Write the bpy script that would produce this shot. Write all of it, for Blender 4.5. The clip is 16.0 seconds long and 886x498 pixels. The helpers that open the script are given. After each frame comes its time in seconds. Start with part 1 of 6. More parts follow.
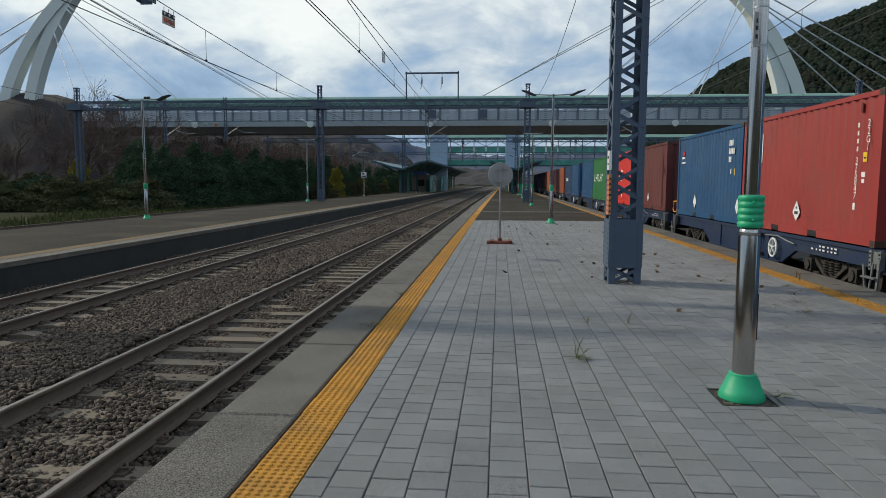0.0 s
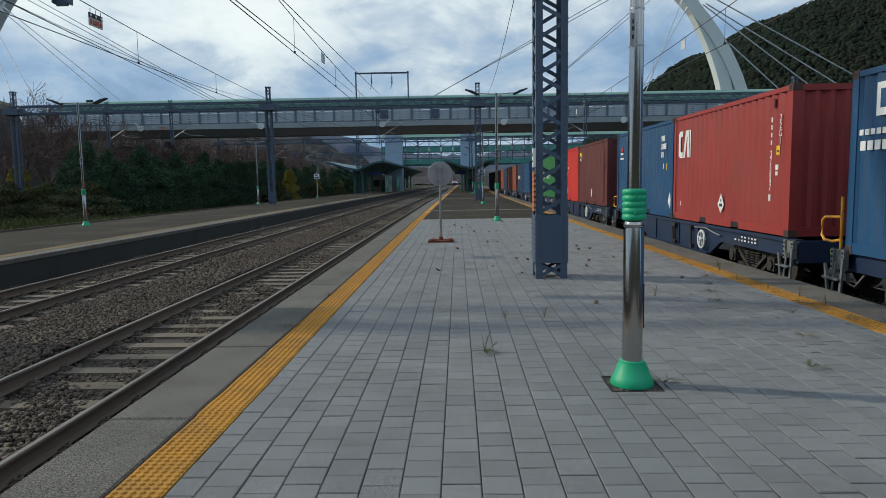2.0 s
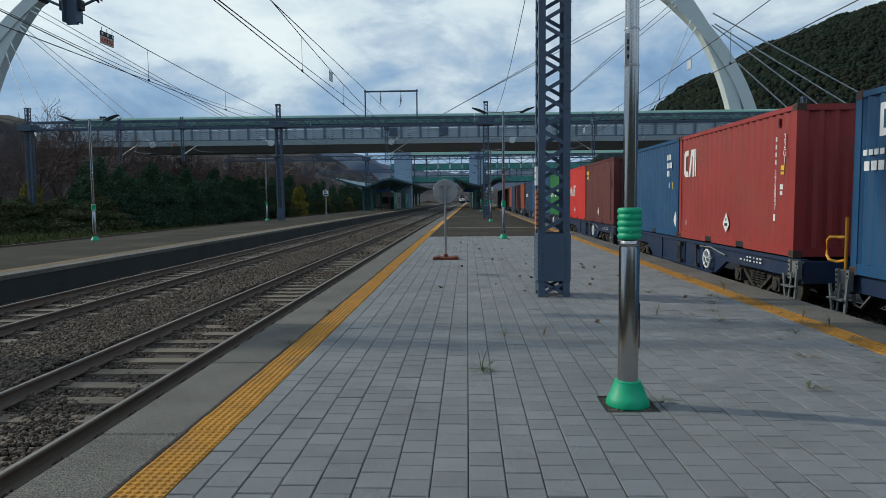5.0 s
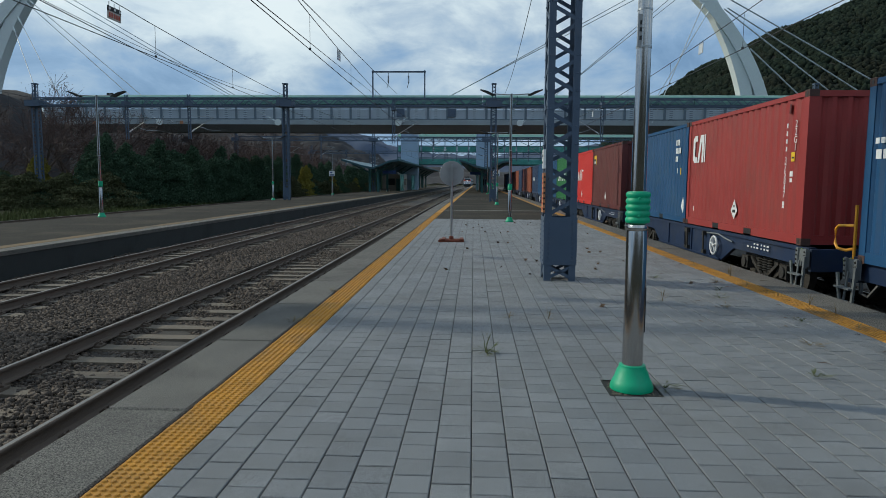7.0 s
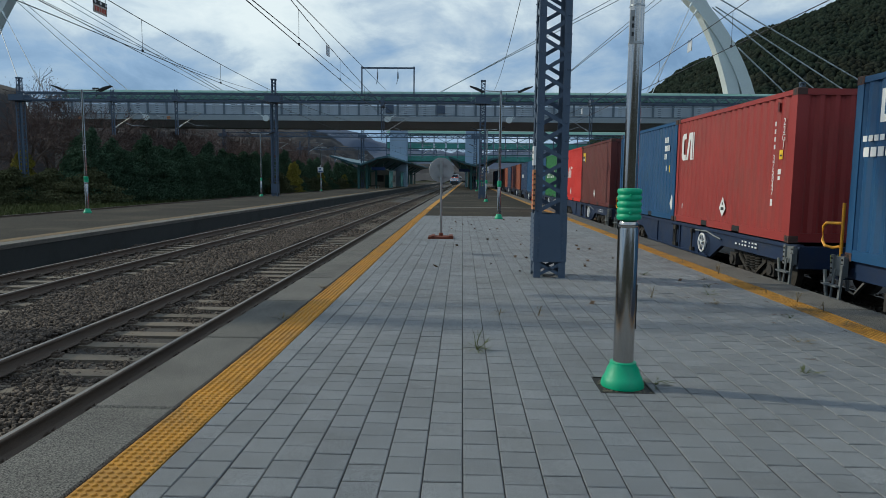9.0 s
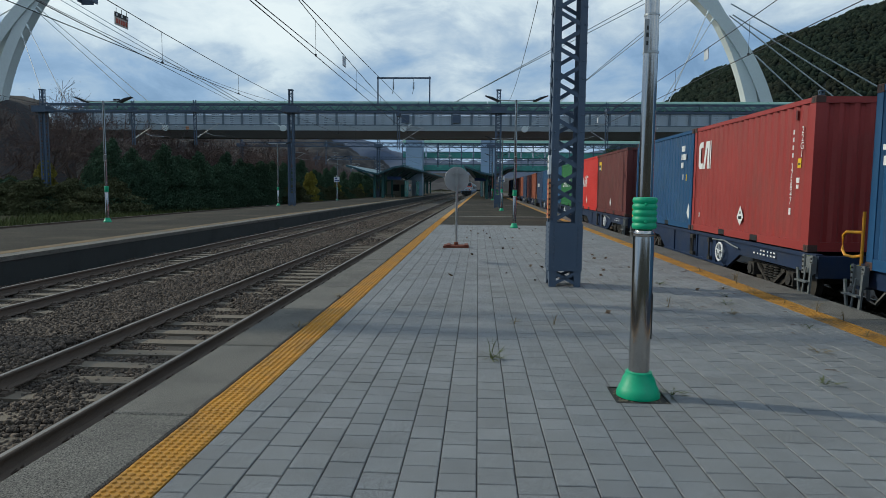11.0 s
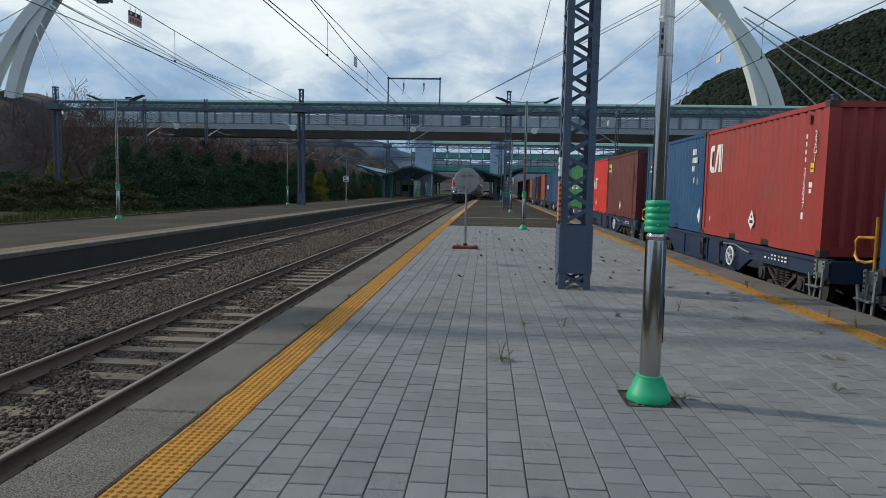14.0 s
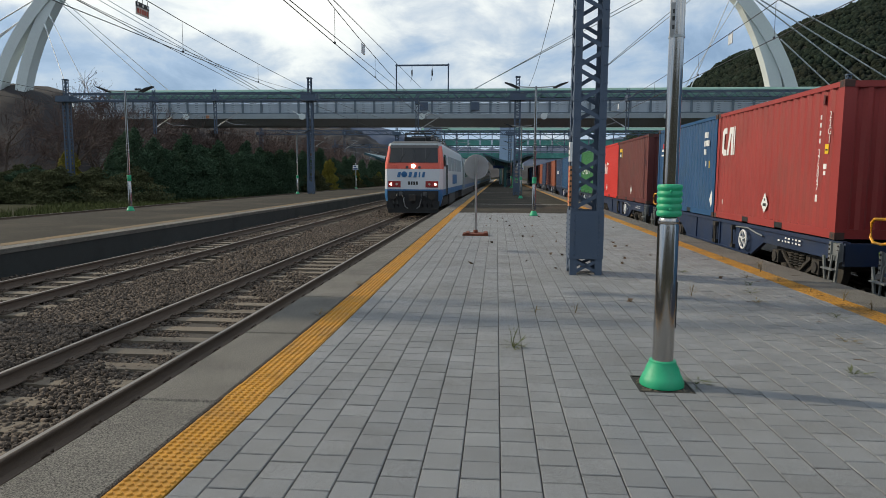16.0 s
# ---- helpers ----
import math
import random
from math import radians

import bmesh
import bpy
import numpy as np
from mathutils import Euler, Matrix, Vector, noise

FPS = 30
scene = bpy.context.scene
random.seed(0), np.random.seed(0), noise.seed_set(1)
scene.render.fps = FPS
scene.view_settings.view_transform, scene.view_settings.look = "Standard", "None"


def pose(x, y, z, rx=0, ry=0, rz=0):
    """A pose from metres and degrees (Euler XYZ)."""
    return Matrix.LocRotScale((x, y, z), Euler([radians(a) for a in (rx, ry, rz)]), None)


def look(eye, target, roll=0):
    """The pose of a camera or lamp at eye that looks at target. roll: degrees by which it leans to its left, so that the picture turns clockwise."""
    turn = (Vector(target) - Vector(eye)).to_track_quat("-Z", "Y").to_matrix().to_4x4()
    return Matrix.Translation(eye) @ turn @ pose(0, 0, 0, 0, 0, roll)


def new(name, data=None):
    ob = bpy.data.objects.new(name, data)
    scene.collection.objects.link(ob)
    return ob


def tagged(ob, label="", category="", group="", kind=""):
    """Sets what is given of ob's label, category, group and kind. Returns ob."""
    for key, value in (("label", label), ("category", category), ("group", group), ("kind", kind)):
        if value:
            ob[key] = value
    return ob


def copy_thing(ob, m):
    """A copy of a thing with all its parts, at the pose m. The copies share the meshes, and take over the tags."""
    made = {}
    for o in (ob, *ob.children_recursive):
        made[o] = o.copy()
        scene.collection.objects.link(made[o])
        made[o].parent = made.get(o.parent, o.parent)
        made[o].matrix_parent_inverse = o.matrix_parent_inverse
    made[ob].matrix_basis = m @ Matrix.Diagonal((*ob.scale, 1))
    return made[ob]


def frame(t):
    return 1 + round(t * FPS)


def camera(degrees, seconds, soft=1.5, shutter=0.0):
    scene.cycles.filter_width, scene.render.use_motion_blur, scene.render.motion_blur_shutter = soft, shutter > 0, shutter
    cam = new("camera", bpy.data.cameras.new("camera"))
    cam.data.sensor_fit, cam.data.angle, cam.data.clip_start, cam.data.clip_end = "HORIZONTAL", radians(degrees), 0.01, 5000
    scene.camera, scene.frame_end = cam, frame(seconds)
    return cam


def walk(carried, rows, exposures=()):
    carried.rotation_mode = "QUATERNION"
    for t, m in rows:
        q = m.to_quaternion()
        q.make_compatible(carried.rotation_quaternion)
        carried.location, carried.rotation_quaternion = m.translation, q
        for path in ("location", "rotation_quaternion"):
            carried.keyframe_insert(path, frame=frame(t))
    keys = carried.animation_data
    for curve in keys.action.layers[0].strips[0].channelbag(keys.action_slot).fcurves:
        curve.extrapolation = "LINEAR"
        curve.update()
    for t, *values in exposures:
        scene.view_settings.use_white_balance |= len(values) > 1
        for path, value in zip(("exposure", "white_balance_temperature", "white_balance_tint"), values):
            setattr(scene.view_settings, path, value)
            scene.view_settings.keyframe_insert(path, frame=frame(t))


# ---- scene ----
cam = camera(67.9, 16.0, soft=0.6)
PATH = [
    (0, (-0.571, -0.348, 1.615), (-0.74, 1.635, 1.414), 0.2),
    (0.2, (-0.598, -0.343, 1.611), (-0.789, 1.639, 1.423), 0.5),
    (0.5, (-0.627, -0.343, 1.61), (-0.823, 1.639, 1.429), 1.4),
    (0.7, (-0.612, -0.355, 1.594), (-0.777, 1.628, 1.391), 0.4),
    (1, (-0.512, -0.347, 1.612), (-0.575, 1.636, 1.355), -0.7),
    (1.2, (-0.392, -0.321, 1.597), (-0.447, 1.667, 1.38), 0.3),
    (1.5, (-0.194, -0.315, 1.594), (-0.293, 1.669, 1.362), 2.3),
    (1.7, (-0.09, -0.355, 1.594), (-0.154, 1.633, 1.384), 1.4),
    (2, (-0.073, -0.409, 1.608), (-0.121, 1.581, 1.405), -0.9),
    (2.5, (-0.044, -0.406, 1.615), (-0.126, 1.577, 1.363), -0.9),
    (3, (-0.022, -0.388, 1.609), (-0.041, 1.6, 1.387), 0.1),
    (3.5, (0.007, -0.384, 1.611), (-0.049, 1.606, 1.42), -0.7),
    (4, (0.028, -0.395, 1.61), (-0.047, 1.598, 1.461), -0.9),
    (6.5, (0.037, -0.408, 1.601), (-0.041, 1.584, 1.437), 0.3),
    (7, (0.027, -0.385, 1.595), (-0.063, 1.603, 1.392), 0.4),
    (7.5, (0.021, -0.391, 1.593), (-0.063, 1.597, 1.392), 0.3),
    (8, (0.017, -0.379, 1.597), (-0.05, 1.61, 1.404), 0.6),
    (8.5, (0.013, -0.379, 1.594), (-0.042, 1.61, 1.392), 0.5),
    (9, (0.009, -0.356, 1.589), (-0.047, 1.632, 1.377), 0.6),
    (11.5, (0.018, -0.38, 1.589), (-0.098, 1.609, 1.413), 0.4),
    (12, (0.014, -0.388, 1.594), (-0.111, 1.601, 1.423), 0.4),
    (12.5, (0.015, -0.386, 1.588), (-0.116, 1.602, 1.405), 0.8),
    (13, (0.009, -0.386, 1.591), (-0.129, 1.6, 1.405), 0.9),
    (13.5, (0.005, -0.384, 1.591), (-0.132, 1.604, 1.412), 1.0),
    (14, (-0.01, -0.374, 1.59), (-0.138, 1.614, 1.407), 1.1),
    (14.5, (-0.014, -0.37, 1.59), (-0.152, 1.616, 1.399), 1.0),
    (15, (-0.017, -0.355, 1.584), (-0.159, 1.63, 1.385), 1.0),
    (15.5, (-0.018, -0.352, 1.584), (-0.162, 1.631, 1.365), 0.7),
    (16, (-0.011, -0.355, 1.588), (-0.17, 1.627, 1.366), 0.3),
]
walk(cam, [(t, look(eye, target, roll)) for t, eye, target, roll in PATH],
     [(0.0, 0.04, 6500, 4), (2.0, 0.0, 6250, 2), (4.0, -0.05, 6080, 1), (7.0, -0.12, 5950, 0), (9.0, -0.1, 5980, 0), (12.5, -0.04, 6050, 1), (14.0, 0.04, 6280, 4), (15.0, 0.16, 6550, 5), (16.0, 0.26, 6800, 6)])

# ---------------------------------------------------------------- light
SUN_AZ, SUN_EL = radians(-76.0), radians(30.5)
SUN_DIR = Vector((math.sin(SUN_AZ) * math.cos(SUN_EL), math.cos(SUN_AZ) * math.cos(SUN_EL), math.sin(SUN_EL)))
sun_data = bpy.data.lights.new("sun", "SUN")
sun_data.energy, sun_data.angle, sun_data.color = 2.6, radians(1.6), (1.0, 0.87, 0.7)
sun = new("sun", sun_data)
sun.matrix_world = look(SUN_DIR * 100, (0, 0, 0))


def build_world():
    world = bpy.data.worlds.new("overcast_sky")
    world.use_nodes = True
    scene.world = world
    nt = world.node_tree
    nt.nodes.clear()
    N = lambda kind: nt.nodes.new(kind)
    link = nt.links.new

    def math_node(op, a, b=None, clamp=False):
        n = N("ShaderNodeMath")
        n.operation, n.use_clamp = op, clamp
        for i, v in enumerate((a, b)):
            if v is None:
                continue
            if isinstance(v, (int, float)):
                n.inputs[i].default_value = v
            else:
                link(v, n.inputs[i])
        return n.outputs[0]

    out = N("ShaderNodeOutputWorld")
    sky = N("ShaderNodeTexSky")
    sky.sky_type, sky.sun_disc = "NISHITA", False
    sky.sun_elevation, sky.sun_rotation = SUN_EL, SUN_AZ % (2 * math.pi)
    bg_sky = N("ShaderNodeBackground")
    bg_sky.inputs[1].default_value = 0.1
    link(sky.outputs[0], bg_sky.inputs[0])
    coord = N("ShaderNodeTexCoord").outputs["Generated"]
    sep = N("ShaderNodeSeparateXYZ")
    link(coord, sep.inputs[0])
    height = math_node("ADD", math_node("MAXIMUM", sep.outputs[2], 0.0), 1.0)
    comb = N("ShaderNodeCombineXYZ")
    link(math_node("DIVIDE", sep.outputs[0], height), comb.inputs[0])
    link(math_node("DIVIDE", sep.outputs[1], height), comb.inputs[1])
    link(math_node("MULTIPLY", sep.outputs[2], 1.5), comb.inputs[2])

    def cloud(scale, detail, rough, offset, twist=0.2):
        mp = N("ShaderNodeMapping")
        mp.inputs["Location"].default_value = offset
        link(comb.outputs[0], mp.inputs[0])
        n = N("ShaderNodeTexNoise")
        n.inputs["Scale"].default_value, n.inputs["Detail"].default_value = scale, detail
        n.inputs["Roughness"].default_value, n.inputs["Distortion"].default_value = rough, twist
        link(mp.outputs[0], n.inputs["Vector"])
        return n.outputs["Fac"]

    big = cloud(3.0, 3, 0.5, (3.1, 1.4, 0))
    fine = cloud(8.5, 9, 0.58, (7.2, 0.3, 2), 0.3)
    dot = N("ShaderNodeVectorMath")
    dot.operation = "DOT_PRODUCT"
    link(coord, dot.inputs[0])
    dot.inputs[1].default_value = Vector((-0.45, 0.85, 0.27)).normalized()
    glow = math_node("POWER", math_node("MAXIMUM", dot.outputs["Value"], 0.0), 12.0)
    mixed = math_node("ADD", math_node("MULTIPLY", big, 0.4), math_node("MULTIPLY", fine, 0.6))
    lift = math_node("ADD", mixed, math_node("MULTIPLY", glow, 0.12))
    lift = math_node("ADD", lift, math_node("MAXIMUM", math_node("MINIMUM", math_node("MULTIPLY", math_node("SUBTRACT", sep.outputs[2], 0.195), 2.0), 0.045), -0.08))
    ramp = N("ShaderNodeValToRGB")
    link(lift, ramp.inputs[0])
    cr = ramp.color_ramp
    cr.elements[0].position, cr.elements[0].color = 0.36, (0.22, 0.33, 0.52, 1)
    cr.elements[1].position, cr.elements[1].color = 0.73, (1.0, 1.0, 0.99, 1)
    for p, c in ((0.45, (0.32, 0.44, 0.64, 1)), (0.52, (0.46, 0.55, 0.69, 1)), (0.57, (0.62, 0.68, 0.77, 1)), (0.62, (0.80, 0.84, 0.88, 1))):
        e = cr.elements.new(p)
        e.color = c
    bg = N("ShaderNodeBackground")
    bg.inputs[1].default_value = 1.0
    link(ramp.outputs[0], bg.inputs[0])
    mix = N("ShaderNodeMixShader")
    mix.inputs[0].default_value = 0.88
    link(bg_sky.outputs[0], mix.inputs[1])
    link(bg.outputs[0], mix.inputs[2])
    link(mix.outputs[0], out.inputs[0])


build_world()


# ---------------------------------------------------------------- materials
def material(name, colour, rough=0.7, metal=0.0, vary=0.25, scale=3.0, fine=60.0, bump=0.15, bump_scale=80.0,
             stain=None, stain_scale=1.2, stain_amount=0.5, rand=0.0, emission=0.0, stretch=(1, 1, 1), rough_vary=0.15, spec=0.5, grain=1.6, placed=False):
    """Principled surface: base colour varied at two scales, stains, bump; rand: difference from piece to piece; placed: the pattern runs on from piece to piece."""
    m = bpy.data.materials.new(name)
    m.use_nodes = True
    nt = m.node_tree
    b = nt.nodes["Principled BSDF"]
    link = nt.links.new
    N = nt.nodes.new
    coord = N("ShaderNodeNewGeometry").outputs["Position"] if placed else N("ShaderNodeTexCoord").outputs["Object"]
    mp = N("ShaderNodeMapping")
    mp.inputs["Scale"].default_value = stretch
    link(coord, mp.inputs[0])

    def noise_node(s, d, r=0.55):
        n = N("ShaderNodeTexNoise")
        n.inputs["Scale"].default_value, n.inputs["Detail"].default_value, n.inputs["Roughness"].default_value = s, d, r
        link(mp.outputs[0], n.inputs["Vector"])
        return n.outputs["Fac"]

    def mth(op, a, c):
        n = N("ShaderNodeMath")
        n.operation = op
        for i, v in enumerate((a, c)):
            if isinstance(v, (int, float)):
                n.inputs[i].default_value = v
            else:
                link(v, n.inputs[i])
        return n.outputs[0]

    n1, n2 = noise_node(scale, 4), noise_node(fine, 3)
    value = mth("ADD", mth("MULTIPLY", mth("SUBTRACT", n1, 0.5), vary * 2.2), mth("MULTIPLY", mth("SUBTRACT", n2, 0.5), vary * grain))
    value = mth("ADD", value, 1.0)
    if rand:
        info, geo = N("ShaderNodeObjectInfo").outputs["Random"], N("ShaderNodeNewGeometry").outputs["Random Per Island"]
        r = mth("FRACT", mth("ADD", info, geo), 0)
        value = mth("MULTIPLY", value, mth("ADD", mth("MULTIPLY", r, rand * 2), 1 - rand))
    rgb = N("ShaderNodeRGB")
    rgb.outputs[0].default_value = (*colour, 1)
    col = rgb.outputs[0]
    if stain:
        n3 = noise_node(stain_scale, 5, 0.65)
        ramp = N("ShaderNodeMapRange")
        ramp.inputs["From Min"].default_value, ramp.inputs["From Max"].default_value = 0.48, 0.72
        ramp.inputs["To Max"].default_value = stain_amount
        link(n3, ramp.inputs["Value"])
        mx = N("ShaderNodeMix")
        mx.data_type = "RGBA"
        link(ramp.outputs[0], mx.inputs[0])
        link(col, mx.inputs[6])
        mx.inputs[7].default_value = (*stain, 1)
        col = mx.outputs[2]
    mul = N("ShaderNodeVectorMath")
    mul.operation = "SCALE"
    link(col, mul.inputs[0])
    link(value, mul.inputs["Scale"])
    link(mul.outputs[0], b.inputs["Base Color"])
    b.inputs["Metallic"].default_value = metal
    b.inputs["Specular IOR Level"].default_value = spec
    rv = mth("ADD", mth("MULTIPLY", mth("SUBTRACT", n1, 0.5), rough_vary * 2), rough)
    link(rv, b.inputs["Roughness"])
    if bump:
        bp = N("ShaderNodeBump")
        bp.inputs["Strength"].default_value, bp.inputs["Distance"].default_value = bump, 0.01
        link(noise_node(bump_scale, 4), bp.inputs["Height"])
        link(bp.outputs[0], b.inputs["Normal"])
    if emission:
        b.inputs["Emission Color"].default_value = (*colour, 1)
        b.inputs["Emission Strength"].default_value = emission
    return m


M = dict(
    paver=material("paver_granite", (0.21, 0.218, 0.226), 0.85, vary=0.22, scale=1.3, fine=185, spec=0.3, bump=0.8, bump_scale=200, grain=14.0, rand=0.085, stain=(0.135, 0.132, 0.125), stain_scale=0.8, stain_amount=0.45, placed=True),
    joint=material("joint_sand", (0.03, 0.028, 0.026), 0.95, fine=90, bump=0.4),
    coping=material("coping_concrete", (0.118, 0.111, 0.098), 0.92, vary=0.4, scale=1.6, fine=105, grain=12.0, bump=0.8, bump_scale=110, rand=0.09, stain=(0.07, 0.065, 0.057), stain_scale=1.7, stain_amount=0.65, placed=True),
    faded=material("faded_yellow", (0.13, 0.08, 0.028), 0.85, vary=0.3, scale=1.5, fine=80, bump=0.2, stain=(0.06, 0.053, 0.043), stain_scale=0.8, stain_amount=0.95),
    # patch contrast stands for real stains and for the canopy's shadow
    asphalt=material("old_platform_surface", (0.045, 0.041, 0.034), 0.92, vary=0.45, scale=0.5, fine=50, grain=3.0, bump=0.4, stain=(0.09, 0.077, 0.058), stain_scale=0.35, stain_amount=0.7, spec=0.08),
    yellow=material("tactile_yellow", (0.43, 0.20, 0.013), 0.7, vary=0.22, scale=3, fine=150, bump=0.3, rand=0.12, stain=(0.24, 0.13, 0.03), stain_scale=2.2, stain_amount=0.6, placed=True),
    dirtyyellow=material("tactile_yellow_dirty", (0.36, 0.175, 0.02), 0.8, vary=0.3, scale=3, fine=120, bump=0.3, rand=0.2, stain=(0.10, 0.08, 0.05), stain_scale=1.6, stain_amount=0.9, placed=True),
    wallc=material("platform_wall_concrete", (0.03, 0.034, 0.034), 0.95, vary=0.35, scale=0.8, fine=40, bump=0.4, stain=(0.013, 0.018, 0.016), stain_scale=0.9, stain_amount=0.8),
    ballast=material("ballast_stone", (0.078, 0.06, 0.047), 0.92, vary=0.2, scale=20, fine=150, bump=0.3, rand=0.55),
    bed=material("ballast_bed", (0.05, 0.043, 0.037), 0.98, vary=0.5, scale=14, fine=45, bump=1.0, bump_scale=30),
    sleeper=material("sleeper_concrete", (0.13, 0.108, 0.082), 0.9, vary=0.3, scale=4, fine=90, bump=0.4, rand=0.2, stain=(0.13, 0.09, 0.06), stain_scale=3, placed=True),
    railrust=material("rail_rust", (0.105, 0.078, 0.06), 0.8, vary=0.25, scale=6, fine=80, bump=0.3),
    railtop=material("rail_polished", (0.27, 0.25, 0.23), 0.5, metal=1.0, vary=0.15, bump=0.0),
    mast=material("mast_paint_bluegrey", (0.068, 0.10, 0.155), 0.5, vary=0.15, scale=2, fine=60, bump=0.08, stain=(0.10, 0.12, 0.15), stain_scale=3, stain_amount=0.5),
    steel=material("stainless_steel", (0.47, 0.455, 0.44), 0.14, metal=1.0, vary=0.08, scale=5, fine=90, bump=0.01, rough_vary=0.04),
    pole=material("galvanised_pole", (0.42, 0.44, 0.45), 0.35, metal=0.9, vary=0.15, bump=0.05),
    green=material("green_rubber", (0.014, 0.36, 0.175), 0.5, vary=0.15, scale=8, fine=80, bump=0.15, stain=(0.04, 0.30, 0.17), stain_scale=9, stain_amount=0.5),
    black=material("dark_plastic", (0.016, 0.018, 0.02), 0.5, bump=0.05),
    soil=material("soil", (0.16, 0.14, 0.1), 1.0, vary=0.4, scale=10, fine=60, bump=0.8),
    rust=material("rusty_base", (0.16, 0.045, 0.025), 0.85, vary=0.35, scale=8, fine=70, bump=0.4),
    signback=material("sign_back_grey", (0.34, 0.35, 0.36), 0.5, metal=0.3, vary=0.12, scale=4, bump=0.05),
    c_red=material("container_red", (0.30, 0.033, 0.029), 0.55, vary=0.16, scale=0.9, fine=30, bump=0.1, stain=(0.22, 0.048, 0.038), stain_scale=0.7, stain_amount=0.6),
    c_dark=material("container_maroon", (0.115, 0.024, 0.022), 0.55, vary=0.16, scale=0.9, fine=30, bump=0.1, stain=(0.085, 0.03, 0.024), stain_amount=0.6),
    c_blue=material("container_blue", (0.010, 0.068, 0.175), 0.5, vary=0.16, scale=0.9, fine=30, bump=0.1, stain=(0.022, 0.072, 0.14), stain_amount=0.6),
    c_navy=material("container_navy", (0.016, 0.04, 0.10), 0.5, vary=0.16, scale=0.9, bump=0.1),
    c_bred=material("container_bright_red", (0.56, 0.028, 0.022), 0.5, vary=0.14, scale=0.9, bump=0.1),
    c_green=material("container_green", (0.022, 0.15, 0.045), 0.5, vary=0.16, scale=0.9, bump=0.1),
    # orange lowered for the footbridge's shadow over the distant wagons
    c_orange=material("container_orange_shaded", (0.25, 0.065, 0.03), 0.55, vary=0.16, scale=0.9, bump=0.1),
    casting=material("corner_casting_steel", (0.07, 0.035, 0.028), 0.75, vary=0.4, scale=9, bump=0.3),
    wagon=material("wagon_blue", (0.013, 0.029, 0.075), 0.5, vary=0.2, scale=2, fine=40, bump=0.08, stain=(0.035, 0.04, 0.05), stain_scale=1.5, stain_amount=0.6),
    bogie=material("bogie_grime", (0.036, 0.033, 0.03), 0.8, vary=0.35, scale=6, fine=60, bump=0.3, stain=(0.085, 0.07, 0.055), stain_scale=4),
    ladder=material("ladder_grey", (0.2, 0.215, 0.22), 0.5, metal=0.4, vary=0.2, bump=0.1),
    handrail=material("handrail_yellow", (0.72, 0.32, 0.015), 0.5, vary=0.15, bump=0.05),
    white=material("white_paint", (0.75, 0.76, 0.76), 0.5, vary=0.08, bump=0.03),
    lime=material("lime_paint", (0.36, 0.52, 0.03), 0.5, vary=0.15, bump=0.05),
    arch=material("arch_white_paint", (0.66, 0.72, 0.72), 0.5, vary=0.08, scale=0.3, fine=4, bump=0.0),
    cable=material("white_cable", (0.5, 0.53, 0.56), 0.5, bump=0.0),
    wire=material("dark_wire", (0.035, 0.04, 0.045), 0.6, bump=0.0),
    fascia=material("bridge_fascia_grey", (0.30, 0.345, 0.375), 0.6, vary=0.2, scale=0.4, fine=6, bump=0.0),
    soffit=material("bridge_soffit_concrete", (0.21, 0.205, 0.195), 0.85, vary=0.2, scale=0.4, fine=6, bump=0.1),
    slat=material("bridge_slat_bluegrey", (0.46, 0.53, 0.60), 0.5, vary=0.15, scale=0.5, fine=6, bump=0.0),
    bridgepost=material("bridge_steel_bluegrey", (0.13, 0.175, 0.22), 0.5, vary=0.18, scale=0.6, fine=8, bump=0.0),
    roofgreen=material("bridge_roof_green", (0.10, 0.235, 0.20), 0.35, vary=0.2, scale=0.4, fine=8, bump=0.0),
    teal=material("teal_glazing", (0.10, 0.32, 0.28), 0.25, vary=0.25, scale=0.4, fine=4, bump=0.0),
    frame_teal=material("teal_frame_paint", (0.035, 0.12, 0.12), 0.5, vary=0.15, bump=0.0),
    tower=material("lift_tower_panel", (0.32, 0.42, 0.56), 0.4, vary=0.1, scale=0.4, fine=5, bump=0.0),
    canopy=material("canopy_roof_bluegrey", (0.05, 0.12, 0.15), 0.5, vary=0.2, scale=0.5, fine=8, bump=0.0),
    cabin=material("cabin_grey", (0.28, 0.26, 0.23), 0.7, vary=0.15, bump=0.0),
    blue_sign=material("sign_blue", (0.02, 0.06, 0.2), 0.5, bump=0.0),
    warn=material("warning_orange", (0.5, 0.22, 0.1), 0.6, vary=0.2, bump=0.05),
    redboard=material("board_red", (0.42, 0.07, 0.04), 0.6, vary=0.2, bump=0.05),
    yellowlabel=material("label_yellow", (0.75, 0.5, 0.02), 0.5, bump=0.0),
    loco_white=material("loco_white", (0.58, 0.62, 0.66), 0.35, vary=0.08, scale=0.8, bump=0.02),
    loco_orange=material("loco_orange", (0.64, 0.10, 0.06), 0.35, vary=0.08, scale=0.8, bump=0.02),
    loco_blue=material("loco_blue", (0.03, 0.14, 0.32), 0.4, vary=0.08, bump=0.02),
    loco_roof=material("loco_roof_grey", (0.075, 0.077, 0.08), 0.6, vary=0.15, bump=0.05),
    windscreen=material("windscreen_dark", (0.012, 0.015, 0.02), 0.08, vary=0.05, bump=0.0),
    headlight=material("headlight_glow", (1.0, 0.93, 0.8), 0.3, emission=3.5, bump=0.0),
    lens=material("lamp_lens", (0.5, 0.45, 0.4), 0.15, bump=0.0),
    lampred=material("lamp_panel_red", (0.30, 0.02, 0.02), 0.35, bump=0.0),
    coach=material("coach_white", (0.25, 0.28, 0.29), 0.4, vary=0.1, bump=0.02),
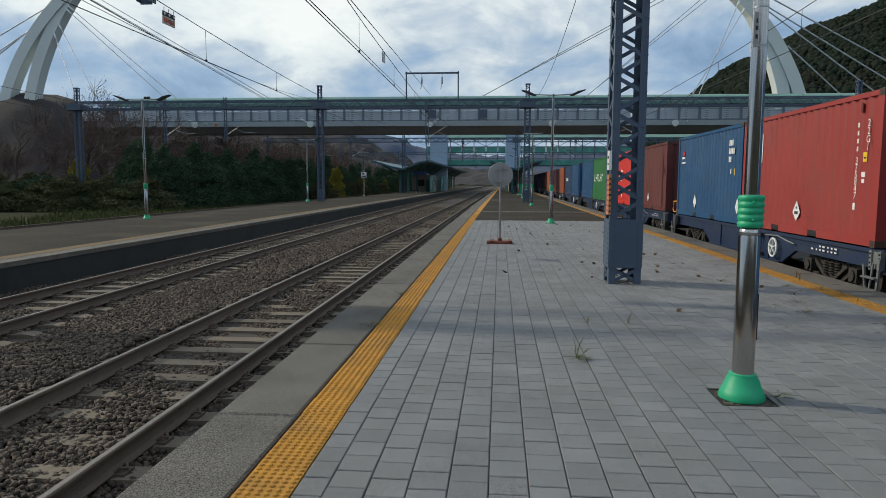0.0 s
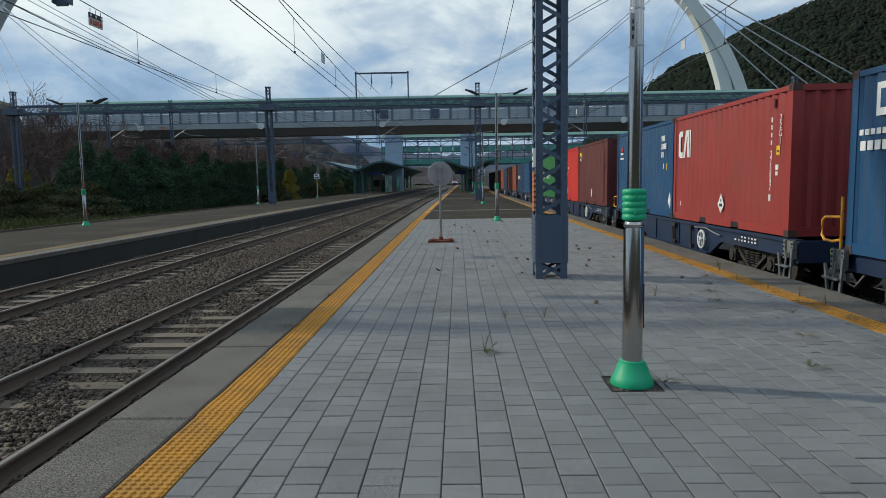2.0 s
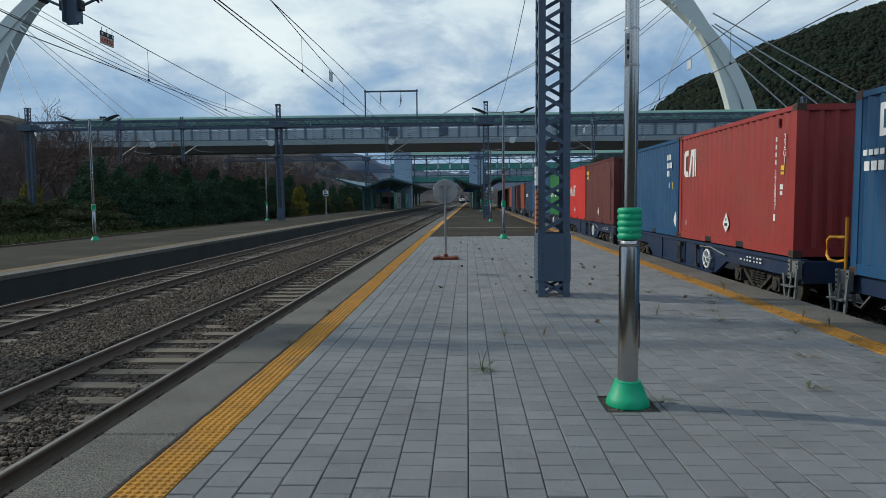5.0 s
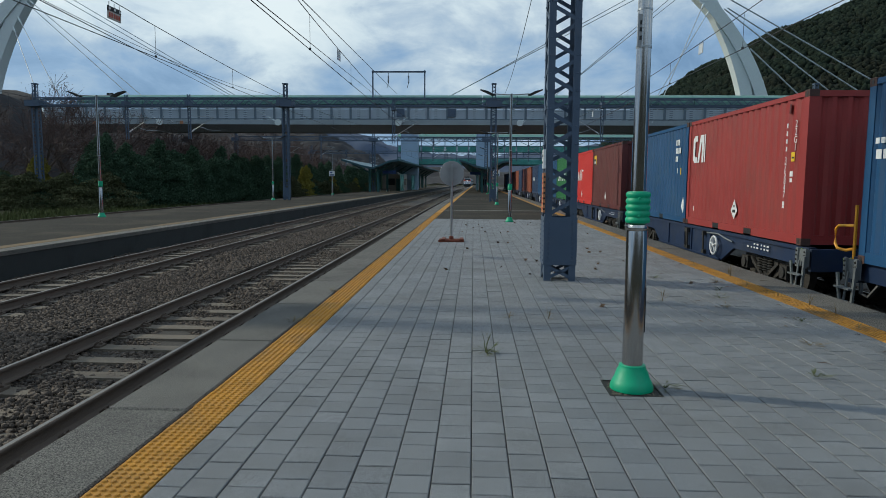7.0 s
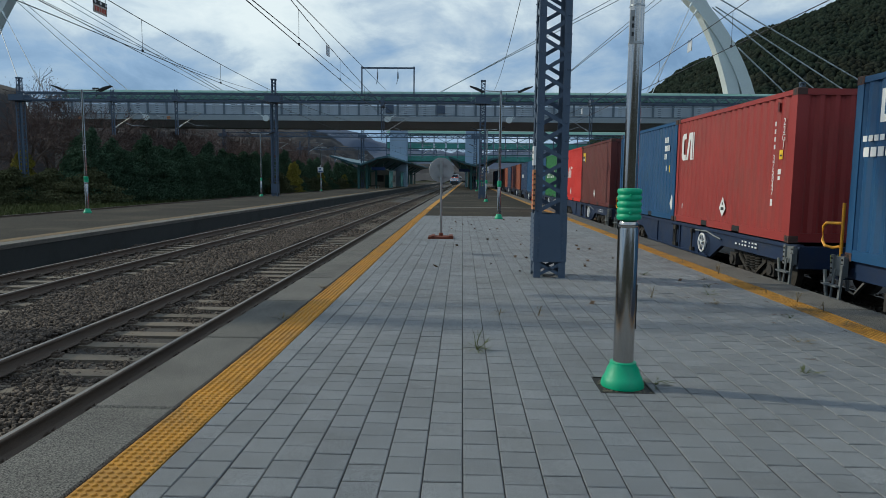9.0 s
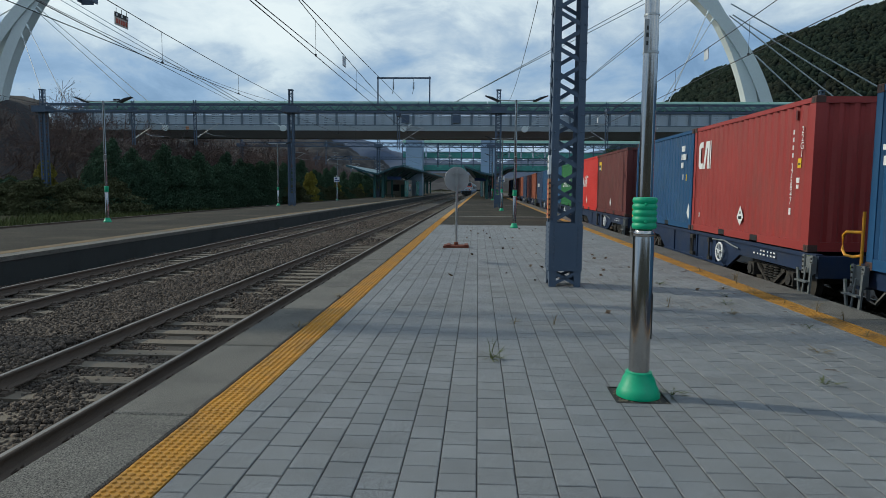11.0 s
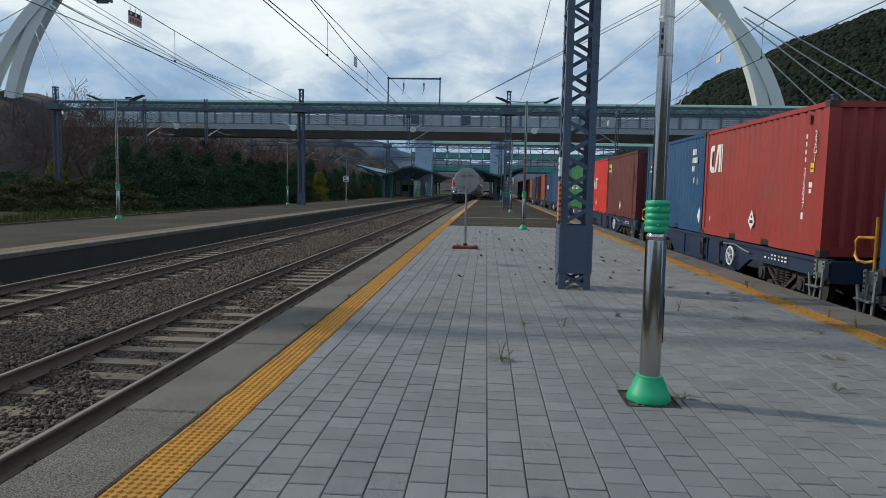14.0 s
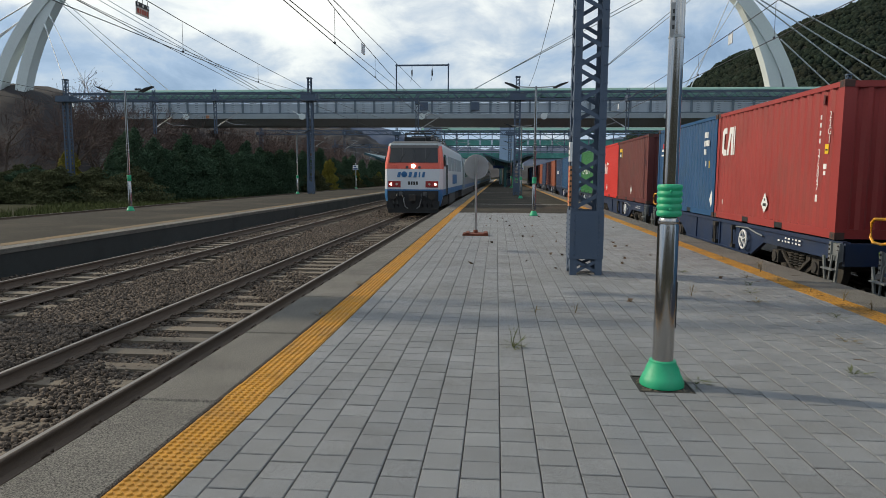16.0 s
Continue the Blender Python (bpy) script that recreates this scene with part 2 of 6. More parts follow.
    bark=material("bark_brown", (0.085, 0.062, 0.05), 0.95, vary=0.3, scale=4, fine=30, bump=0.5, bump_scale=25),
    twig=material("twig_redbrown", (0.095, 0.066, 0.06), 0.95, vary=0.25, rand=0.35, bump=0.0),
    dryleaf=material("dry_leaf_russet", (0.12, 0.062, 0.045), 0.9, vary=0.2, rand=0.45, bump=0.0),
    conifer=material("conifer_green", (0.052, 0.09, 0.054), 0.9, vary=0.3, scale=0.6, rand=0.5, bump=0.0, spec=0.12),
    shrub=material("shrub_olive", (0.085, 0.092, 0.046), 0.9, vary=0.3, scale=0.6, rand=0.5, bump=0.0, spec=0.12),
    yellowleaf=material("autumn_yellow_leaf", (0.22, 0.19, 0.025), 0.9, vary=0.2, rand=0.4, bump=0.0),
    ground=material("ground_grass_gravel", (0.04, 0.042, 0.026), 1.0, vary=0.4, scale=0.25, fine=5, bump=0.5, bump_scale=6, stain=(0.055, 0.045, 0.033), stain_scale=0.12, stain_amount=0.8, spec=0.03),
    grass=material("rough_grass", (0.07, 0.082, 0.032), 0.95, vary=0.3, rand=0.4, bump=0.0, spec=0.05),
    hill=material("hill_forest", (0.017, 0.02, 0.0135), 1.0, vary=0.5, scale=0.03, fine=0.3, bump=0.0, stain=(0.02, 0.017, 0.0115), stain_scale=0.012, stain_amount=0.7),
    crownleaf=material("hill_tree_crown", (0.018, 0.0255, 0.018), 1.0, vary=0.4, scale=0.25, fine=1.2, bump=0.0, rand=0.3, stain=(0.028, 0.024, 0.0175), stain_scale=0.02, stain_amount=0.7, spec=0.05),
    hillbrown=material("hill_bare_woods", (0.026, 0.024, 0.026), 1.0, vary=0.4, scale=0.05, fine=0.5, bump=0.0),
    # blue of the distant haze, put into the ridge's own colour
    farhill=material("far_hill_haze_blue", (0.05, 0.07, 0.115), 1.0, vary=0.25, scale=0.004, fine=0.03, bump=0.0),
    weed=material("weed_green", (0.075, 0.09, 0.03), 0.9, rand=0.3, bump=0.0),
    weeddry=material("weed_dry", (0.16, 0.12, 0.055), 0.9, rand=0.3, bump=0.0),
    leafbrown=material("fallen_leaf_brown", (0.10, 0.065, 0.04), 0.9, rand=0.4, bump=0.0),
)


# ---------------------------------------------------------------- mesh helpers
class Shape:
    """Collects vertices and faces of one mesh."""

    def __init__(self):
        self.v, self.f = [], []

    def add(self, verts, faces):
        n = len(self.v)
        self.v.extend(tuple(p) for p in verts)
        self.f.extend(tuple(i + n for i in f) for f in faces)
        return self

    def box(self, x0, x1, y0, y1, z0, z1):
        return self.add([(x0, y0, z0), (x1, y0, z0), (x1, y1, z0), (x0, y1, z0), (x0, y0, z1), (x1, y0, z1), (x1, y1, z1), (x0, y1, z1)],
                        [(3, 2, 1, 0), (4, 5, 6, 7), (0, 1, 5, 4), (1, 2, 6, 5), (2, 3, 7, 6), (3, 0, 4, 7)])

    def chamfer(self, x0, x1, y0, y1, z0, z1, c):
        """A block with a chamfered top edge."""
        a = [(x0, y0), (x1, y0), (x1, y1), (x0, y1)]
        b = [(x0 + c, y0 + c), (x1 - c, y0 + c), (x1 - c, y1 - c), (x0 + c, y1 - c)]
        v = [(*p, z0) for p in a] + [(*p, z1 - c) for p in a] + [(*p, z1) for p in b]
        f = [(8, 9, 10, 11)]
        for i in range(4):
            j = (i + 1) % 4
            f += [(i, j, j + 4, i + 4), (i + 4, j + 4, j + 8, i + 8)]
        return self.add(v, f)

    def beam(self, p, q, w, h, up=(0, 0, 1)):
        """A bar of section w x h from p to q."""
        p, q = Vector(p), Vector(q)
        d = (q - p).normalized()
        s = d.cross(Vector(up))
        if s.length < 1e-4:
            s = d.cross(Vector((0, 1, 0)))
        s.normalize()
        u = s.cross(d)
        v = [e + s * a * w / 2 + u * b * h / 2 for e in (p, q) for a, b in ((-1, -1), (1, -1), (1, 1), (-1, 1))]
        return self.add(v, [(0, 1, 2, 3), (7, 6, 5, 4), (0, 4, 5, 1), (1, 5, 6, 2), (2, 6, 7, 3), (3, 7, 4, 0)])

    def tube(self, p, q, r, r2=None, n=8, caps=True):
        p, q = Vector(p), Vector(q)
        r2 = r if r2 is None else r2
        d = (q - p).normalized()
        s = d.orthogonal().normalized()
        u = d.cross(s)
        v = []
        for e, rr in ((p, r), (q, r2)):
            for i in range(n):
                a = 2 * math.pi * i / n
                v.append(e + s * rr * math.cos(a) + u * rr * math.sin(a))
        f = [(i, (i + 1) % n, (i + 1) % n + n, i + n) for i in range(n)]
        if caps:
            f += [tuple(range(n - 1, -1, -1)), tuple(range(n, 2 * n))]
        return self.add(v, f)

    def path(self, pts, r, n=6):
        """A round bar along points, with shared rings; r may be a list."""
        pts = [Vector(p) for p in pts]
        v, f = [], []
        for k, p in enumerate(pts):
            d = (pts[min(k + 1, len(pts) - 1)] - pts[max(k - 1, 0)]).normalized()
            s = d.cross(Vector((0.013, 0.027, 1))).normalized()
            u = d.cross(s)
            rr = r[k] if isinstance(r, (list, tuple)) else r
            v += [p + s * rr * math.cos(2 * math.pi * i / n) + u * rr * math.sin(2 * math.pi * i / n) for i in range(n)]
        for k in range(len(pts) - 1):
            f += [(k * n + i, k * n + (i + 1) % n, (k + 1) * n + (i + 1) % n, (k + 1) * n + i) for i in range(n)]
        f += [tuple(range(n - 1, -1, -1)), tuple(range((len(pts) - 1) * n, len(pts) * n))]
        return self.add(v, f)

    def lathe(self, profile, n=24, centre=(0, 0, 0)):
        """Turned about z from (radius, height) pairs."""
        cx, cy, cz = centre
        v = [(cx + r * math.cos(2 * math.pi * i / n), cy + r * math.sin(2 * math.pi * i / n), cz + z) for r, z in profile for i in range(n)]
        f = [(k * n + i, k * n + (i + 1) % n, (k + 1) * n + (i + 1) % n, (k + 1) * n + i) for k in range(len(profile) - 1) for i in range(n)]
        f += [tuple(range(n - 1, -1, -1)), tuple(range((len(profile) - 1) * n, len(profile) * n))]
        return self.add(v, f)

    def prism(self, outline, a, b, axis="y"):
        """An outline in two coordinates, drawn out from a to b along axis ('y': outline is x, z; 'x': y, z; 'z': x, y)."""
        put = {"y": lambda p, t: (p[0], t, p[1]), "x": lambda p, t: (t, p[0], p[1]), "z": lambda p, t: (p[0], p[1], t)}[axis]
        n = len(outline)
        v = [put(p, a) for p in outline] + [put(p, b) for p in outline]
        f = [(i, (i + 1) % n, (i + 1) % n + n, i + n) for i in range(n)] + [tuple(range(n - 1, -1, -1)), tuple(range(n, 2 * n))]
        return self.add(v, f)

    def mesh(self, name, mat, smooth=False):
        me = bpy.data.meshes.new(name)
        me.from_pydata(self.v, [], self.f)
        bm = bmesh.new()
        bm.from_mesh(me)
        if len(bm.faces) < 60000:
            bmesh.ops.recalc_face_normals(bm, faces=bm.faces)
        bm.to_mesh(me)
        bm.free()
        if smooth:
            me.shade_smooth()
            me.set_sharp_from_angle(angle=radians(40))
        me.materials.append(mat)
        return me


def part(name, shape, mat, parent=None, label="", smooth=False, at=None):
    """One mesh object, under a thing or a part."""
    me = shape if isinstance(shape, bpy.types.Mesh) else shape.mesh(name, mat, smooth)
    ob = new(name, me)
    ob.parent = parent
    if at is not None:
        ob.matrix_basis = at if isinstance(at, Matrix) else Matrix.Translation(at)
    if label:
        ob["label"] = label
    return ob


def thing(name, label, category, group="", kind="", at=(0, 0, 0)):
    ob = new(name)
    ob.empty_display_size = 0.3
    ob.matrix_basis = at if isinstance(at, Matrix) else Matrix.Translation(at)
    return tagged(ob, label, category, group, kind)


def lettering(name, text, size, parent, m, mat):
    """Flat painted letters from the built-in font."""
    cu = bpy.data.curves.new(name, "FONT")
    cu.body, cu.size, cu.align_x, cu.align_y = text, size, "CENTER", "CENTER"
    ob = bpy.data.objects.new(name, cu)
    me = bpy.data.meshes.new_from_object(ob)
    bpy.data.objects.remove(ob)
    me.materials.append(mat)
    o = new(name, me)
    o.parent, o.matrix_basis = parent, m
    return o


def bend(y):
    """The line's gentle curve to the right."""
    if y < 15:
        return 0.0
    if y < 55:
        return 0.0065 * (y - 15) ** 2 / 80
    return 0.0065 * (y - 35)


def strip(s, x0, x1, z0, z1, y0, y1, step=10.0):
    """A long block that follows the curve."""
    n = max(1, int(round((y1 - y0) / step)))
    ys = [y0 + (y1 - y0) * i / n for i in range(n + 1)]
    v, f = [], []
    for y in ys:
        b = bend(y)
        v += [(x0 + b, y, z0), (x1 + b, y, z0), (x1 + b, y, z1), (x0 + b, y, z1)]
    for i in range(n):
        for j in range(4):
            k = (j + 1) % 4
            f.append((4 * i + j, 4 * i + k, 4 * i + 4 + k, 4 * i + 4 + j))
    f += [(3, 2, 1, 0), (4 * n, 4 * n + 1, 4 * n + 2, 4 * n + 3)]
    return s.add(v, f)


RAIL = -0.44          # top of rail below the platform surface
EDGE_L, EDGE_R = -2.53, 5.18
PAVE_END = 28.2


# ---------------------------------------------------------------- ground and tracks
def structure(name, shape, mat, label, category):
    return tagged(part(name, shape, mat), label, category, kind="structure")


def build_ground():
    n = 60
    v, f = [], []
    for i in range(n + 1):
        for j in range(n + 1):
            x, y = -1500 + 3000 * i / n, -800 + 3600 * j / n
            v.append((x, y, -0.95))
    for i in range(n):
        for j in range(n):
            a = i * (n + 1) + j
            f.append((a, a + n + 1, a + n + 2, a + 1))
    structure("ground", Shape().add(v, f), M["ground"], "gravelly ground with rough grass beside the railway", "ground")


def build_platforms():
    s = Shape()
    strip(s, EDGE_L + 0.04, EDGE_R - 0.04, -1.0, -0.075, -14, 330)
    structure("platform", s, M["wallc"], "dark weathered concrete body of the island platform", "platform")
    s = Shape()
    strip(s, -1.63, 4.24, -0.075, -0.0065, -14, PAVE_END)
    structure("paving_bed", s, M["joint"], "dark sand bed between the pale paving blocks", "paving")
    s = Shape()
    strip(s, -1.62, 4.23, -0.075, -0.002, PAVE_END + 0.03, 330)
    structure("old_surface", s, M["asphalt"], "dark old far platform surface, patched for stains and canopy shadow", "pavement")
    s = Shape()
    s.box(-1.6, 4.22, PAVE_END - 0.03, PAVE_END + 0.03, -0.075, 0.002)
    structure("trim", s, M["coping"], "narrow concrete strip where the paving blocks end", "trim")
    # the platform across the tracks
    s = Shape()
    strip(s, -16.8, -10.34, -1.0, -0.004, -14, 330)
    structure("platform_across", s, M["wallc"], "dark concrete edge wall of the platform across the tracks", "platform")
    s = Shape()
    strip(s, -16.78, -11.2, -0.1, 0.002, -14, 330)
    structure("old_surface_across", s, M["asphalt"], "worn brown-grey surface of the platform across the tracks", "pavement")
    s = Shape()
    strip(s, -10.77, -10.32, -0.1, 0.004, -14, 330)
    structure("coping_across", s, M["coping"], "grey concrete edge of the platform across the tracks", "kerb")
    s = Shape()
    strip(s, -11.18, -10.79, -0.1, 0.006, -14, 330)
    structure("tactile_strip_across", s, M["faded"], "faded yellow warning strip on the platform across the tracks", "tactile paving")
    for y in (36.5, 62.0):
        s = Shape()
        strip(s, -2.0, 4.6, -0.02, 0.003, y, y + 0.7)
        structure("repair_band", s, M["coping"], "pale concrete band across the old platform surface", "pavement")


def rail_profile():
    right = [(0.075, 0), (0.075, 0.012), (0.02, 0.03), (0.0085, 0.05), (0.0085, 0.115), (0.034, 0.13), (0.036, 0.15), (0.029, 0.16)]
    return right + [(-x, z) for x, z in reversed(right)]


def long_profile(s, outline, cx, z, y0, y1, step=6.0):
    n = max(1, int((y1 - y0) / step))
    k = len(outline)
    v, f = [], []
    for i in range(n + 1):
        y = y0 + (y1 - y0) * i / n
        v += [(cx + bend(y) + px, y, z + pz) for px, pz in outline]
    for i in range(n):
        f += [(i * k + j, i * k + (j + 1) % k, (i + 1) * k + (j + 1) % k, (i + 1) * k + j) for j in range(k)]
    f += [tuple(range(k)), tuple(range((n + 1) * k - 1, n * k - 1, -1))]
    return s.add(v, f)


def build_track(name, cx, label, y0=-14.0, y1=420.0, parts_to=100.0, clips_to=0.0):
    t = thing(name, label, "railway track", "tracks", kind="structure")
    for side in (-1, 1):
        x = cx + side * 0.752
        s = Shape()
        long_profile(s, rail_profile(), x, RAIL - 0.16, y0, y1)
        rail = part("rail", s, M["railrust"], t, "rust-brown steel rail with a worn bright top", smooth=True)
        s = Shape()
        long_profile(s, [(-0.019, 0.1603), (0.019, 0.1603), (0.019, 0.1616), (-0.019, 0.1616)], x, RAIL - 0.16, y0, y1)
        part("running_surface", s, M["railtop"], rail)
    s = Shape()
    s.prism([(-1.25, -0.2), (1.25, -0.2), (1.25, 0.0), (1.1, 0.02), (0.5, 0.0), (-0.5, 0.0), (-1.1, 0.02), (-1.25, 0.0)], -0.12, 0.12)
    me = s.mesh("sleeper", M["sleeper"])
    c = Shape()
    for side in (-1, 1):
        for o in (-1, 1):
            xx = side * 0.752 + o * 0.11
            c.path([(xx - o * 0.05, -0.05, 0.03), (xx, -0.045, 0.075), (xx + o * 0.03, 0, 0.05), (xx, 0.045, 0.075), (xx - o * 0.05, 0.05, 0.03)], 0.013, 5)
            c.box(xx - 0.045, xx + 0.045, -0.075, 0.075, 0.0, 0.035)
    clip = c.mesh("rail_clip", M["railrust"])
    rest = Shape()
    y, i = y0 + 0.3, 0
    while y < min(y1, 220):
        z = RAIL - 0.185
        if y < parts_to and y > -2:
            sl = part("sleeper", me, None, t, at=(cx + bend(y), y, z))
            if y < clips_to:
                part("rail_clip", clip, None, sl)
        else:
            rest.box(cx - 1.25 + bend(y), cx + 1.25 + bend(y), y - 0.12, y + 0.12, z - 0.15, z)
        y += 0.62
        i += 1
    tagged(part("far_sleepers", rest, M["sleeper"], t), kind="stuff")


def stones(name, areas, label):
    """Loose ballast, one mesh: areas of (x0, x1, y0, y1, z, count, size)."""
    rng = np.random.default_rng(4)
    corners = np.array([(-1, -1, -1), (1, -1, -1), (1, 1, -1), (-1, 1, -1), (-1, -1, 1), (1, -1, 1), (1, 1, 1), (-1, 1, 1)], float)
    quads = np.array([(3, 2, 1, 0), (4, 5, 6, 7), (0, 1, 5, 4), (1, 2, 6, 5), (2, 3, 7, 6), (3, 0, 4, 7)])
    V, Q, base = [], [], 0
    for x0, x1, y0, y1, z, count, size in areas:
        c = np.column_stack((rng.uniform(x0, x1, count), rng.uniform(y0, y1, count), np.zeros(count)))
        mound = 0.05 * np.sin(c[:, 0] * 2.1 + 1.0) * np.sin(c[:, 1] * 0.9) + 0.03 * np.sin(c[:, 0] * 5.7 + c[:, 1] * 3.3)
        c[:, 2] = z + mound * 0.6 + rng.uniform(-0.02, 0.02, count)
        c[:, 0] += np.array([bend(y) for y in c[:, 1]])
        k = corners[None] * rng.uniform(0.55, 1.0, (count, 8, 3)) * (size * rng.uniform(0.6, 1.25, count))[:, None, None] * rng.uniform(0.65, 1.15, (count, 1, 3))
        a, b = rng.uniform(0, 6.28, count), rng.uniform(-0.7, 0.7, count)
        ca, sa, cb, sb = np.cos(a)[:, None], np.sin(a)[:, None], np.cos(b)[:, None], np.sin(b)[:, None]
        x, y, zz = k[..., 0], k[..., 1], k[..., 2]
        y, zz = y * cb - zz * sb, y * sb + zz * cb
        x, y = x * ca - y * sa, x * sa + y * ca
        v = np.stack((x, y, zz), -1) + c[:, None, :]
        V.append(v.reshape(-1, 3))
        Q.append((quads[None] + (np.arange(count) * 8)[:, None, None] + base).reshape(-1, 4))
        base += count * 8
    V, Q = np.concatenate(V), np.concatenate(Q)
    me = bpy.data.meshes.new(name)
    me.vertices.add(len(V))
    me.vertices.foreach_set("co", V.ravel())
    me.loops.add(Q.size)
    me.loops.foreach_set("vertex_index", Q.ravel().astype(np.int32))
    me.polygons.add(len(Q))
    me.polygons.foreach_set("loop_start", np.arange(0, Q.size, 4, dtype=np.int32))
    me.update(calc_edges=True)
    me.materials.append(M["ballast"])
    return tagged(new(name, me), label, "ballast", kind="stuff")


def build_tracks():
    build_track("track_near", -4.28, "main line track with rust-brown rails on concrete sleepers", parts_to=90, clips_to=28)
    build_track("track_middle", -8.53, "second track with rusty rails beside the far platform", parts_to=80, clips_to=22)
    build_track("track_freight", 6.77, "track under the container train, mostly in shadow", parts_to=60)
    build_track("track_back", -21.9, "dark track behind the platform across the line", parts_to=70)
    s = Shape()
    strip(s, -10.5, EDGE_L + 0.05, -0.95, -0.66, -14, 420)
    structure("ballast_bed", s, M["bed"], "brown-grey ballast bed between the two platforms", "ballast")
    s = Shape()
    strip(s, EDGE_R - 0.05, 12.0, -0.95, -0.66, -14, 420)
    structure("ballast_bed_freight", s, M["bed"], "dark ballast bed under the container train", "ballast")
    s = Shape()
    strip(s, -25, -16.7, -0.95, -0.66, -14, 420)
    structure("ballast_bed_back", s, M["bed"], "grey ballast bed behind the far platform", "ballast")
    z = RAIL - 0.2
    stones("ballast_stones", [
        (-5.55, -2.6, 2.0, 12, z - 0.016, 21000, 0.024), (-7.3, -5.5, 2.5, 14, z + 0.03, 17000, 0.026), (-10.3, -7.2, 5, 16, z - 0.012, 16000, 0.027),
        (-5.55, -2.6, 12, 26, z - 0.018, 12000, 0.033), (-7.3, -5.5, 14, 30, z + 0.03, 10000, 0.036), (-10.3, -7.2, 16, 32, z - 0.014, 11000, 0.036),
        (-10.3, -2.6, 26, 60, z - 0.02, 12000, 0.06), (5.3, 8.5, 6, 20, z, 3500, 0.045)], "loose brown-grey ballast stones heaped between the tracks")


# ---------------------------------------------------------------- masts and overhead line
def lacing(s, p0, p1, q0, q1, pitch, w, normal):
    """Zigzag flat bars between two parallel edges p0-p1 and q0-q1."""
    p0, p1, q0, q1 = Vector(p0), Vector(p1), Vector(q0), Vector(q1)
    n = max(2, int(round((p1 - p0).length / pitch)))
    bars = []
    for i in range(n):
        a = (p0.lerp(p1, i / n), q0.lerp(q1, (i + 1) / n)) if i % 2 == 0 else (q0.lerp(q1, i / n), p0.lerp(p1, (i + 1) / n))
        bars.append(a)
    return bars


def angle_post(s, x, y, dx, dy, z0, z1, w=0.1, t=0.014):
    """An upright steel angle with its corner at x, y and its legs towards dx, dy."""
    s.prism([(x, y), (x + dx * w, y), (x + dx * w, y + dy * t), (x + dx * t, y + dy * t), (x + dx * t, y + dy * w), (x, y + dy * w)], z0, z1, "z")


def build_mast():
    h = 0.255
    t = thing("catenary_mast", "blue-grey riveted steel lattice mast standing on the platform", "mast", "lattice masts of the overhead line")
    for dx in (-1, 1):
        for dy in (-1, 1):
            s = Shape()
            angle_post(s, dx * h, dy * h, -dx, -dy, 0, 8.1, 0.112)
            part("post", s, M["mast"], t)
            s = Shape()
            angle_post(s, dx * 0.17, dy * 0.17, -dx, -dy, 8.1, 9.5, 0.07)
            part("top_post", s, M["mast"], t)
    g = h - 0.012
    faces = [((-g, -g), (g, -g)), ((g, -g), (g, g)), ((g, g), (-g, g)), ((-g, g), (-g, -g))]
    for k, (a, b) in enumerate(faces):
        normal = ((b[1] - a[1]), -(b[0] - a[0]), 0)
        off = 0.0
        for p, q in lacing(None, (*a, 1.06 + off), (*a, 8.0), (*b, 1.06 + off), (*b, 8.0), 0.278, 0.06, normal):
            part("brace", Shape().beam(p, q, 0.012, 0.062, up=Vector(q - p).cross(Vector(normal)).normalized()), M["mast"], t)
        for p, q in (((*a, 0.02), (*b, 0.26)), ((*b, 0.02), (*a, 0.26))):
            part("foot_brace", Shape().beam(p, q, 0.012, 0.05, up=(Vector(q) - Vector(p)).cross(Vector(normal)).normalized()), M["mast"], t)
        a2, b2 = [c * 0.64 for c in a], [c * 0.64 for c in b]
        for p, q in lacing(None, (*a2, 8.15), (*a2, 9.4), (*b2, 8.15), (*b2, 9.4), 0.3, 0.05, normal):
            part("brace", Shape().beam(p, q, 0.012, 0.05, up=Vector(q - p).cross(Vector(normal)).normalized()), M["mast"], t)
    for dx, dy in ((0, -1), (0, 1), (-1, 0), (1, 0)):
        s = Shape()
        if dy:
            s.box(-h - 0.012, h + 0.012, min(dy * h, dy * (h + 0.012)), max(dy * h, dy * (h + 0.012)), 0.26, 1.04)
        else:
            s.box(min(dx * h, dx * (h + 0.0115)), max(dx * h, dx * (h + 0.0115)), -h, h, 0.26, 1.04)
        plate = part("base_plate", s, M["mast"], t, "flat riveted steel plate")
        s = Shape()
        for z in np.linspace(0.33, 0.97, 9):
            for e in (-1, 1):
                p = Vector((dx * (h + 0.012) + (e * 0.19 if dy else 0), dy * (h + 0.012) + (e * 0.19 if dx else 0), z))
                s.tube(p, p + Vector((dx, dy, 0)) * 0.013, 0.016, 0.011, 6)
        tagged(part("rivets", s, M["mast"], plate), kind="stuff")
        s = Shape()
        for z in np.arange(1.1, 8.0, 0.278):
            for e in (-1, 1):
                p = Vector((dx * h + (e * 0.21 if dy else 0), dy * h + (e * 0.21 if dx else 0), z))
                s.tube(p, p + Vector((dx, dy, 0)) * 0.012, 0.014, 0.01, 6)
        tagged(part("rivets", s, M["mast"], t), kind="stuff")
    s = Shape()
    s.box(-0.62, 0.62, -0.57, 0.57, 7.62, 8.12)
    part("beam_seat", s, M["mast"], t, "boxed plate seat where the beam crosses")
    s = Shape()
    s.box(-0.2, 0.2, -0.2, 0.2, 9.44, 9.54)
    part("cap", s, M["mast"], t)
    return t


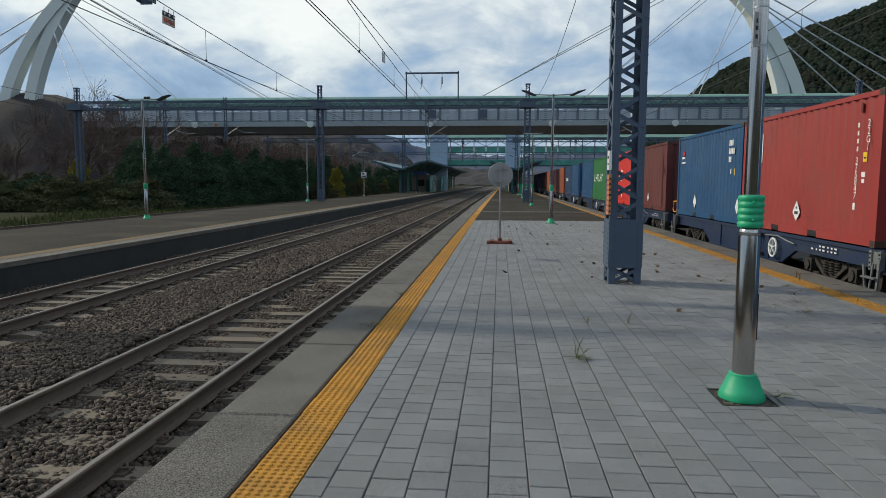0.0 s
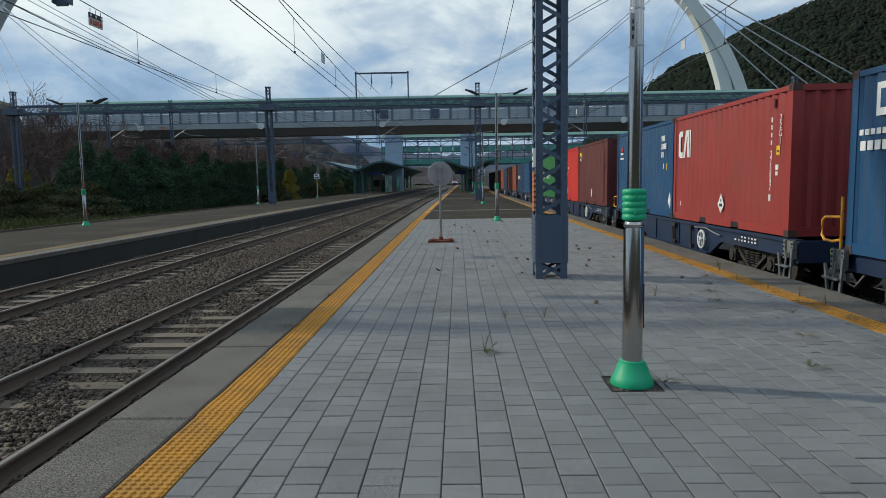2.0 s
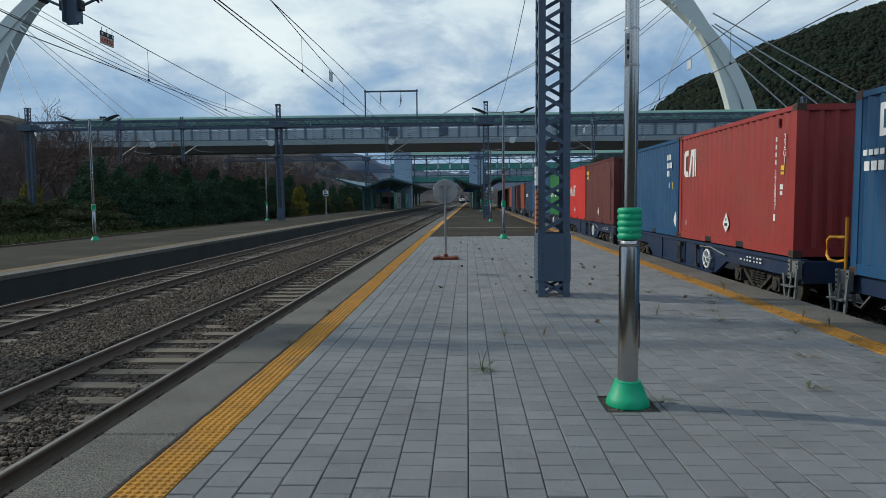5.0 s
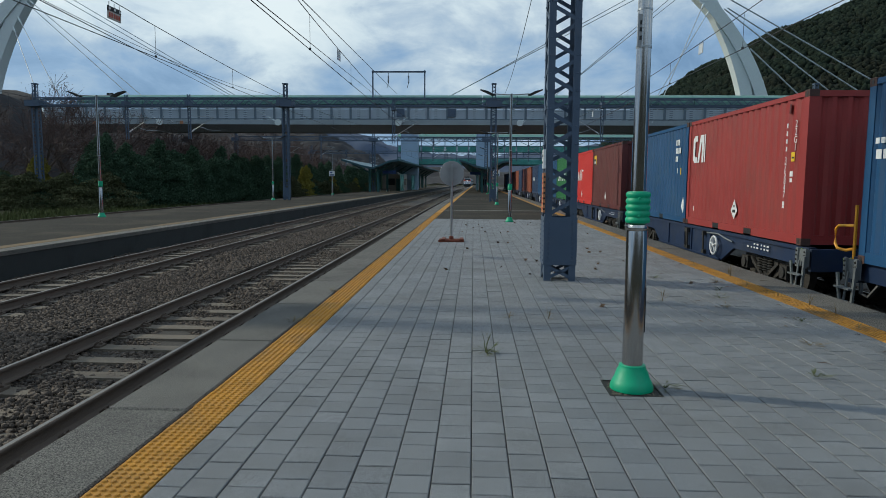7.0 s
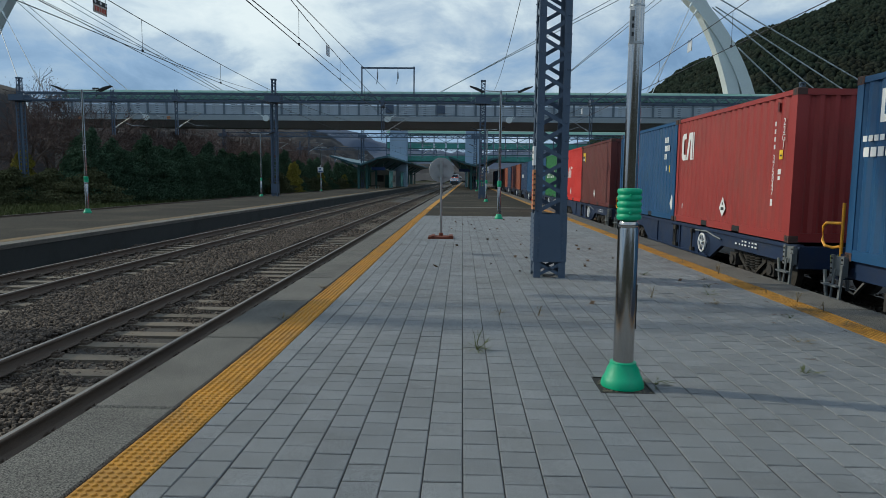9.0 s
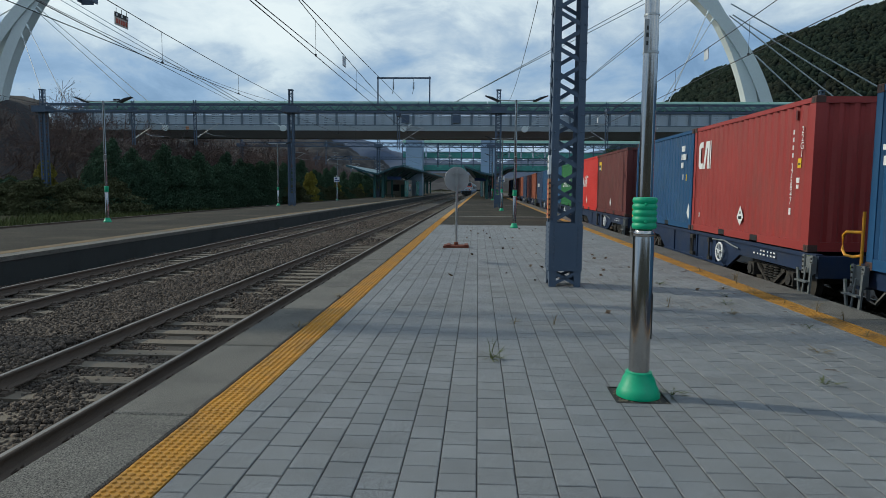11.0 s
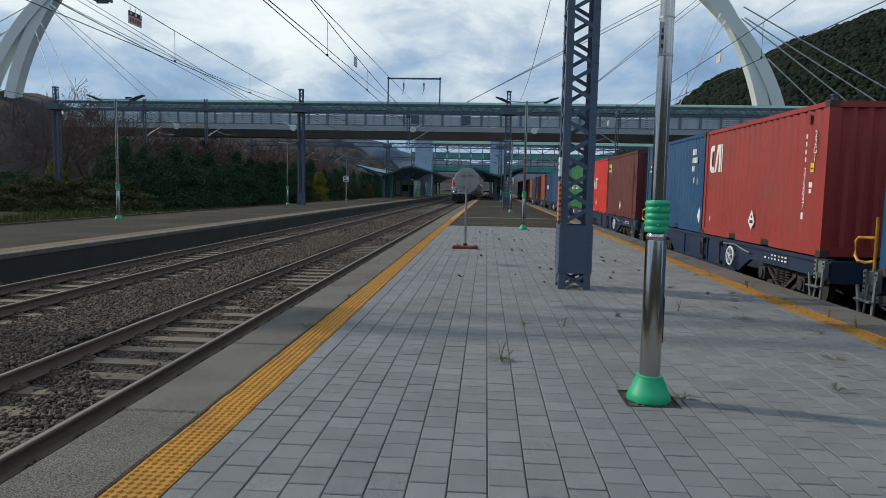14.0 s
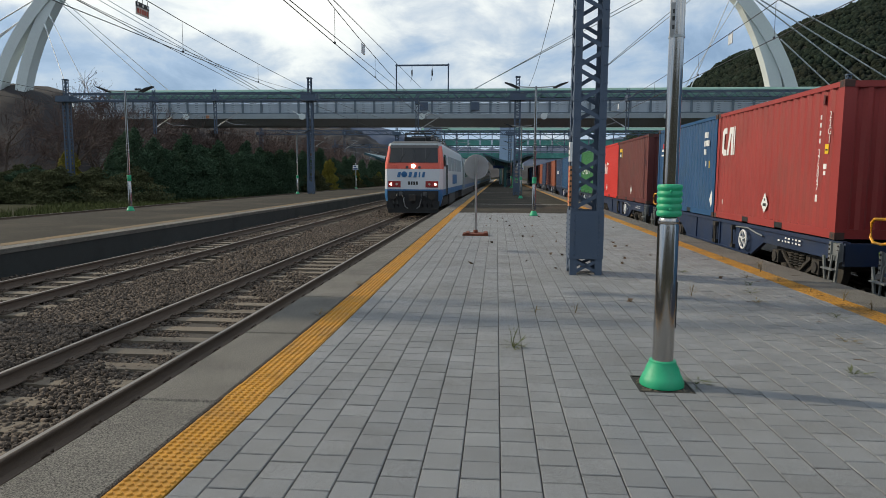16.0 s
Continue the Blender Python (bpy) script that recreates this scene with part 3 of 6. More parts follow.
def build_beam(x0, x1):
    t = thing("gantry_beam", "long blue-grey steel lattice beam across the tracks", "gantry", "gantry beams")
    for y in (-0.5, 0.5):
        for z in (7.72, 8.3):
            part("chord", Shape().beam((x0, y, z), (x1, y, z), 0.09, 0.09), M["mast"], t)
    n = int((x1 - x0) / 0.62)
    a = Shape().beam((0, 0, 0), (0.62, 0, 0.58), 0.02, 0.06).mesh("brace", M["mast"])
    b = Shape().beam((0, 0, 0.58), (0.62, 0, 0), 0.02, 0.06).mesh("brace", M["mast"])
    for y in (-0.5, 0.5):
        for i in range(n):
            part("brace", (a, b)[i % 2], None, t, at=(x0 + 0.62 * i, y, 7.72))
    s = Shape()
    for i in range(0, n):
        s.beam((x0 + 0.62 * i, -0.5 if i % 2 else 0.5, 8.3), (x0 + 0.62 * (i + 1), 0.5 if i % 2 else -0.5, 8.3), 0.05, 0.02)
    part("top_lacing", s, M["mast"], t)
    return t


def drop_post(name, z0, arm_side, parent=None):
    t = thing(name, "hanging steel post with a wire arm below the gantry", "drop post", "drop posts of the gantries")
    s = Shape()
    for dx in (-0.1, 0.1):
        s.box(dx - 0.025, dx + 0.025, -0.06, 0.06, z0, 8.35)
    for z in np.arange(z0 + 0.2, 8.2, 0.35):
        s.beam((-0.1, 0, z), (0.1, 0, z + 0.3), 0.02, 0.04)
    s.box(-0.13, 0.13, -0.54, 0.54, 7.35, 7.8)
    part("post", s, M["mast"], t)
    s = Shape()
    s.path([(0, 0, z0 + 1.9), (arm_side * 1.1, 0, z0 + 1.85), (arm_side * 2.1, 0, z0 + 1.75)], 0.025)
    s.path([(0, 0, z0 + 0.5), (arm_side * 1.1, 0, z0 + 1.2), (arm_side * 2.0, 0, z0 + 1.75)], 0.03)
    s.path([(arm_side * 0.9, 0, z0 + 1.0), (arm_side * 1.6, 0, z0 + 0.75), (arm_side * 2.6, 0, z0 + 0.7)], 0.02)
    part("arm", s, M["pole"], t)
    s = Shape()
    for k in range(5):
        s.tube((arm_side * (0.2 + k * 0.06), 0, z0 + 0.62 + k * 0.045), (arm_side * (0.23 + k * 0.06), 0, z0 + 0.64 + k * 0.045), 0.06, 0.05, 8)
    part("insulator", s, M["white"], t)
    return t


def build_overhead():
    mast = build_mast()
    mast.matrix_basis = pose(1.445, 10.58, 0)
    GAN = (54.0, 100.0, 146.0)
    for y in GAN:
        for x, z in ((1.48, 0), (-15.6, 0), (-36.75, 0)):
            copy_thing(mast, pose(x + bend(y), y, z))
    copy_thing(mast, pose(-36.75, 10.58, 0))
    copy_thing(mast, pose(27.0, 54, 0))
    copy_thing(mast, pose(-15.6, 10.58, 0))
    copy_thing(mast, pose(27.0, 10.58, 0))
    for x, y in [(-36.75, 10.58), (27.0, 10.58), (27.0, 54.0)] + [(-36.75 + bend(q), q) for q in GAN]:
        f = thing("mast_foundation", "grey concrete foundation block under a lattice mast", "foundation", "mast foundations", at=(x, y, -0.96))
        part("block", Shape().chamfer(-0.5, 0.5, -0.5, 0.5, 0, 0.958, 0.06), M["coping"], f)
    beam = build_beam(-36.7, 27.2)
    beam.matrix_basis = pose(0, 10.58, 0)
    for y in GAN:
        copy_thing(beam, pose(bend(y), y, 0))
    d = drop_post("drop_post", 4.7, 1)
    d.matrix_basis = pose(-6.55, 54, 0)
    for y in GAN:
        for x, z, turn in ((-29.0, 0.25, 0), (-23.7, 0.3, 0), (10.2, 0.2, 180), (-6.5, 0.0, 0)):
            if y == 54.0 and x == -6.5:
                continue
            copy_thing(d, pose(x + bend(y), y, z, 0, 0, turn))
    # raised frame over the beam
    t = thing("anchor_frame", "dark steel portal frame with insulators above the gantry beam", "frame", at=(-6.13, 54, 0))
    for x in (-2.12, 2.12):
        part("upright", Shape().box(x - 0.05, x + 0.05, -0.05, 0.05, 8.3, 10.58), M["mast"], t)
    part("crossbar", Shape().box(-2.2, 2.2, -0.06, 0.06, 10.4, 10.52), M["mast"], t)
    for x in (-0.85, 0.8):
        s = Shape()
        s.path([(x, 0, 10.4), (x + 0.03, 0.05, 9.7), (x - 0.12, 0.1, 9.2)], 0.02)
        for k in range(6):
            s.tube((x, 0, 10.1 - k * 0.09), (x, 0, 10.05 - k * 0.09), 0.07, 0.06, 8)
        part("insulator", s, M["wire"], t)
    # wires
    supports = [-36.0, 10.58, 54.0, 100.0, 146.0, 200.0]

    def wire_run(x, label, zc=5.0, sysh=1.19, stagger=0.2):
        t = thing("catenary_wire", label, "overhead wire", "overhead wires along the tracks")
        contact, messenger = [], []
        for i in range(len(supports) - 1):
            a, b = supports[i], supports[i + 1]
            for k in range(12):
                u = k / 12
                y = a + (b - a) * u
                xx = x + bend(y) + stagger * (1 - 2 * u) * (1 if i % 2 else -1)
                contact.append((xx, y, zc))
                messenger.append((xx, y, zc + sysh - 4 * 0.59 * u * (1 - u)))
        part("contact_wire", Shape().path(contact, 0.011, 5), M["wire"], t)
        part("messenger_wire", Shape().path(messenger, 0.011, 5), M["wire"], t)
        for k in range(16):
            y = 11.0 + 6.05 * k + (1.0 if x < -6 else 0.0)
            if min(abs(y - q) for q in supports) < 2:
                continue
            ys = [p[1] for p in contact]
            xx = float(np.interp(y, ys, [p[0] for p in contact]))
            zm = float(np.interp(y, ys, [p[2] for p in messenger]))
            part("dropper", Shape().tube((xx, y, zc), (xx, y, zm), 0.006, n=4).box(xx - 0.02, xx + 0.02, y - 0.03, y + 0.03, zc - 0.01, zc + 0.05), M["wire"], t)
        return t

    for x in (-4.41, -9.0, 6.66, -21.9):
        wire_run(x, "thin dark contact and messenger wires above a track")
    t = thing("feeder_wire", "pair of dark feeder wires slung between the masts", "overhead wire")
    for x0, z0, x1, z1 in ((-14.1, 8.2, -15.3, 8.3), (1.75, 8.5, 2.4, 8.6)):
        pts = [(x0 + (x1 - x0) * u, 10.58 + 43.5 * u, z0 + (z1 - z0) * u - 4 * 0.9 * u * (1 - u)) for u in np.linspace(0, 1, 14)]
        part("wire", Shape().path(pts, 0.012, 5), M["wire"], t)
    # wires that leave the line and climb to their anchors on the gantry
    t = thing("feeder_wire", "dark wires that climb from the line to the gantry", "overhead wire")
    for a, b in (((-4.36, 12.89, 5.2), (-8.13, 54.0, 8.65)), ((-4.21, 15.83, 6.0), (-6.27, 54.0, 8.7)), ((-8.8, 13.11, 5.2), (-20.03, 54.0, 8.35))):
        a, b = Vector(a), Vector(b)
        part("wire", Shape().path([a + (b - a) * u for u in np.linspace(-0.9, 1, 12)], 0.012, 5), M["wire"], t)
    t = thing("hanging_board", "small worn warning board hanging along an overhead wire", "sign", at=pose(-8.78, 15.8, 5.76, 2, 0, 88))
    part("board", Shape().box(-0.28, 0.28, -0.01, 0.01, -0.3, -0.11), M["lens"], t)
    marks = Shape()
    for k in range(5):
        marks.box(-0.24 + k * 0.1, -0.17 + k * 0.1, -0.014, -0.0102, -0.26, -0.15)
    part("writing", marks, M["redboard"], t)
    part("top_band", Shape().box(-0.28, 0.28, -0.012, 0.012, -0.108, 0.0), M["black"], t)
    for x in (-0.22, 0.0, 0.22):
        part("reflector", Shape().tube((x, -0.013, -0.055), (x, -0.022, -0.055), 0.035, n=12), M["white"], t)
        part("hanger", Shape().tube((x, 0, 0), (x, 0, 0.1), 0.008, n=5), M["wire"], t)
    # the near drop post, its lower end in sight
    t = thing("drop_post", "blue-grey hanging post with ribbed insulator arms", "drop post", "drop posts of the gantries", at=(-6.51, 10.58, 0))
    post = Shape().box(-0.12, -0.1, -0.1, 0.1, 4.6, 8.3).box(0.1, 0.12, -0.1, 0.1, 4.6, 8.3).box(-0.1, 0.1, -0.012, 0.012, 4.57, 8.3)
    part("post", post, M["mast"], t)
    for side in (-1, 1):
        part("clamp", Shape().chamfer(min(side * 0.12, side * 0.19), max(side * 0.12, side * 0.19), -0.05, 0.05, 4.8, 4.96, 0.01), M["black"], t)
        rod = Shape().path([(side * 0.17, 0, 4.87), (side * 0.4, 0, 4.97), (side * 1.5, 0, 5.45)], 0.022, 8)
        part("arm", rod, M["mast"], t)
        ins = Shape()
        for k in range(7):
            c = Vector((side * (0.42 + 0.055 * k), 0, 4.98 + 0.024 * k))
            d = Vector((side * 0.91, 0, 0.4))
            ins.tube(c, c + d * 0.022, 0.075, 0.03, 12)
        part("insulator", ins, M["black"], t)
    for p in ((-4.32, 21.0, 5.76), (6.8, 20.2, 5.8), (6.77, 38.0, 5.66)):
        t = thing("wire_tag", "little pale plate hanging from an overhead wire", "sign", "wire tags", at=pose(*p, 0, 0, 88))
        part("plate", Shape().chamfer(-0.2, 0.2, -0.01, 0.01, -0.32, -0.02, 0.005), M["cable"], t)
        part("hanger", Shape().tube((-0.15, 0, -0.02), (-0.15, 0, 0.04), 0.006, n=5).tube((0.15, 0, -0.02), (0.15, 0, 0.04), 0.006, n=5), M["wire"], t)


# ---------------------------------------------------------------- platform things
def build_lamp_posts():
    t = thing("lamp_post", "stainless steel lamp post with green ribbed collar and green foot", "lamp post", "platform lamp posts")
    s = Shape()
    s.lathe([(0.165, 0.0), (0.165, 0.025), (0.155, 0.05), (0.145, 0.075), (0.138, 0.08), (0.12, 0.14), (0.102, 0.17), (0.1, 0.19), (0.08, 0.195)], 32)
    part("foot", s, M["green"], t, "flared green rubber foot", smooth=True)
    part("lower_tube", Shape().lathe([(0.078, 0.15), (0.078, 1.22), (0.074, 1.235), (0.074, 1.245), (0.078, 1.25), (0.078, 1.262), (0.055, 1.30)], 28), M["steel"], t, "thick polished lower tube", smooth=True)
    prof = [(0.056, 1.29)]
    for k in range(5):
        z = 1.292 + k * 0.048
        prof += [(0.083, z + 0.002), (0.0905, z + 0.012), (0.092, z + 0.024), (0.0905, z + 0.036), (0.083, z + 0.046)]
    prof += [(0.056, 1.534)]
    collar = part("collar", Shape().lathe(prof, 28), M["green"], t, "ribbed green rubber collar", smooth=True)
    for z in (1.35, 1.48):
        part("screw", Shape().tube((-0.012, -0.08, z), (-0.012, -0.098, z), 0.012, 0.009, 8), M["green"], collar)
    part("upper_tube", Shape().lathe([(0.0545, 1.3), (0.0535, 2.6), (0.051, 3.9), (0.047, 5.1)], 24), M["steel"], t, smooth=True)
    part("joint_ring", Shape().lathe([(0.05, 2.588), (0.057, 2.59), (0.057, 2.606), (0.05, 2.608)], 24), M["pole"], t, smooth=True)
    part("joint_ring", Shape().lathe([(0.05, 2.86), (0.056, 2.862), (0.056, 2.875), (0.05, 2.877)], 24), M["pole"], t, smooth=True)
    for side in (-1, 1):
        arm = part("arm", Shape().path([(0, 0, 5.06), (side * 0.45, 0, 5.08), (side * 0.72, 0, 5.1)], 0.024, 8), M["pole"], t, smooth=True)
        s = Shape()
        o = [(0.66, 5.06), (0.74, 5.10), (0.95, 5.2), (1.24, 5.27), (1.24, 5.24), (1.0, 5.13), (0.78, 5.03), (0.68, 5.03)]
        s.prism([(side * a, b) for a, b in o], -0.11, 0.11)
        part("lamp_head", s, M["black"], arm, "flat dark lamp head tilted upwards")
    d = Shape()
    d.box(0.062, 0.082, -0.022, 0.022, 0.45, 0.8)
    hatch = part("hatch_cover", d, M["black"], t, "dark service hatch at the back of the tube")
    p = Shape()
    for z, w in ((2.77, 0.006), (2.72, 0.009), (2.66, 0.008)):
        p.box(-0.038 - w, -0.038 + w, -0.0475, -0.0415, z - 0.016, z + 0.014)
    plate = part("pole_tag", Shape().box(-0.06, -0.014, -0.0455, -0.039, 2.59, 2.83), M["signback"], t, "pale tag with dark marks")
    part("marks", p, M["black"], plate)
    t.matrix_basis = pose(1.28, 4.69, 0)
    spots = [(1.5, 26.36, 0), (1.72, 47.0, 0), (1.9, 70, 0), (-15.75, 26.92, 0), (-16.5, 53.5, 0), (-16.6, 77, 0), (1.9, 88, 0)]
    for x, y, z in spots:
        copy_thing(t, pose(x, y, z))
    for p in ([(1.28, 4.69)] + [s[:2] for s in spots[:1]] + [(-15.75, 26.92)]):
        b = thing("lamp_pit", "square concrete socket with soil round a lamp post", "post socket", "lamp post sockets", at=(*p, 0))
        s = Shape()
        for x0, x1, y0, y1 in ((-0.2, 0.2, -0.2, -0.19), (-0.2, 0.2, 0.19, 0.2), (-0.2, -0.19, -0.19, 0.19), (0.19, 0.2, -0.19, 0.19)):
            s.box(x0, x1, y0, y1, -0.03, 0.0015)
        part("rim", s, M["joint"], b)
        part("fill", Shape().box(-0.19, 0.19, -0.19, 0.19, -0.03, -0.008), M["soil"], b, "crumbling mortar and soil")
        grit = random.Random(31)
        g = Shape()
        for k in range(170):
            x, y, r = grit.uniform(-0.18, 0.18), grit.uniform(-0.18, 0.18), grit.uniform(0.003, 0.011)
            g.chamfer(x - r, x + r, y - r * 0.8, y + r * 0.8, -0.012, -0.008 + r, r * 0.4)
        tagged(part("crumbs", g, M["soil"], b), kind="stuff")


def build_sign():
    t = thing("disc_sign", "round grey sign seen from behind on a thin pole", "sign", at=(-0.55, 17.27, 0))
    part("pole", Shape().tube((0, 0, 0.02), (0, 0, 2.08), 0.03, n=12), M["pole"], t, smooth=True)
    disc = Shape().lathe([(0.325, -0.012), (0.33, -0.006), (0.33, 0.006), (0.325, 0.012)], 40)
    part("disc", disc, M["signback"], t, "round sheet-metal disc with a plain grey back", at=pose(0, 0.05, 1.82, 90, 0, 0))
    for z in (1.66, 1.98):
        part("brace", Shape().box(-0.17, 0.17, -0.0, 0.036, z - 0.018, z + 0.018), M["signback"], t)
    part("bracket", Shape().box(-0.034, 0.034, -0.04, 0.03, 1.62, 2.06), M["pole"], t)
    for y in (-0.22, 0.12):
        part("foot_bar", Shape().chamfer(-0.34, 0.34, y, y + 0.12, 0.0, 0.06, 0.015), M["rust"], t, "rust-red flat foot bar")
    for x in (-0.26, 0.22):
        part("cross_bar", Shape().chamfer(x, x + 0.1, -0.24, 0.26, 0.06, 0.09, 0.01), M["rust"], t)
    part("socket", Shape().lathe([(0.06, 0.0), (0.06, 0.13), (0.04, 0.15)], 12), M["rust"], t)


def build_mast_boards():
    t = thing("mast_board", "orange warning board with black stripes hung on the mast", "sign", at=(1.172, 10.29, 0))
    part("plate", Shape().box(-0.035, 0.0, -0.1, 0.1, 1.12, 1.75), M["warn"], t)
    s = Shape()
    for k in range(7):
        s.box(-0.0385, -0.0355, -0.085, 0.085, 1.17 + k * 0.08, 1.2 + k * 0.08)
    part("writing", s, M["redboard"], t)
    s = Shape()
    for k in range(7):
        s.box(-0.03, -0.004, -0.1035, -0.1005, 1.16 + k * 0.085, 1.19 + k * 0.085)
    part("stripe", s, M["black"], t)
    t = thing("mast_plate", "small white plate hung on the mast", "sign", at=(1.172, 10.29, 0))
    part("plate", Shape().box(-0.04, 0.0, -0.09, 0.09, 1.82, 2.12), M["white"], t)
    part("writing", Shape().box(-0.0435, -0.0405, -0.05, 0.05, 1.9, 1.93).box(-0.0435, -0.0405, -0.05, 0.05, 2.0, 2.04), M["black"], t)


# ---------------------------------------------------------------- containers and wagons
def corrugated(s, along, a0, a1, fixed, depth, z0, z1, pitch=0.278):
    """A trapezoidal corrugated sheet; along 'y' (side, at x=fixed) or 'x' (end, at y=fixed)."""
    pts = []
    a = a0
    while a < a1 - 1e-6:
        for u, d in ((0.0, 0.0), (0.26, 0.0), (0.5, 1.0), (0.76, 1.0)):
            if a + u * pitch < a1:
                pts.append((a + u * pitch, d * depth))
        a += pitch
    pts.append((a1, 0.0))
    v, f = [], []
    for u, d in pts:
        for z in (z0, z1):
            v.append((fixed + d, u, z) if along == "y" else (u, fixed + d, z))
    f = [(2 * i, 2 * i + 2, 2 * i + 3, 2 * i + 1) for i in range(len(pts) - 1)]
    return s.add(v, f)


def build_container(mat, label, length=6.058, full=True, name="shipping_container"):
    W, Hh, L = 2.438, 2.591, length
    t = thing(name, label, "container", "containers on the train")
    s = Shape()
    corrugated(s, "y", 0.16, L - 0.16, 0.018, 0.036, 0.16, Hh - 0.1)
    part("side_panel", s, M[mat], t)
    s = Shape()
    corrugated(s, "y", 0.16, L - 0.16, W - 0.018, -0.036, 0.16, Hh - 0.1)
    part("side_panel", s, M[mat], t)
    s = Shape()
    corrugated(s, "x", 0.14, W - 0.14, 0.02, 0.045, 0.16, Hh - 0.1, 0.25)
    part("end_panel", s, M[mat], t)
    s = Shape().box(0.14, W - 0.14, L - 0.09, L - 0.04, 0.16, Hh - 0.1)
    part("door_panel", s, M[mat], t)
    part("roof_panel", Shape().box(0.05, W - 0.05, 0.1, L - 0.1, Hh - 0.1, Hh - 0.03), M[mat], t)
    part("floor", Shape().box(0.05, W - 0.05, 0.1, L - 0.1, 0.06, 0.16), M[mat], t)
    for x0, x1 in ((0.006, 0.1), (W - 0.1, W - 0.006)):
        s = Shape()
        cuts = (0.16, L * 0.335, L * 0.335 + 0.36, L * 0.625, L * 0.625 + 0.36, L - 0.16)
        for a, b in ((0, 1), (2, 3), (4, 5)):
            s.box(x0, x1, cuts[a], cuts[b], 0.012, 0.165)
        for a in (1, 3):
            s.box(x0, x1, cuts[a], cuts[a + 1], 0.14, 0.165)
            s.box(x0 + 0.03, x1 - 0.03, cuts[a], cuts[a + 1], 0.03, 0.14)
        part("bottom_rail", s, M[mat], t)
        # black plates paint the shaded inside of the fork pockets
        for a in (1, 3):
            part("fork_pocket", Shape().box(x0 - 0.002 if x0 < 1 else x1 - 0.02, x0 + 0.02 if x0 < 1 else x1 + 0.002, cuts[a] + 0.01, cuts[a + 1] - 0.01, 0.032, 0.138), M["black"], t)
        part("top_rail", Shape().box(x0, x1, 0.16, L - 0.16, Hh - 0.1, Hh - 0.018), M[mat], t)
    for y0, y1 in ((0.008, 0.1), (L - 0.1, L - 0.008)):
        part("end_rail", Shape().box(0.16, W - 0.16, y0, y1, 0.012, 0.165), M[mat], t)
        part("end_header", Shape().box(0.16, W - 0.16, y0, y1, Hh - 0.12, Hh - 0.018), M[mat], t)
    for x0, x1 in ((0, 0.16), (W - 0.16, W)):
        for y0, y1 in ((0, 0.16), (L - 0.16, L)):
            part("corner_post", Shape().box(x0 + 0.005, x1 - 0.005, y0 + 0.005, y1 - 0.005, 0.118, Hh - 0.118), M[mat], t)
            for z0, z1 in ((0, 0.118), (Hh - 0.118, Hh)):
                c = part("corner_casting", Shape().chamfer(x0, x1, y0, y1, z0, z1, 0.008), M["casting"], t, "rust-stained corner casting")
                if x0 == 0:
                    # no real opening: a black oval gives the hole's inner shade
                    o = Shape().prism([(y0 + 0.08 + 0.026 * math.cos(a), z0 + 0.058 + 0.038 * math.sin(a)) for a in np.linspace(0, 2 * math.pi, 10)[:-1]], -0.003, 0.002, "x")
                    part("lifting_hole", o, M["black"], c)
    return t


def decal(t, name, y0, y1, z0, z1, mat, x=0.0125):
    """Paint on a container's near side; y grows away from the near end."""
    return part(name, Shape().box(x, 0.0185, y0, y1, z0, z1), M[mat], t)


def outline_decal(t, name, pts, mat, x=0.0125):
    return part(name, Shape().prism(pts, x, 0.0185, "x"), M[mat], t)


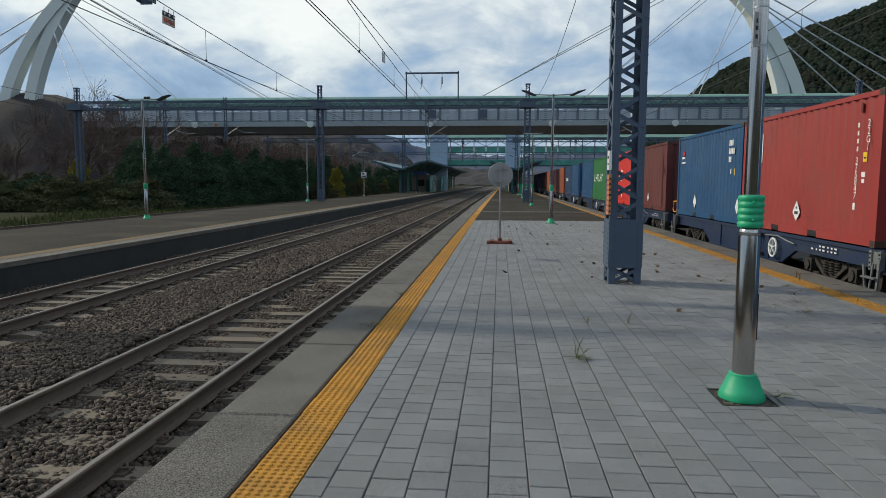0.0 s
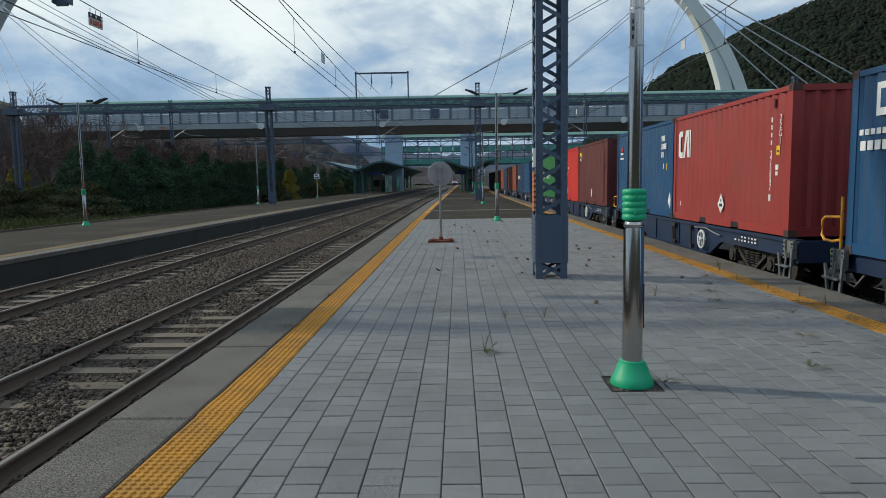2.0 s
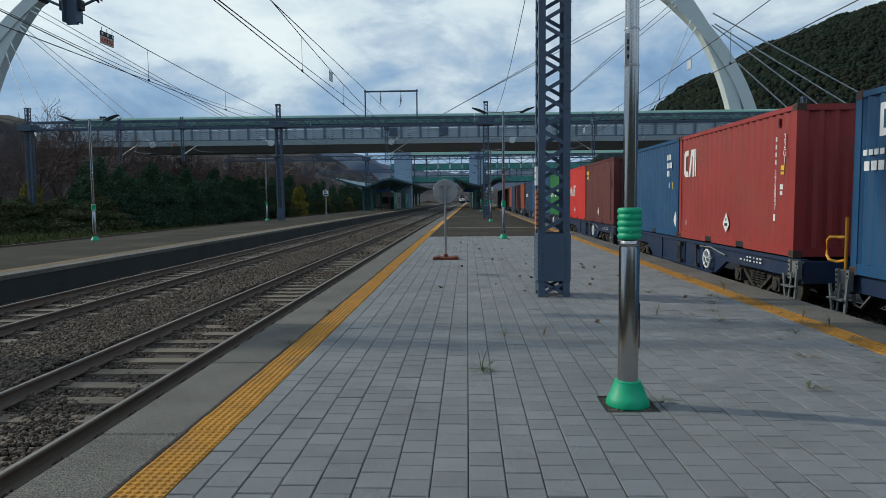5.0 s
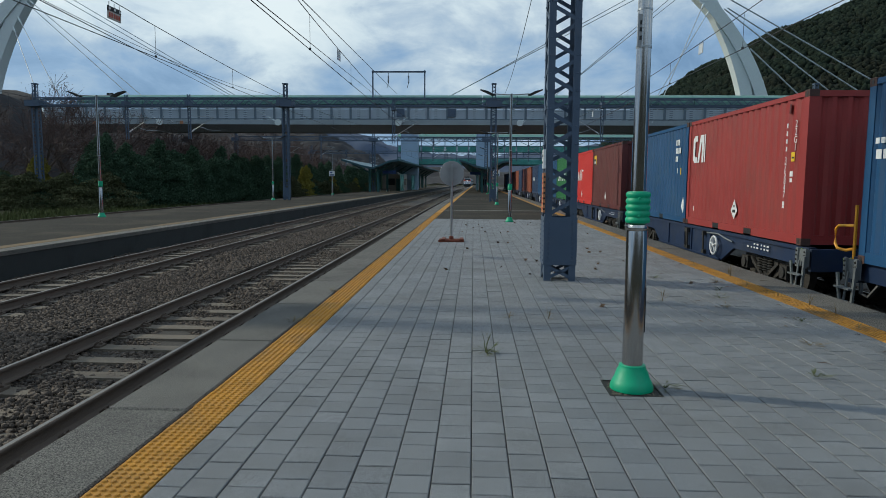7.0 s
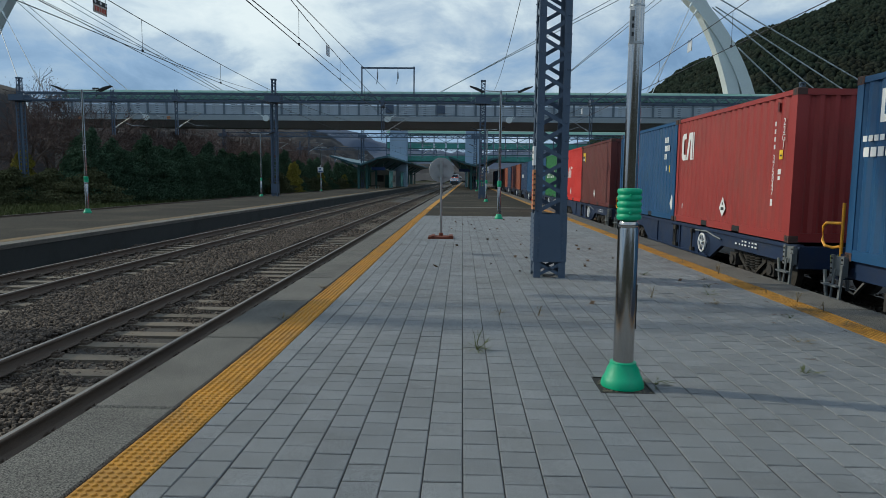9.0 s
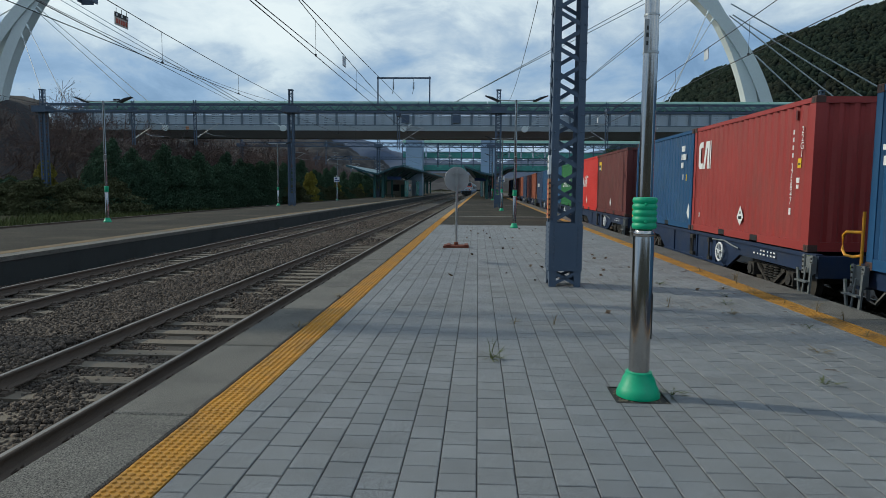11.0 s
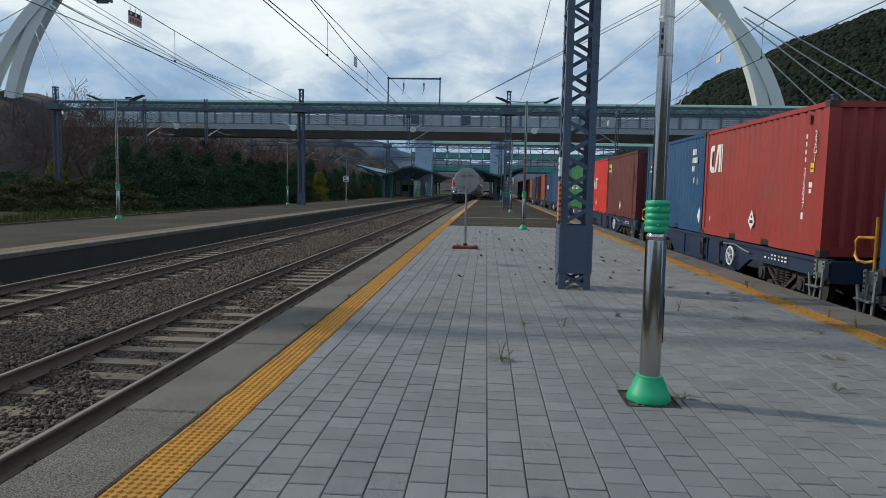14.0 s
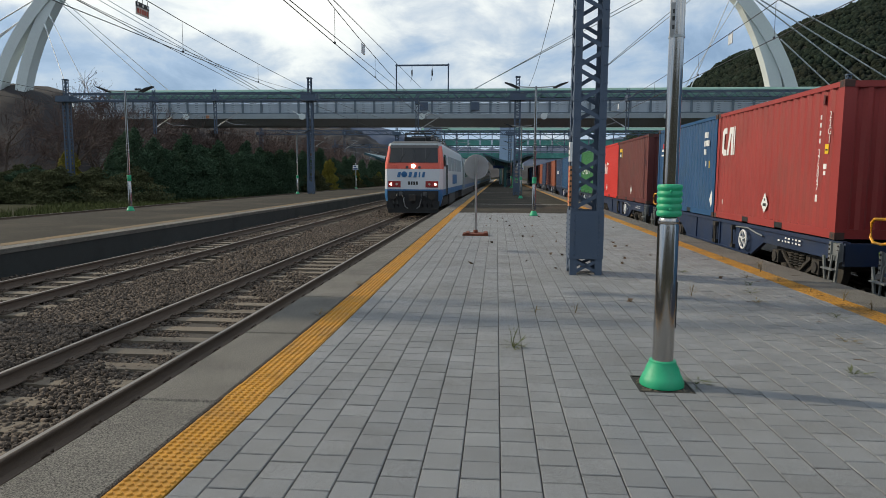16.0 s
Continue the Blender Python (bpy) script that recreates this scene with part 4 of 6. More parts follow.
def build_wagon():
    t = thing("container_wagon", "dark blue flat wagon carrying two containers", "wagon", "wagons of the freight train")
    L = 12.5
    # side sills: shallow over the bogies, deep between them
    zt = 0.55
    outline = [(-0.2, zt), (L - 0.2, zt), (L - 0.2, 0.22), (9.3, 0.22), (8.6, -0.12), (3.75, -0.12), (3.05, 0.22), (-0.2, 0.22)]
    for x in (5.63, 7.85):
        sill = part("side_sill", Shape().prism(outline, x, x + 0.08, "x"), M["wagon"], t, "deep blue side sill of a bellied shape")
        o = x - 0.03 if x < 6 else x + 0.08
        s = Shape()
        for y in (4.4, 5.75, 6.3, 7.7):
            s.box(o, o + 0.03, y - 0.03, y + 0.03, -0.1, zt - 0.08)
        s.box(o - 0.01, o + 0.04, -0.2, L - 0.2, zt - 0.07, zt + 0.0)
        s.prism([(3.75, -0.12), (8.6, -0.12), (8.6, -0.08), (3.75, -0.08)], o - 0.02, o + 0.03, "x")
        part("sill_ribs", s, M["wagon"], sill)
    part("deck", Shape().box(5.71, 7.85, -0.2, L - 0.2, 0.36, 0.5), M["wagon"], t)
    part("centre_sill", Shape().box(6.6, 6.95, -0.55, L + 0.15, 0.02, 0.36), M["wagon"], t)
    for y in (-0.28, L - 0.2):
        part("headstock", Shape().box(5.6, 7.95, y, y + 0.08, 0.16, 0.53), M["wagon"], t)
    for y in (-0.6, L - 0.18):
        part("coupler", Shape().box(6.66, 6.89, y, y + 0.62, 0.06, 0.3), M["bogie"], t)
    # bogies
    for yc in (1.78, 10.4):
        for x in (5.84, 7.6):
            s = Shape()
            s.prism([(yc - 1.0, 0.18), (yc - 0.62, 0.2), (yc - 0.38, 0.16), (yc + 0.38, 0.16), (yc + 0.62, 0.2), (yc + 1.0, 0.18), (yc + 1.0, 0.02), (yc + 0.66, -0.02), (yc + 0.34, -0.2), (yc - 0.34, -0.2), (yc - 0.66, -0.02), (yc - 1.0, 0.02)], x - 0.04, x + 0.05, "x")
            fr = part("bogie_frame", s, M["bogie"], t, "grimy cast bogie side frame")
            for k in (-0.85, 0.85):
                part("axle_box", Shape().box(x - 0.13, x + 0.06, yc + k - 0.14, yc + k + 0.14, -0.13, 0.12).tube((x - 0.16, yc + k, -0.01), (x - 0.12, yc + k, -0.01), 0.1, n=14), M["bogie"], fr)
            for k in (-0.22, 0.0, 0.22):
                sp = Shape()
                for j in range(5):
                    sp.lathe([(0.05, 0), (0.075, 0.015), (0.075, 0.025), (0.05, 0.04)], 10, (x - 0.06, yc + k, -0.1 + j * 0.05))
                part("spring", sp, M["bogie"], fr)
            part("brake_bar", Shape().beam((x - 0.09, yc - 0.6, 0.12), (x - 0.09, yc - 0.1, -0.2), 0.04, 0.06).beam((x - 0.09, yc + 0.6, 0.12), (x - 0.09, yc + 0.1, -0.2), 0.04, 0.06).beam((x - 0.09, yc - 0.15, -0.19), (x - 0.09, yc + 0.15, -0.19), 0.04, 0.06), M["bogie"], fr)
        for k in (-0.85, 0.85):
            s = Shape()
            for x in (6.05, 7.49):
                o = 0.03 if x > 6.7 else -0.03
                s.tube((x - 0.06, yc + k, -0.01), (x + 0.06, yc + k, -0.01), 0.43, n=28)
                s.tube((x + o - 0.02, yc + k, -0.01), (x + o + 0.02, yc + k, -0.01), 0.36, n=28)
            s.tube((6.05, yc + k, -0.01), (7.49, yc + k, -0.01), 0.08, n=10)
            part("wheelset", s, M["bogie"], t)
        part("bolster", Shape().box(5.85, 7.7, yc - 0.18, yc + 0.18, 0.05, 0.3), M["bogie"], t)
    # hand wheel
    s = Shape()
    for k in range(24):
        a, b = 2 * math.pi * k / 24, 2 * math.pi * (k + 1) / 24
        s.tube((5.53, 3.95 + 0.2 * math.cos(a), 0.2 + 0.2 * math.sin(a)), (5.53, 3.95 + 0.2 * math.cos(b), 0.2 + 0.2 * math.sin(b)), 0.024, n=6)
    for k in range(5):
        a = 2 * math.pi * k / 5 + 0.3
        s.beam((5.53, 3.95, 0.2), (5.53, 3.95 + 0.2 * math.cos(a), 0.2 + 0.2 * math.sin(a)), 0.02, 0.04, up=(1, 0, 0))
    s.tube((5.5, 3.95, 0.2), (5.65, 3.95, 0.2), 0.04, n=10)
    part("hand_wheel", s, M["white"], t, "white-painted brake hand wheel")
    for y in (4.75, 5.95, 6.05):
        s = Shape().tube((5.57, y, 0.42), (5.57, y, -0.02), 0.022, n=6).box(5.54, 5.62, y - 0.05, y + 0.05, 0.36, 0.46).box(5.55, 5.62, y - 0.07, y + 0.07, -0.06, 0.02)
        part("lever", s, M["bogie"], t)
    part("air_pipe", Shape().path([(5.58, 3.0, 0.36), (5.56, 3.3, 0.4), (5.57, 3.8, 0.47), (5.6, 4.6, 0.44)], 0.018), M["ladder"], t)
    s = Shape()
    for r in range(2):
        for k in range(5 + 2 * r):
            s.box(5.597, 5.6005, 1.3 + k * 0.15, 1.385 + k * 0.15 - 0.02 * (k % 3), 0.4 - 0.07 * r, 0.432 - 0.07 * r)
    tagged(part("stencil_writing", s, M["white"], t, "white stencil marks that cannot be read"), kind="stuff")
    part("lift_mark", Shape().tube((5.595, 0.15, 0.4), (5.5985, 0.15, 0.4), 0.05, n=16), M["white"], t)
    # end ladders, step and rail
    for y, yw in ((-0.12, 1), (L - 0.32, -1)):
        s = Shape()
        s.beam((5.47, y - 0.2, 0.42), (5.47, y - 0.13, -0.36), 0.03, 0.05)
        s.beam((5.47, y + 0.26, 0.3), (5.47, y + 0.12, -0.36), 0.03, 0.05)
        s.beam((5.47, y - 0.02, 0.34), (5.47, y + 0.06, -0.1), 0.02, 0.035)
        for z, a, b in ((0.1, 0.175, 0.22), (-0.1, 0.155, 0.175), (-0.33, 0.15, 0.15)):
            s.box(5.4, 5.5, y - a, y + b, z - 0.012, z + 0.012)
        part("step_ladder", s, M["ladder"], t, "grey steel step ladder at the wagon end")
        plate = part("corner_plate", Shape().box(5.51, 5.55, y - 0.2, y + 0.14, 0.24, 0.52).box(5.48, 5.51, y - 0.2, y - 0.13, 0.22, 0.54).box(5.48, 5.51, y + 0.07, y + 0.14, 0.22, 0.54).box(5.55, 5.6, y - 0.1, y + 0.1, 0.3, 0.5), M["ladder"], t, "grey bolted bracket plate")
        bolts = Shape()
        for dy in (-0.165, 0.105):
            for dz in (0.27, 0.34, 0.42, 0.49):
                bolts.tube((5.48, y + dy, dz), (5.462, y + dy, dz), 0.018, 0.014, 6)
        tagged(part("bolt_heads", bolts, M["bogie"], plate), kind="stuff")
        part("shunter_plate", Shape().prism([(y + 0.12, 0.52), (y + 0.34, 0.5), (y + 0.3, 0.3), (y + 0.15, 0.28)], 5.58, 5.61, "x"), M["lime"], t, "lime-yellow painted plate")
    s = Shape()
    s.path([(5.6, L - 0.22, 0.3), (5.6, L - 0.22, 1.3)], 0.022, 8)
    s.path([(5.6, L - 0.2, 0.66), (5.6, L + 0.0, 0.62), (5.6, L + 0.22, 0.63), (5.6, L + 0.3, 0.7), (5.6, L + 0.3, 0.92), (5.6, L + 0.22, 0.98), (5.6, L - 0.2, 1.0)], 0.022, 8)
    s.path([(5.72, L - 0.22, 0.5), (5.72, L - 0.22, 1.25)], 0.02, 8)
    part("hand_rail", s, M["handrail"], t, "yellow tubular hand rail")
    part("hose", Shape().path([(6.4, -0.3, 0.1), (6.3, -0.5, -0.15), (6.35, -0.62, -0.2), (6.45, -0.7, 0.0)], 0.03, 6), M["black"], t)
    return t


def build_freight_train():
    cols = [("c_red", "red corrugated container with white painted marks"), ("c_blue", "blue corrugated container with small white markings"),
            ("c_dark", "dark maroon corrugated container on a blue wagon"), ("c_bred", "bright red container with a white emblem"),
            ("c_green", "green container with white lettering shapes"), ("c_navy", "dark navy blue corrugated container on a wagon"), ("c_orange", "orange corrugated container with the bridge's shade in its colour")]
    made = {}
    for mat, label in cols:
        made[mat] = build_container(mat, label)
    order = ["c_red", "c_blue", "c_dark", "c_bred", "c_green", "c_blue", "c_blue", "c_navy", "c_orange", "c_dark", "c_navy", "c_orange", "c_dark", "c_navy", "c_dark", "c_blue", "c_navy", "c_dark"]
    wagon = build_wagon()
    z, first = 0.57, {}
    PERIOD = 13.75
    for i, mat in enumerate(order):
        w, k = divmod(i, 2)
        y = 10.92 + w * PERIOD + k * 6.13
        m = pose(5.545 + bend(y), y, z, 0, 0, -math.degrees(bend(y + 6) - bend(y)) / 6)
        if mat in first:
            copy_thing(first[mat], m)
        else:
            first[mat] = made[mat]
            made[mat].matrix_basis = m
    near = copy_thing(made["c_blue"], pose(5.545, 3.2, z - 0.09))
    near["label"] = "blue corrugated container with large white lettering shapes"
    for w in range(9):
        y = 10.92 + w * PERIOD
        m = pose(bend(y), y, 0, 0, 0, -math.degrees(bend(y + 6) - bend(y)) / 6)
        if w == 0:
            wagon.matrix_basis = m
        else:
            copy_thing(wagon, m)
    copy_thing(wagon, pose(0, 10.92 - PERIOD, 0))
    # paint on the red container
    t = made["c_red"]
    c = [(0, 0), (0.1, -0.08), (0.3, -0.08), (0.3, 0.06), (0.16, 0.06), (0.13, 0.1), (0.13, 0.4), (0.16, 0.44), (0.3, 0.44), (0.3, 0.58), (0.1, 0.58), (0, 0.5)]
    o = (5.72, 1.62)
    outline_decal(t, "emblem", [(o[0] - a, o[1] + b) for a, b in c], "white")
    outline_decal(t, "emblem", [(o[0] - a, o[1] + b) for a, b in ((0.33, -0.08), (0.5, 0.58), (0.74, 0.58), (0.74, -0.08), (0.62, -0.08), (0.62, 0.42), (0.58, 0.42), (0.45, -0.08))], "white")
    outline_decal(t, "emblem", [(o[0] - a, o[1] + b) for a, b in ((0.79, -0.08), (0.79, 0.58), (0.85, 0.58), (0.85, -0.08))], "white")
    turn = lambda y, zz: pose(0.0145, y, zz, 90, 0, -90)
    for k, ch in enumerate("22G1"):
        lettering("size_mark", ch, 0.17, t, turn(0.42, 2.06 - k * 0.135), M["white"])
    for k in range(4):
        decal(t, "code_bar", 0.715, 0.76, 2.01 - k * 0.135, 2.09 - k * 0.135, "white")
    for k, ch in enumerate("375847"):
        lettering("serial_mark", ch, 0.17, t, turn(0.74, 1.44 - k * 0.12), M["white"])
    decal(t, "code_bar", 0.71, 0.78, 0.6, 0.72, "white")
    decal(t, "yellow_label", 0.42, 0.54, 1.42, 1.58, "yellowlabel")
    decal(t, "label_text", 0.44, 0.52, 1.47, 1.5, "black", 0.0115)
    decal(t, "code_bar", 0.45, 0.56, 1.16, 1.25, "white")
    decal(t, "code_bar", 0.47, 0.55, 1.06, 1.13, "white")
    diamond = [(2.95, 0.28), (3.12, 0.46), (2.95, 0.7), (2.78, 0.46)]
    outline_decal(t, "label_diamond", diamond, "white")
    decal(t, "label_text", 2.87, 3.03, 0.42, 0.48, "black", 0.0115)
    decal(t, "label_text", 2.92, 2.98, 0.53, 0.58, "black", 0.0115)
    decal(t, "code_bar", 5.5, 5.54, 0.35, 0.47, "white")
    decal(t, "code_bar", 0.64, 0.7, 2.26, 2.42, "c_dark")
    # blue
    t = made["c_blue"]
    for k, (a, w2) in enumerate(((2.2, 0.34), (1.98, 0.42), (1.76, 0.2))):
        for j in range(int(w2 / 0.1)):
            decal(t, "code_bar", 0.95 - j * 0.11, 1.03 - j * 0.11, a - 0.15, a, "white")
    decal(t, "code_bar", 0.8, 0.86, 1.3, 1.44, "white")
    decal(t, "yellow_label", 0.52, 0.58, 1.26, 1.44, "yellowlabel")
    outline_decal(t, "label_diamond", [(4.0, 0.28), (4.17, 0.46), (4.0, 0.7), (3.83, 0.46)], "white")
    outline_decal(t, "label_diamond", [(0.25, 0.25), (0.4, 0.43), (0.25, 0.67), (0.1, 0.43)], "white")
    decal(t, "emblem", 5.3, 5.5, 1.95, 2.1, "c_bred")
    decal(t, "emblem", 5.25, 5.6, 1.85, 1.92, "white")
    decal(t, "emblem", 5.2, 5.65, 1.7, 1.75, "white")
    # maroon
    t = made["c_dark"]
    decal(t, "emblem", 5.2, 5.75, 1.85, 2.25, "yellowlabel")
    decal(t, "emblem", 5.3, 5.75, 1.85, 2.1, "black", 0.0115)
    decal(t, "emblem", 5.4, 5.7, 1.9, 2.0, "white", 0.0105)
    outline_decal(t, "label_diamond", [(3.0, 0.3), (3.14, 0.46), (3.0, 0.66), (2.86, 0.46)], "white")
    # bright red
    t = made["c_bred"]
    for k in range(4):
        y = 4.9 - k * 0.5
        outline_decal(t, "emblem", [(y, 1.15), (y - 0.12, 1.15), (y - 0.35, 1.55 + 0.06 * k), (y - 0.2, 1.55 + 0.06 * k)], "white")
        outline_decal(t, "emblem", [(y - 0.25, 1.15), (y - 0.37, 1.15), (y - 0.4, 1.5), (y - 0.3, 1.5)], "white")
    decal(t, "emblem", 2.7, 3.2, 1.6, 1.68, "white")
    outline_decal(t, "label_diamond", [(3.0, 0.3), (3.14, 0.46), (3.0, 0.66), (2.86, 0.46)], "white")
    # green
    t = made["c_green"]
    for k in range(6):
        y = 5.3 - k * 0.62
        decal(t, "emblem", y - 0.1, y, 1.15, 1.6, "white")
        decal(t, "emblem", y - 0.42, y - 0.1, 1.15 + 0.17 * (k % 3), 1.25 + 0.17 * (k % 3), "white")
    t = made["c_navy"]
    for k in range(4):
        decal(t, "emblem", 3.2 + k * 0.5, 3.55 + k * 0.5, 1.2, 1.5, "white")
    t = near
    for k in range(6):
        decal(t, "writing_bar", 5.76 - k * 0.125, 5.85 - k * 0.125, 1.68, 1.76, "white")
        decal(t, "writing_bar", 5.7 - k * 0.16, 5.82 - k * 0.16, 1.47, 1.6, "white")
    decal(t, "emblem", 5.1, 5.5, 1.92, 2.36, "white")
    decal(t, "emblem", 5.18, 5.42, 2.02, 2.27, "c_blue", 0.0115)


# ---------------------------------------------------------------- footbridge and arch
def build_footbridge():
    Y0, Y1, X0, X1 = 75.0, 79.0, -50.0, 48.0
    t = thing("footbridge", "covered footbridge with grey slatted sides and a green curved roof", "footbridge")
    part("deck", Shape().prism([(Y0 + 0.1, 8.0), (Y0 + 1.0, 7.2), (Y1 - 1.0, 7.2), (Y1 - 0.1, 8.0)], X0, X1, "x"), M["soffit"], t, "grey concrete deck with sloping soffit")
    for y in (Y0, Y1 - 0.12):
        part("fascia", Shape().box(X0, X1, y, y + 0.12, 8.0, 8.55), M["fascia"], t, "pale grey edge beam")
    pitch = 2.2
    n = int((X1 - X0) / pitch)
    post = Shape().box(-0.13, 0.13, -0.06, -0.03, 0, 1.5).box(-0.03, 0.03, -0.03, 0.08, 0, 1.5).mesh("post", M["bridgepost"])
    inner = Shape().box(-0.16, 0.16, -0.06, 0.08, 0, 1.5).mesh("inner_post", M["mast"])
    half = pitch / 2
    up = Shape().beam((0, 0, 0), (half, 0, 0.86), 0.04, 0.09).mesh("brace", M["bridgepost"])
    down = Shape().beam((0, 0, 0.86), (half, 0, 0.0), 0.04, 0.09).mesh("brace", M["bridgepost"])
    for y in (Y0 + 0.06, Y1 - 0.14):
        for z, h in ((8.62, 0.05), (10.05, 0.07), (10.95, 0.06)):
            part("rail", Shape().box(X0, X1, y - 0.05, y + 0.05, z - h, z + h), M["bridgepost"], t)
        for i in range(n + 1):
            x = -49.2 + pitch * i
            if x > X1 - 0.2:
                continue
            part("post", post, None, t, at=(x, y, 8.55))
            if x + pitch < X1:
                part("brace", up, None, t, at=(x, y, 10.07))
                part("brace", down, None, t, at=(x + half, y, 10.07))
                part("inner_post", inner, None, t, at=(x + 0.85, y + 0.45, 8.55))
    slat = Shape().box(X0, X1, -0.02, 0.02, 0, 0.17).mesh("slat", M["slat"])
    for y in (Y0 + 0.16, Y1 - 0.26):
        for z in np.arange(8.72, 9.98, 0.215):
            part("slat", slat, None, t, at=(0, y, z))
    outline = []
    for r in (1.0, 0.965):
        arc = [(77 + 1.75 * r * math.cos(a), 10.35 + 1.2 * r * math.sin(a)) for a in np.linspace(0, math.pi, 13)]
        outline += arc if r == 1.0 else arc[::-1]
    seg = (X1 - X0) / 25
    roof = Shape().prism(outline, 0.03, seg - 0.03, "x").mesh("roof_sheet", M["roofgreen"])
    for i in range(1, 25):
        part("roof_sheet", roof, None, t, at=(X0 + seg * i, 0, 0))
    for x in (-4.3, 1.5):
        part("notice_board", Shape().box(x - 0.45 - 4, x + 0.45 - 4, Y0 - 0.05, Y0 - 0.005, 8.9, 9.8), M["mast"], t)
    for x in (-47.0, 33.0):
        part("pier", Shape().box(x - 0.7, x + 0.7, 76, 78, -0.95, 7.2), M["soffit"], t)
    for x, z in ((-43.9, 7.95), (-33.6, 8.05)):
        part("marker_plate", Shape().chamfer(x - 0.18, x + 0.18, Y0 - 0.1, Y0 - 0.004, z, z + 0.34, 0.03), M["warn"], t, "small orange box")
    part("floodlight", Shape().box(-42.2, -41.9, 74.8, 75.0, 11.2, 11.5).box(-41.8, -41.5, 74.8, 75.0, 11.2, 11.5).tube((-41.85, 75, 10.5), (-41.85, 75, 11.2), 0.05), M["black"], t)


AXIS_OUT, AXIS_IN = -15.75, -14.9


def rib_half(outer, z):
    """Half the span of the arch at height z, at the outer rib's outside or the inner rib's inside."""
    h = max(z - 5.0, 0.0)
    return math.sqrt(max(0.0, 2830 - 2.226 * h * h)) if outer else math.sqrt(max(0.0, 2325 - 1.536 * h * h))


def build_arch():
    t = thing("arch_pylon", "tall white twin-rib steel arch that carries the footbridge", "arch")
    for outer in (True, False):
        apex = 5 + math.sqrt(2830 / 2.226) if outer else 5 + math.sqrt(2325 / 1.536)
        face, axis = (1.45, AXIS_OUT) if outer else (1.45, AXIS_IN)
        ts = np.linspace(0, math.pi, 73)
        v, f = [], []
        pts = [(axis + math.cos(a) * (rib_half(outer, 0)), 5 + (apex - 5) * math.sin(a)) for a in ts]
        pts = [(pts[0][0], -0.95)] + pts + [(pts[-1][0], -0.95)]
        y0 = 84.2 if outer else 84.4
        for k, (x, z) in enumerate(pts):
            p, q = pts[max(k - 1, 0)], pts[min(k + 1, len(pts) - 1)]
            d = Vector((q[0] - p[0], 0, q[1] - p[1])).normalized()
            n = Vector((-d.z, 0, d.x))
            c = Vector((x, 0, z))
            a, b = (c, c + n * face) if outer else (c - n * (face + 0.6), c - n * 0.6)
            v += [a + Vector((0, y0, 0)), b + Vector((0, y0, 0)), b + Vector((0, y0 + 1.5, 0)), a + Vector((0, y0 + 1.5, 0))]
        for i in range(len(pts) - 1):
            f += [(4 * i + j, 4 * i + (j + 1) % 4, 4 * i + 4 + (j + 1) % 4, 4 * i + 4 + j) for j in range(4)]
        f += [(3, 2, 1, 0), tuple(range(len(v) - 4, len(v)))]
        part("arch_rib", Shape().add(v, f), M["arch"], t)
    # stays to the deck
    stays = ((-1, -36.2, 24.2), (-1, -34.6, 24.6), (-1, -22.4, 26.4), (-1, -22.0, 26.9), (-1, -46.5, 22.4), (-1, -49.5, 21.2),
             (1, 5.2, 25.8), (1, 5.5, 26.3), (1, -8.5, 27.2), (1, -8.1, 27.7), (1, 18.6, 22.9), (1, 19.8, 23.9))
    for k, (side, x, z) in enumerate(stays):
        a, b = Vector((AXIS_IN + side * (rib_half(False, z) + 0.9), 84.5, z)), Vector((x, 74.9, 8.25))
        part("stay_cable", Shape().tube(a, b, 0.05, n=6), M["cable"], t)
        d = (b - a).normalized()
        if k % 2 == 0 or x < -40:
            part("cable_anchor", Shape().tube(b - d * 4.2, b, 0.085, n=8).tube(b + d * 0.05 + Vector((0, -0.12, 0)), b + d * 0.05 + Vector((0, 0.1, 0)), 0.36, n=14), M["arch"], t)
        part("cable_socket", Shape().tube(a, a + d * 1.3, 0.11, n=8), M["arch"], t)
    for x0, z0, x1, y1 in ((30.6, 23.0, 66.1, 89.7), (31.0, 23.1, 74.2, 89.7), (30.75, 24.4, 81.2, 89.9), (34.0, 18.2, 59.7, 91.9), (-59.4, 25.0, -127.9, 99.1), (-62.8, 21.7, -114.8, 101.3), (-62.5, 21.9, -120.0, 101.3)):
        part("back_stay", Shape().tube((x0, 84.6, z0), (x1, y1, -0.95), 0.085, n=6), M["cable"], t)


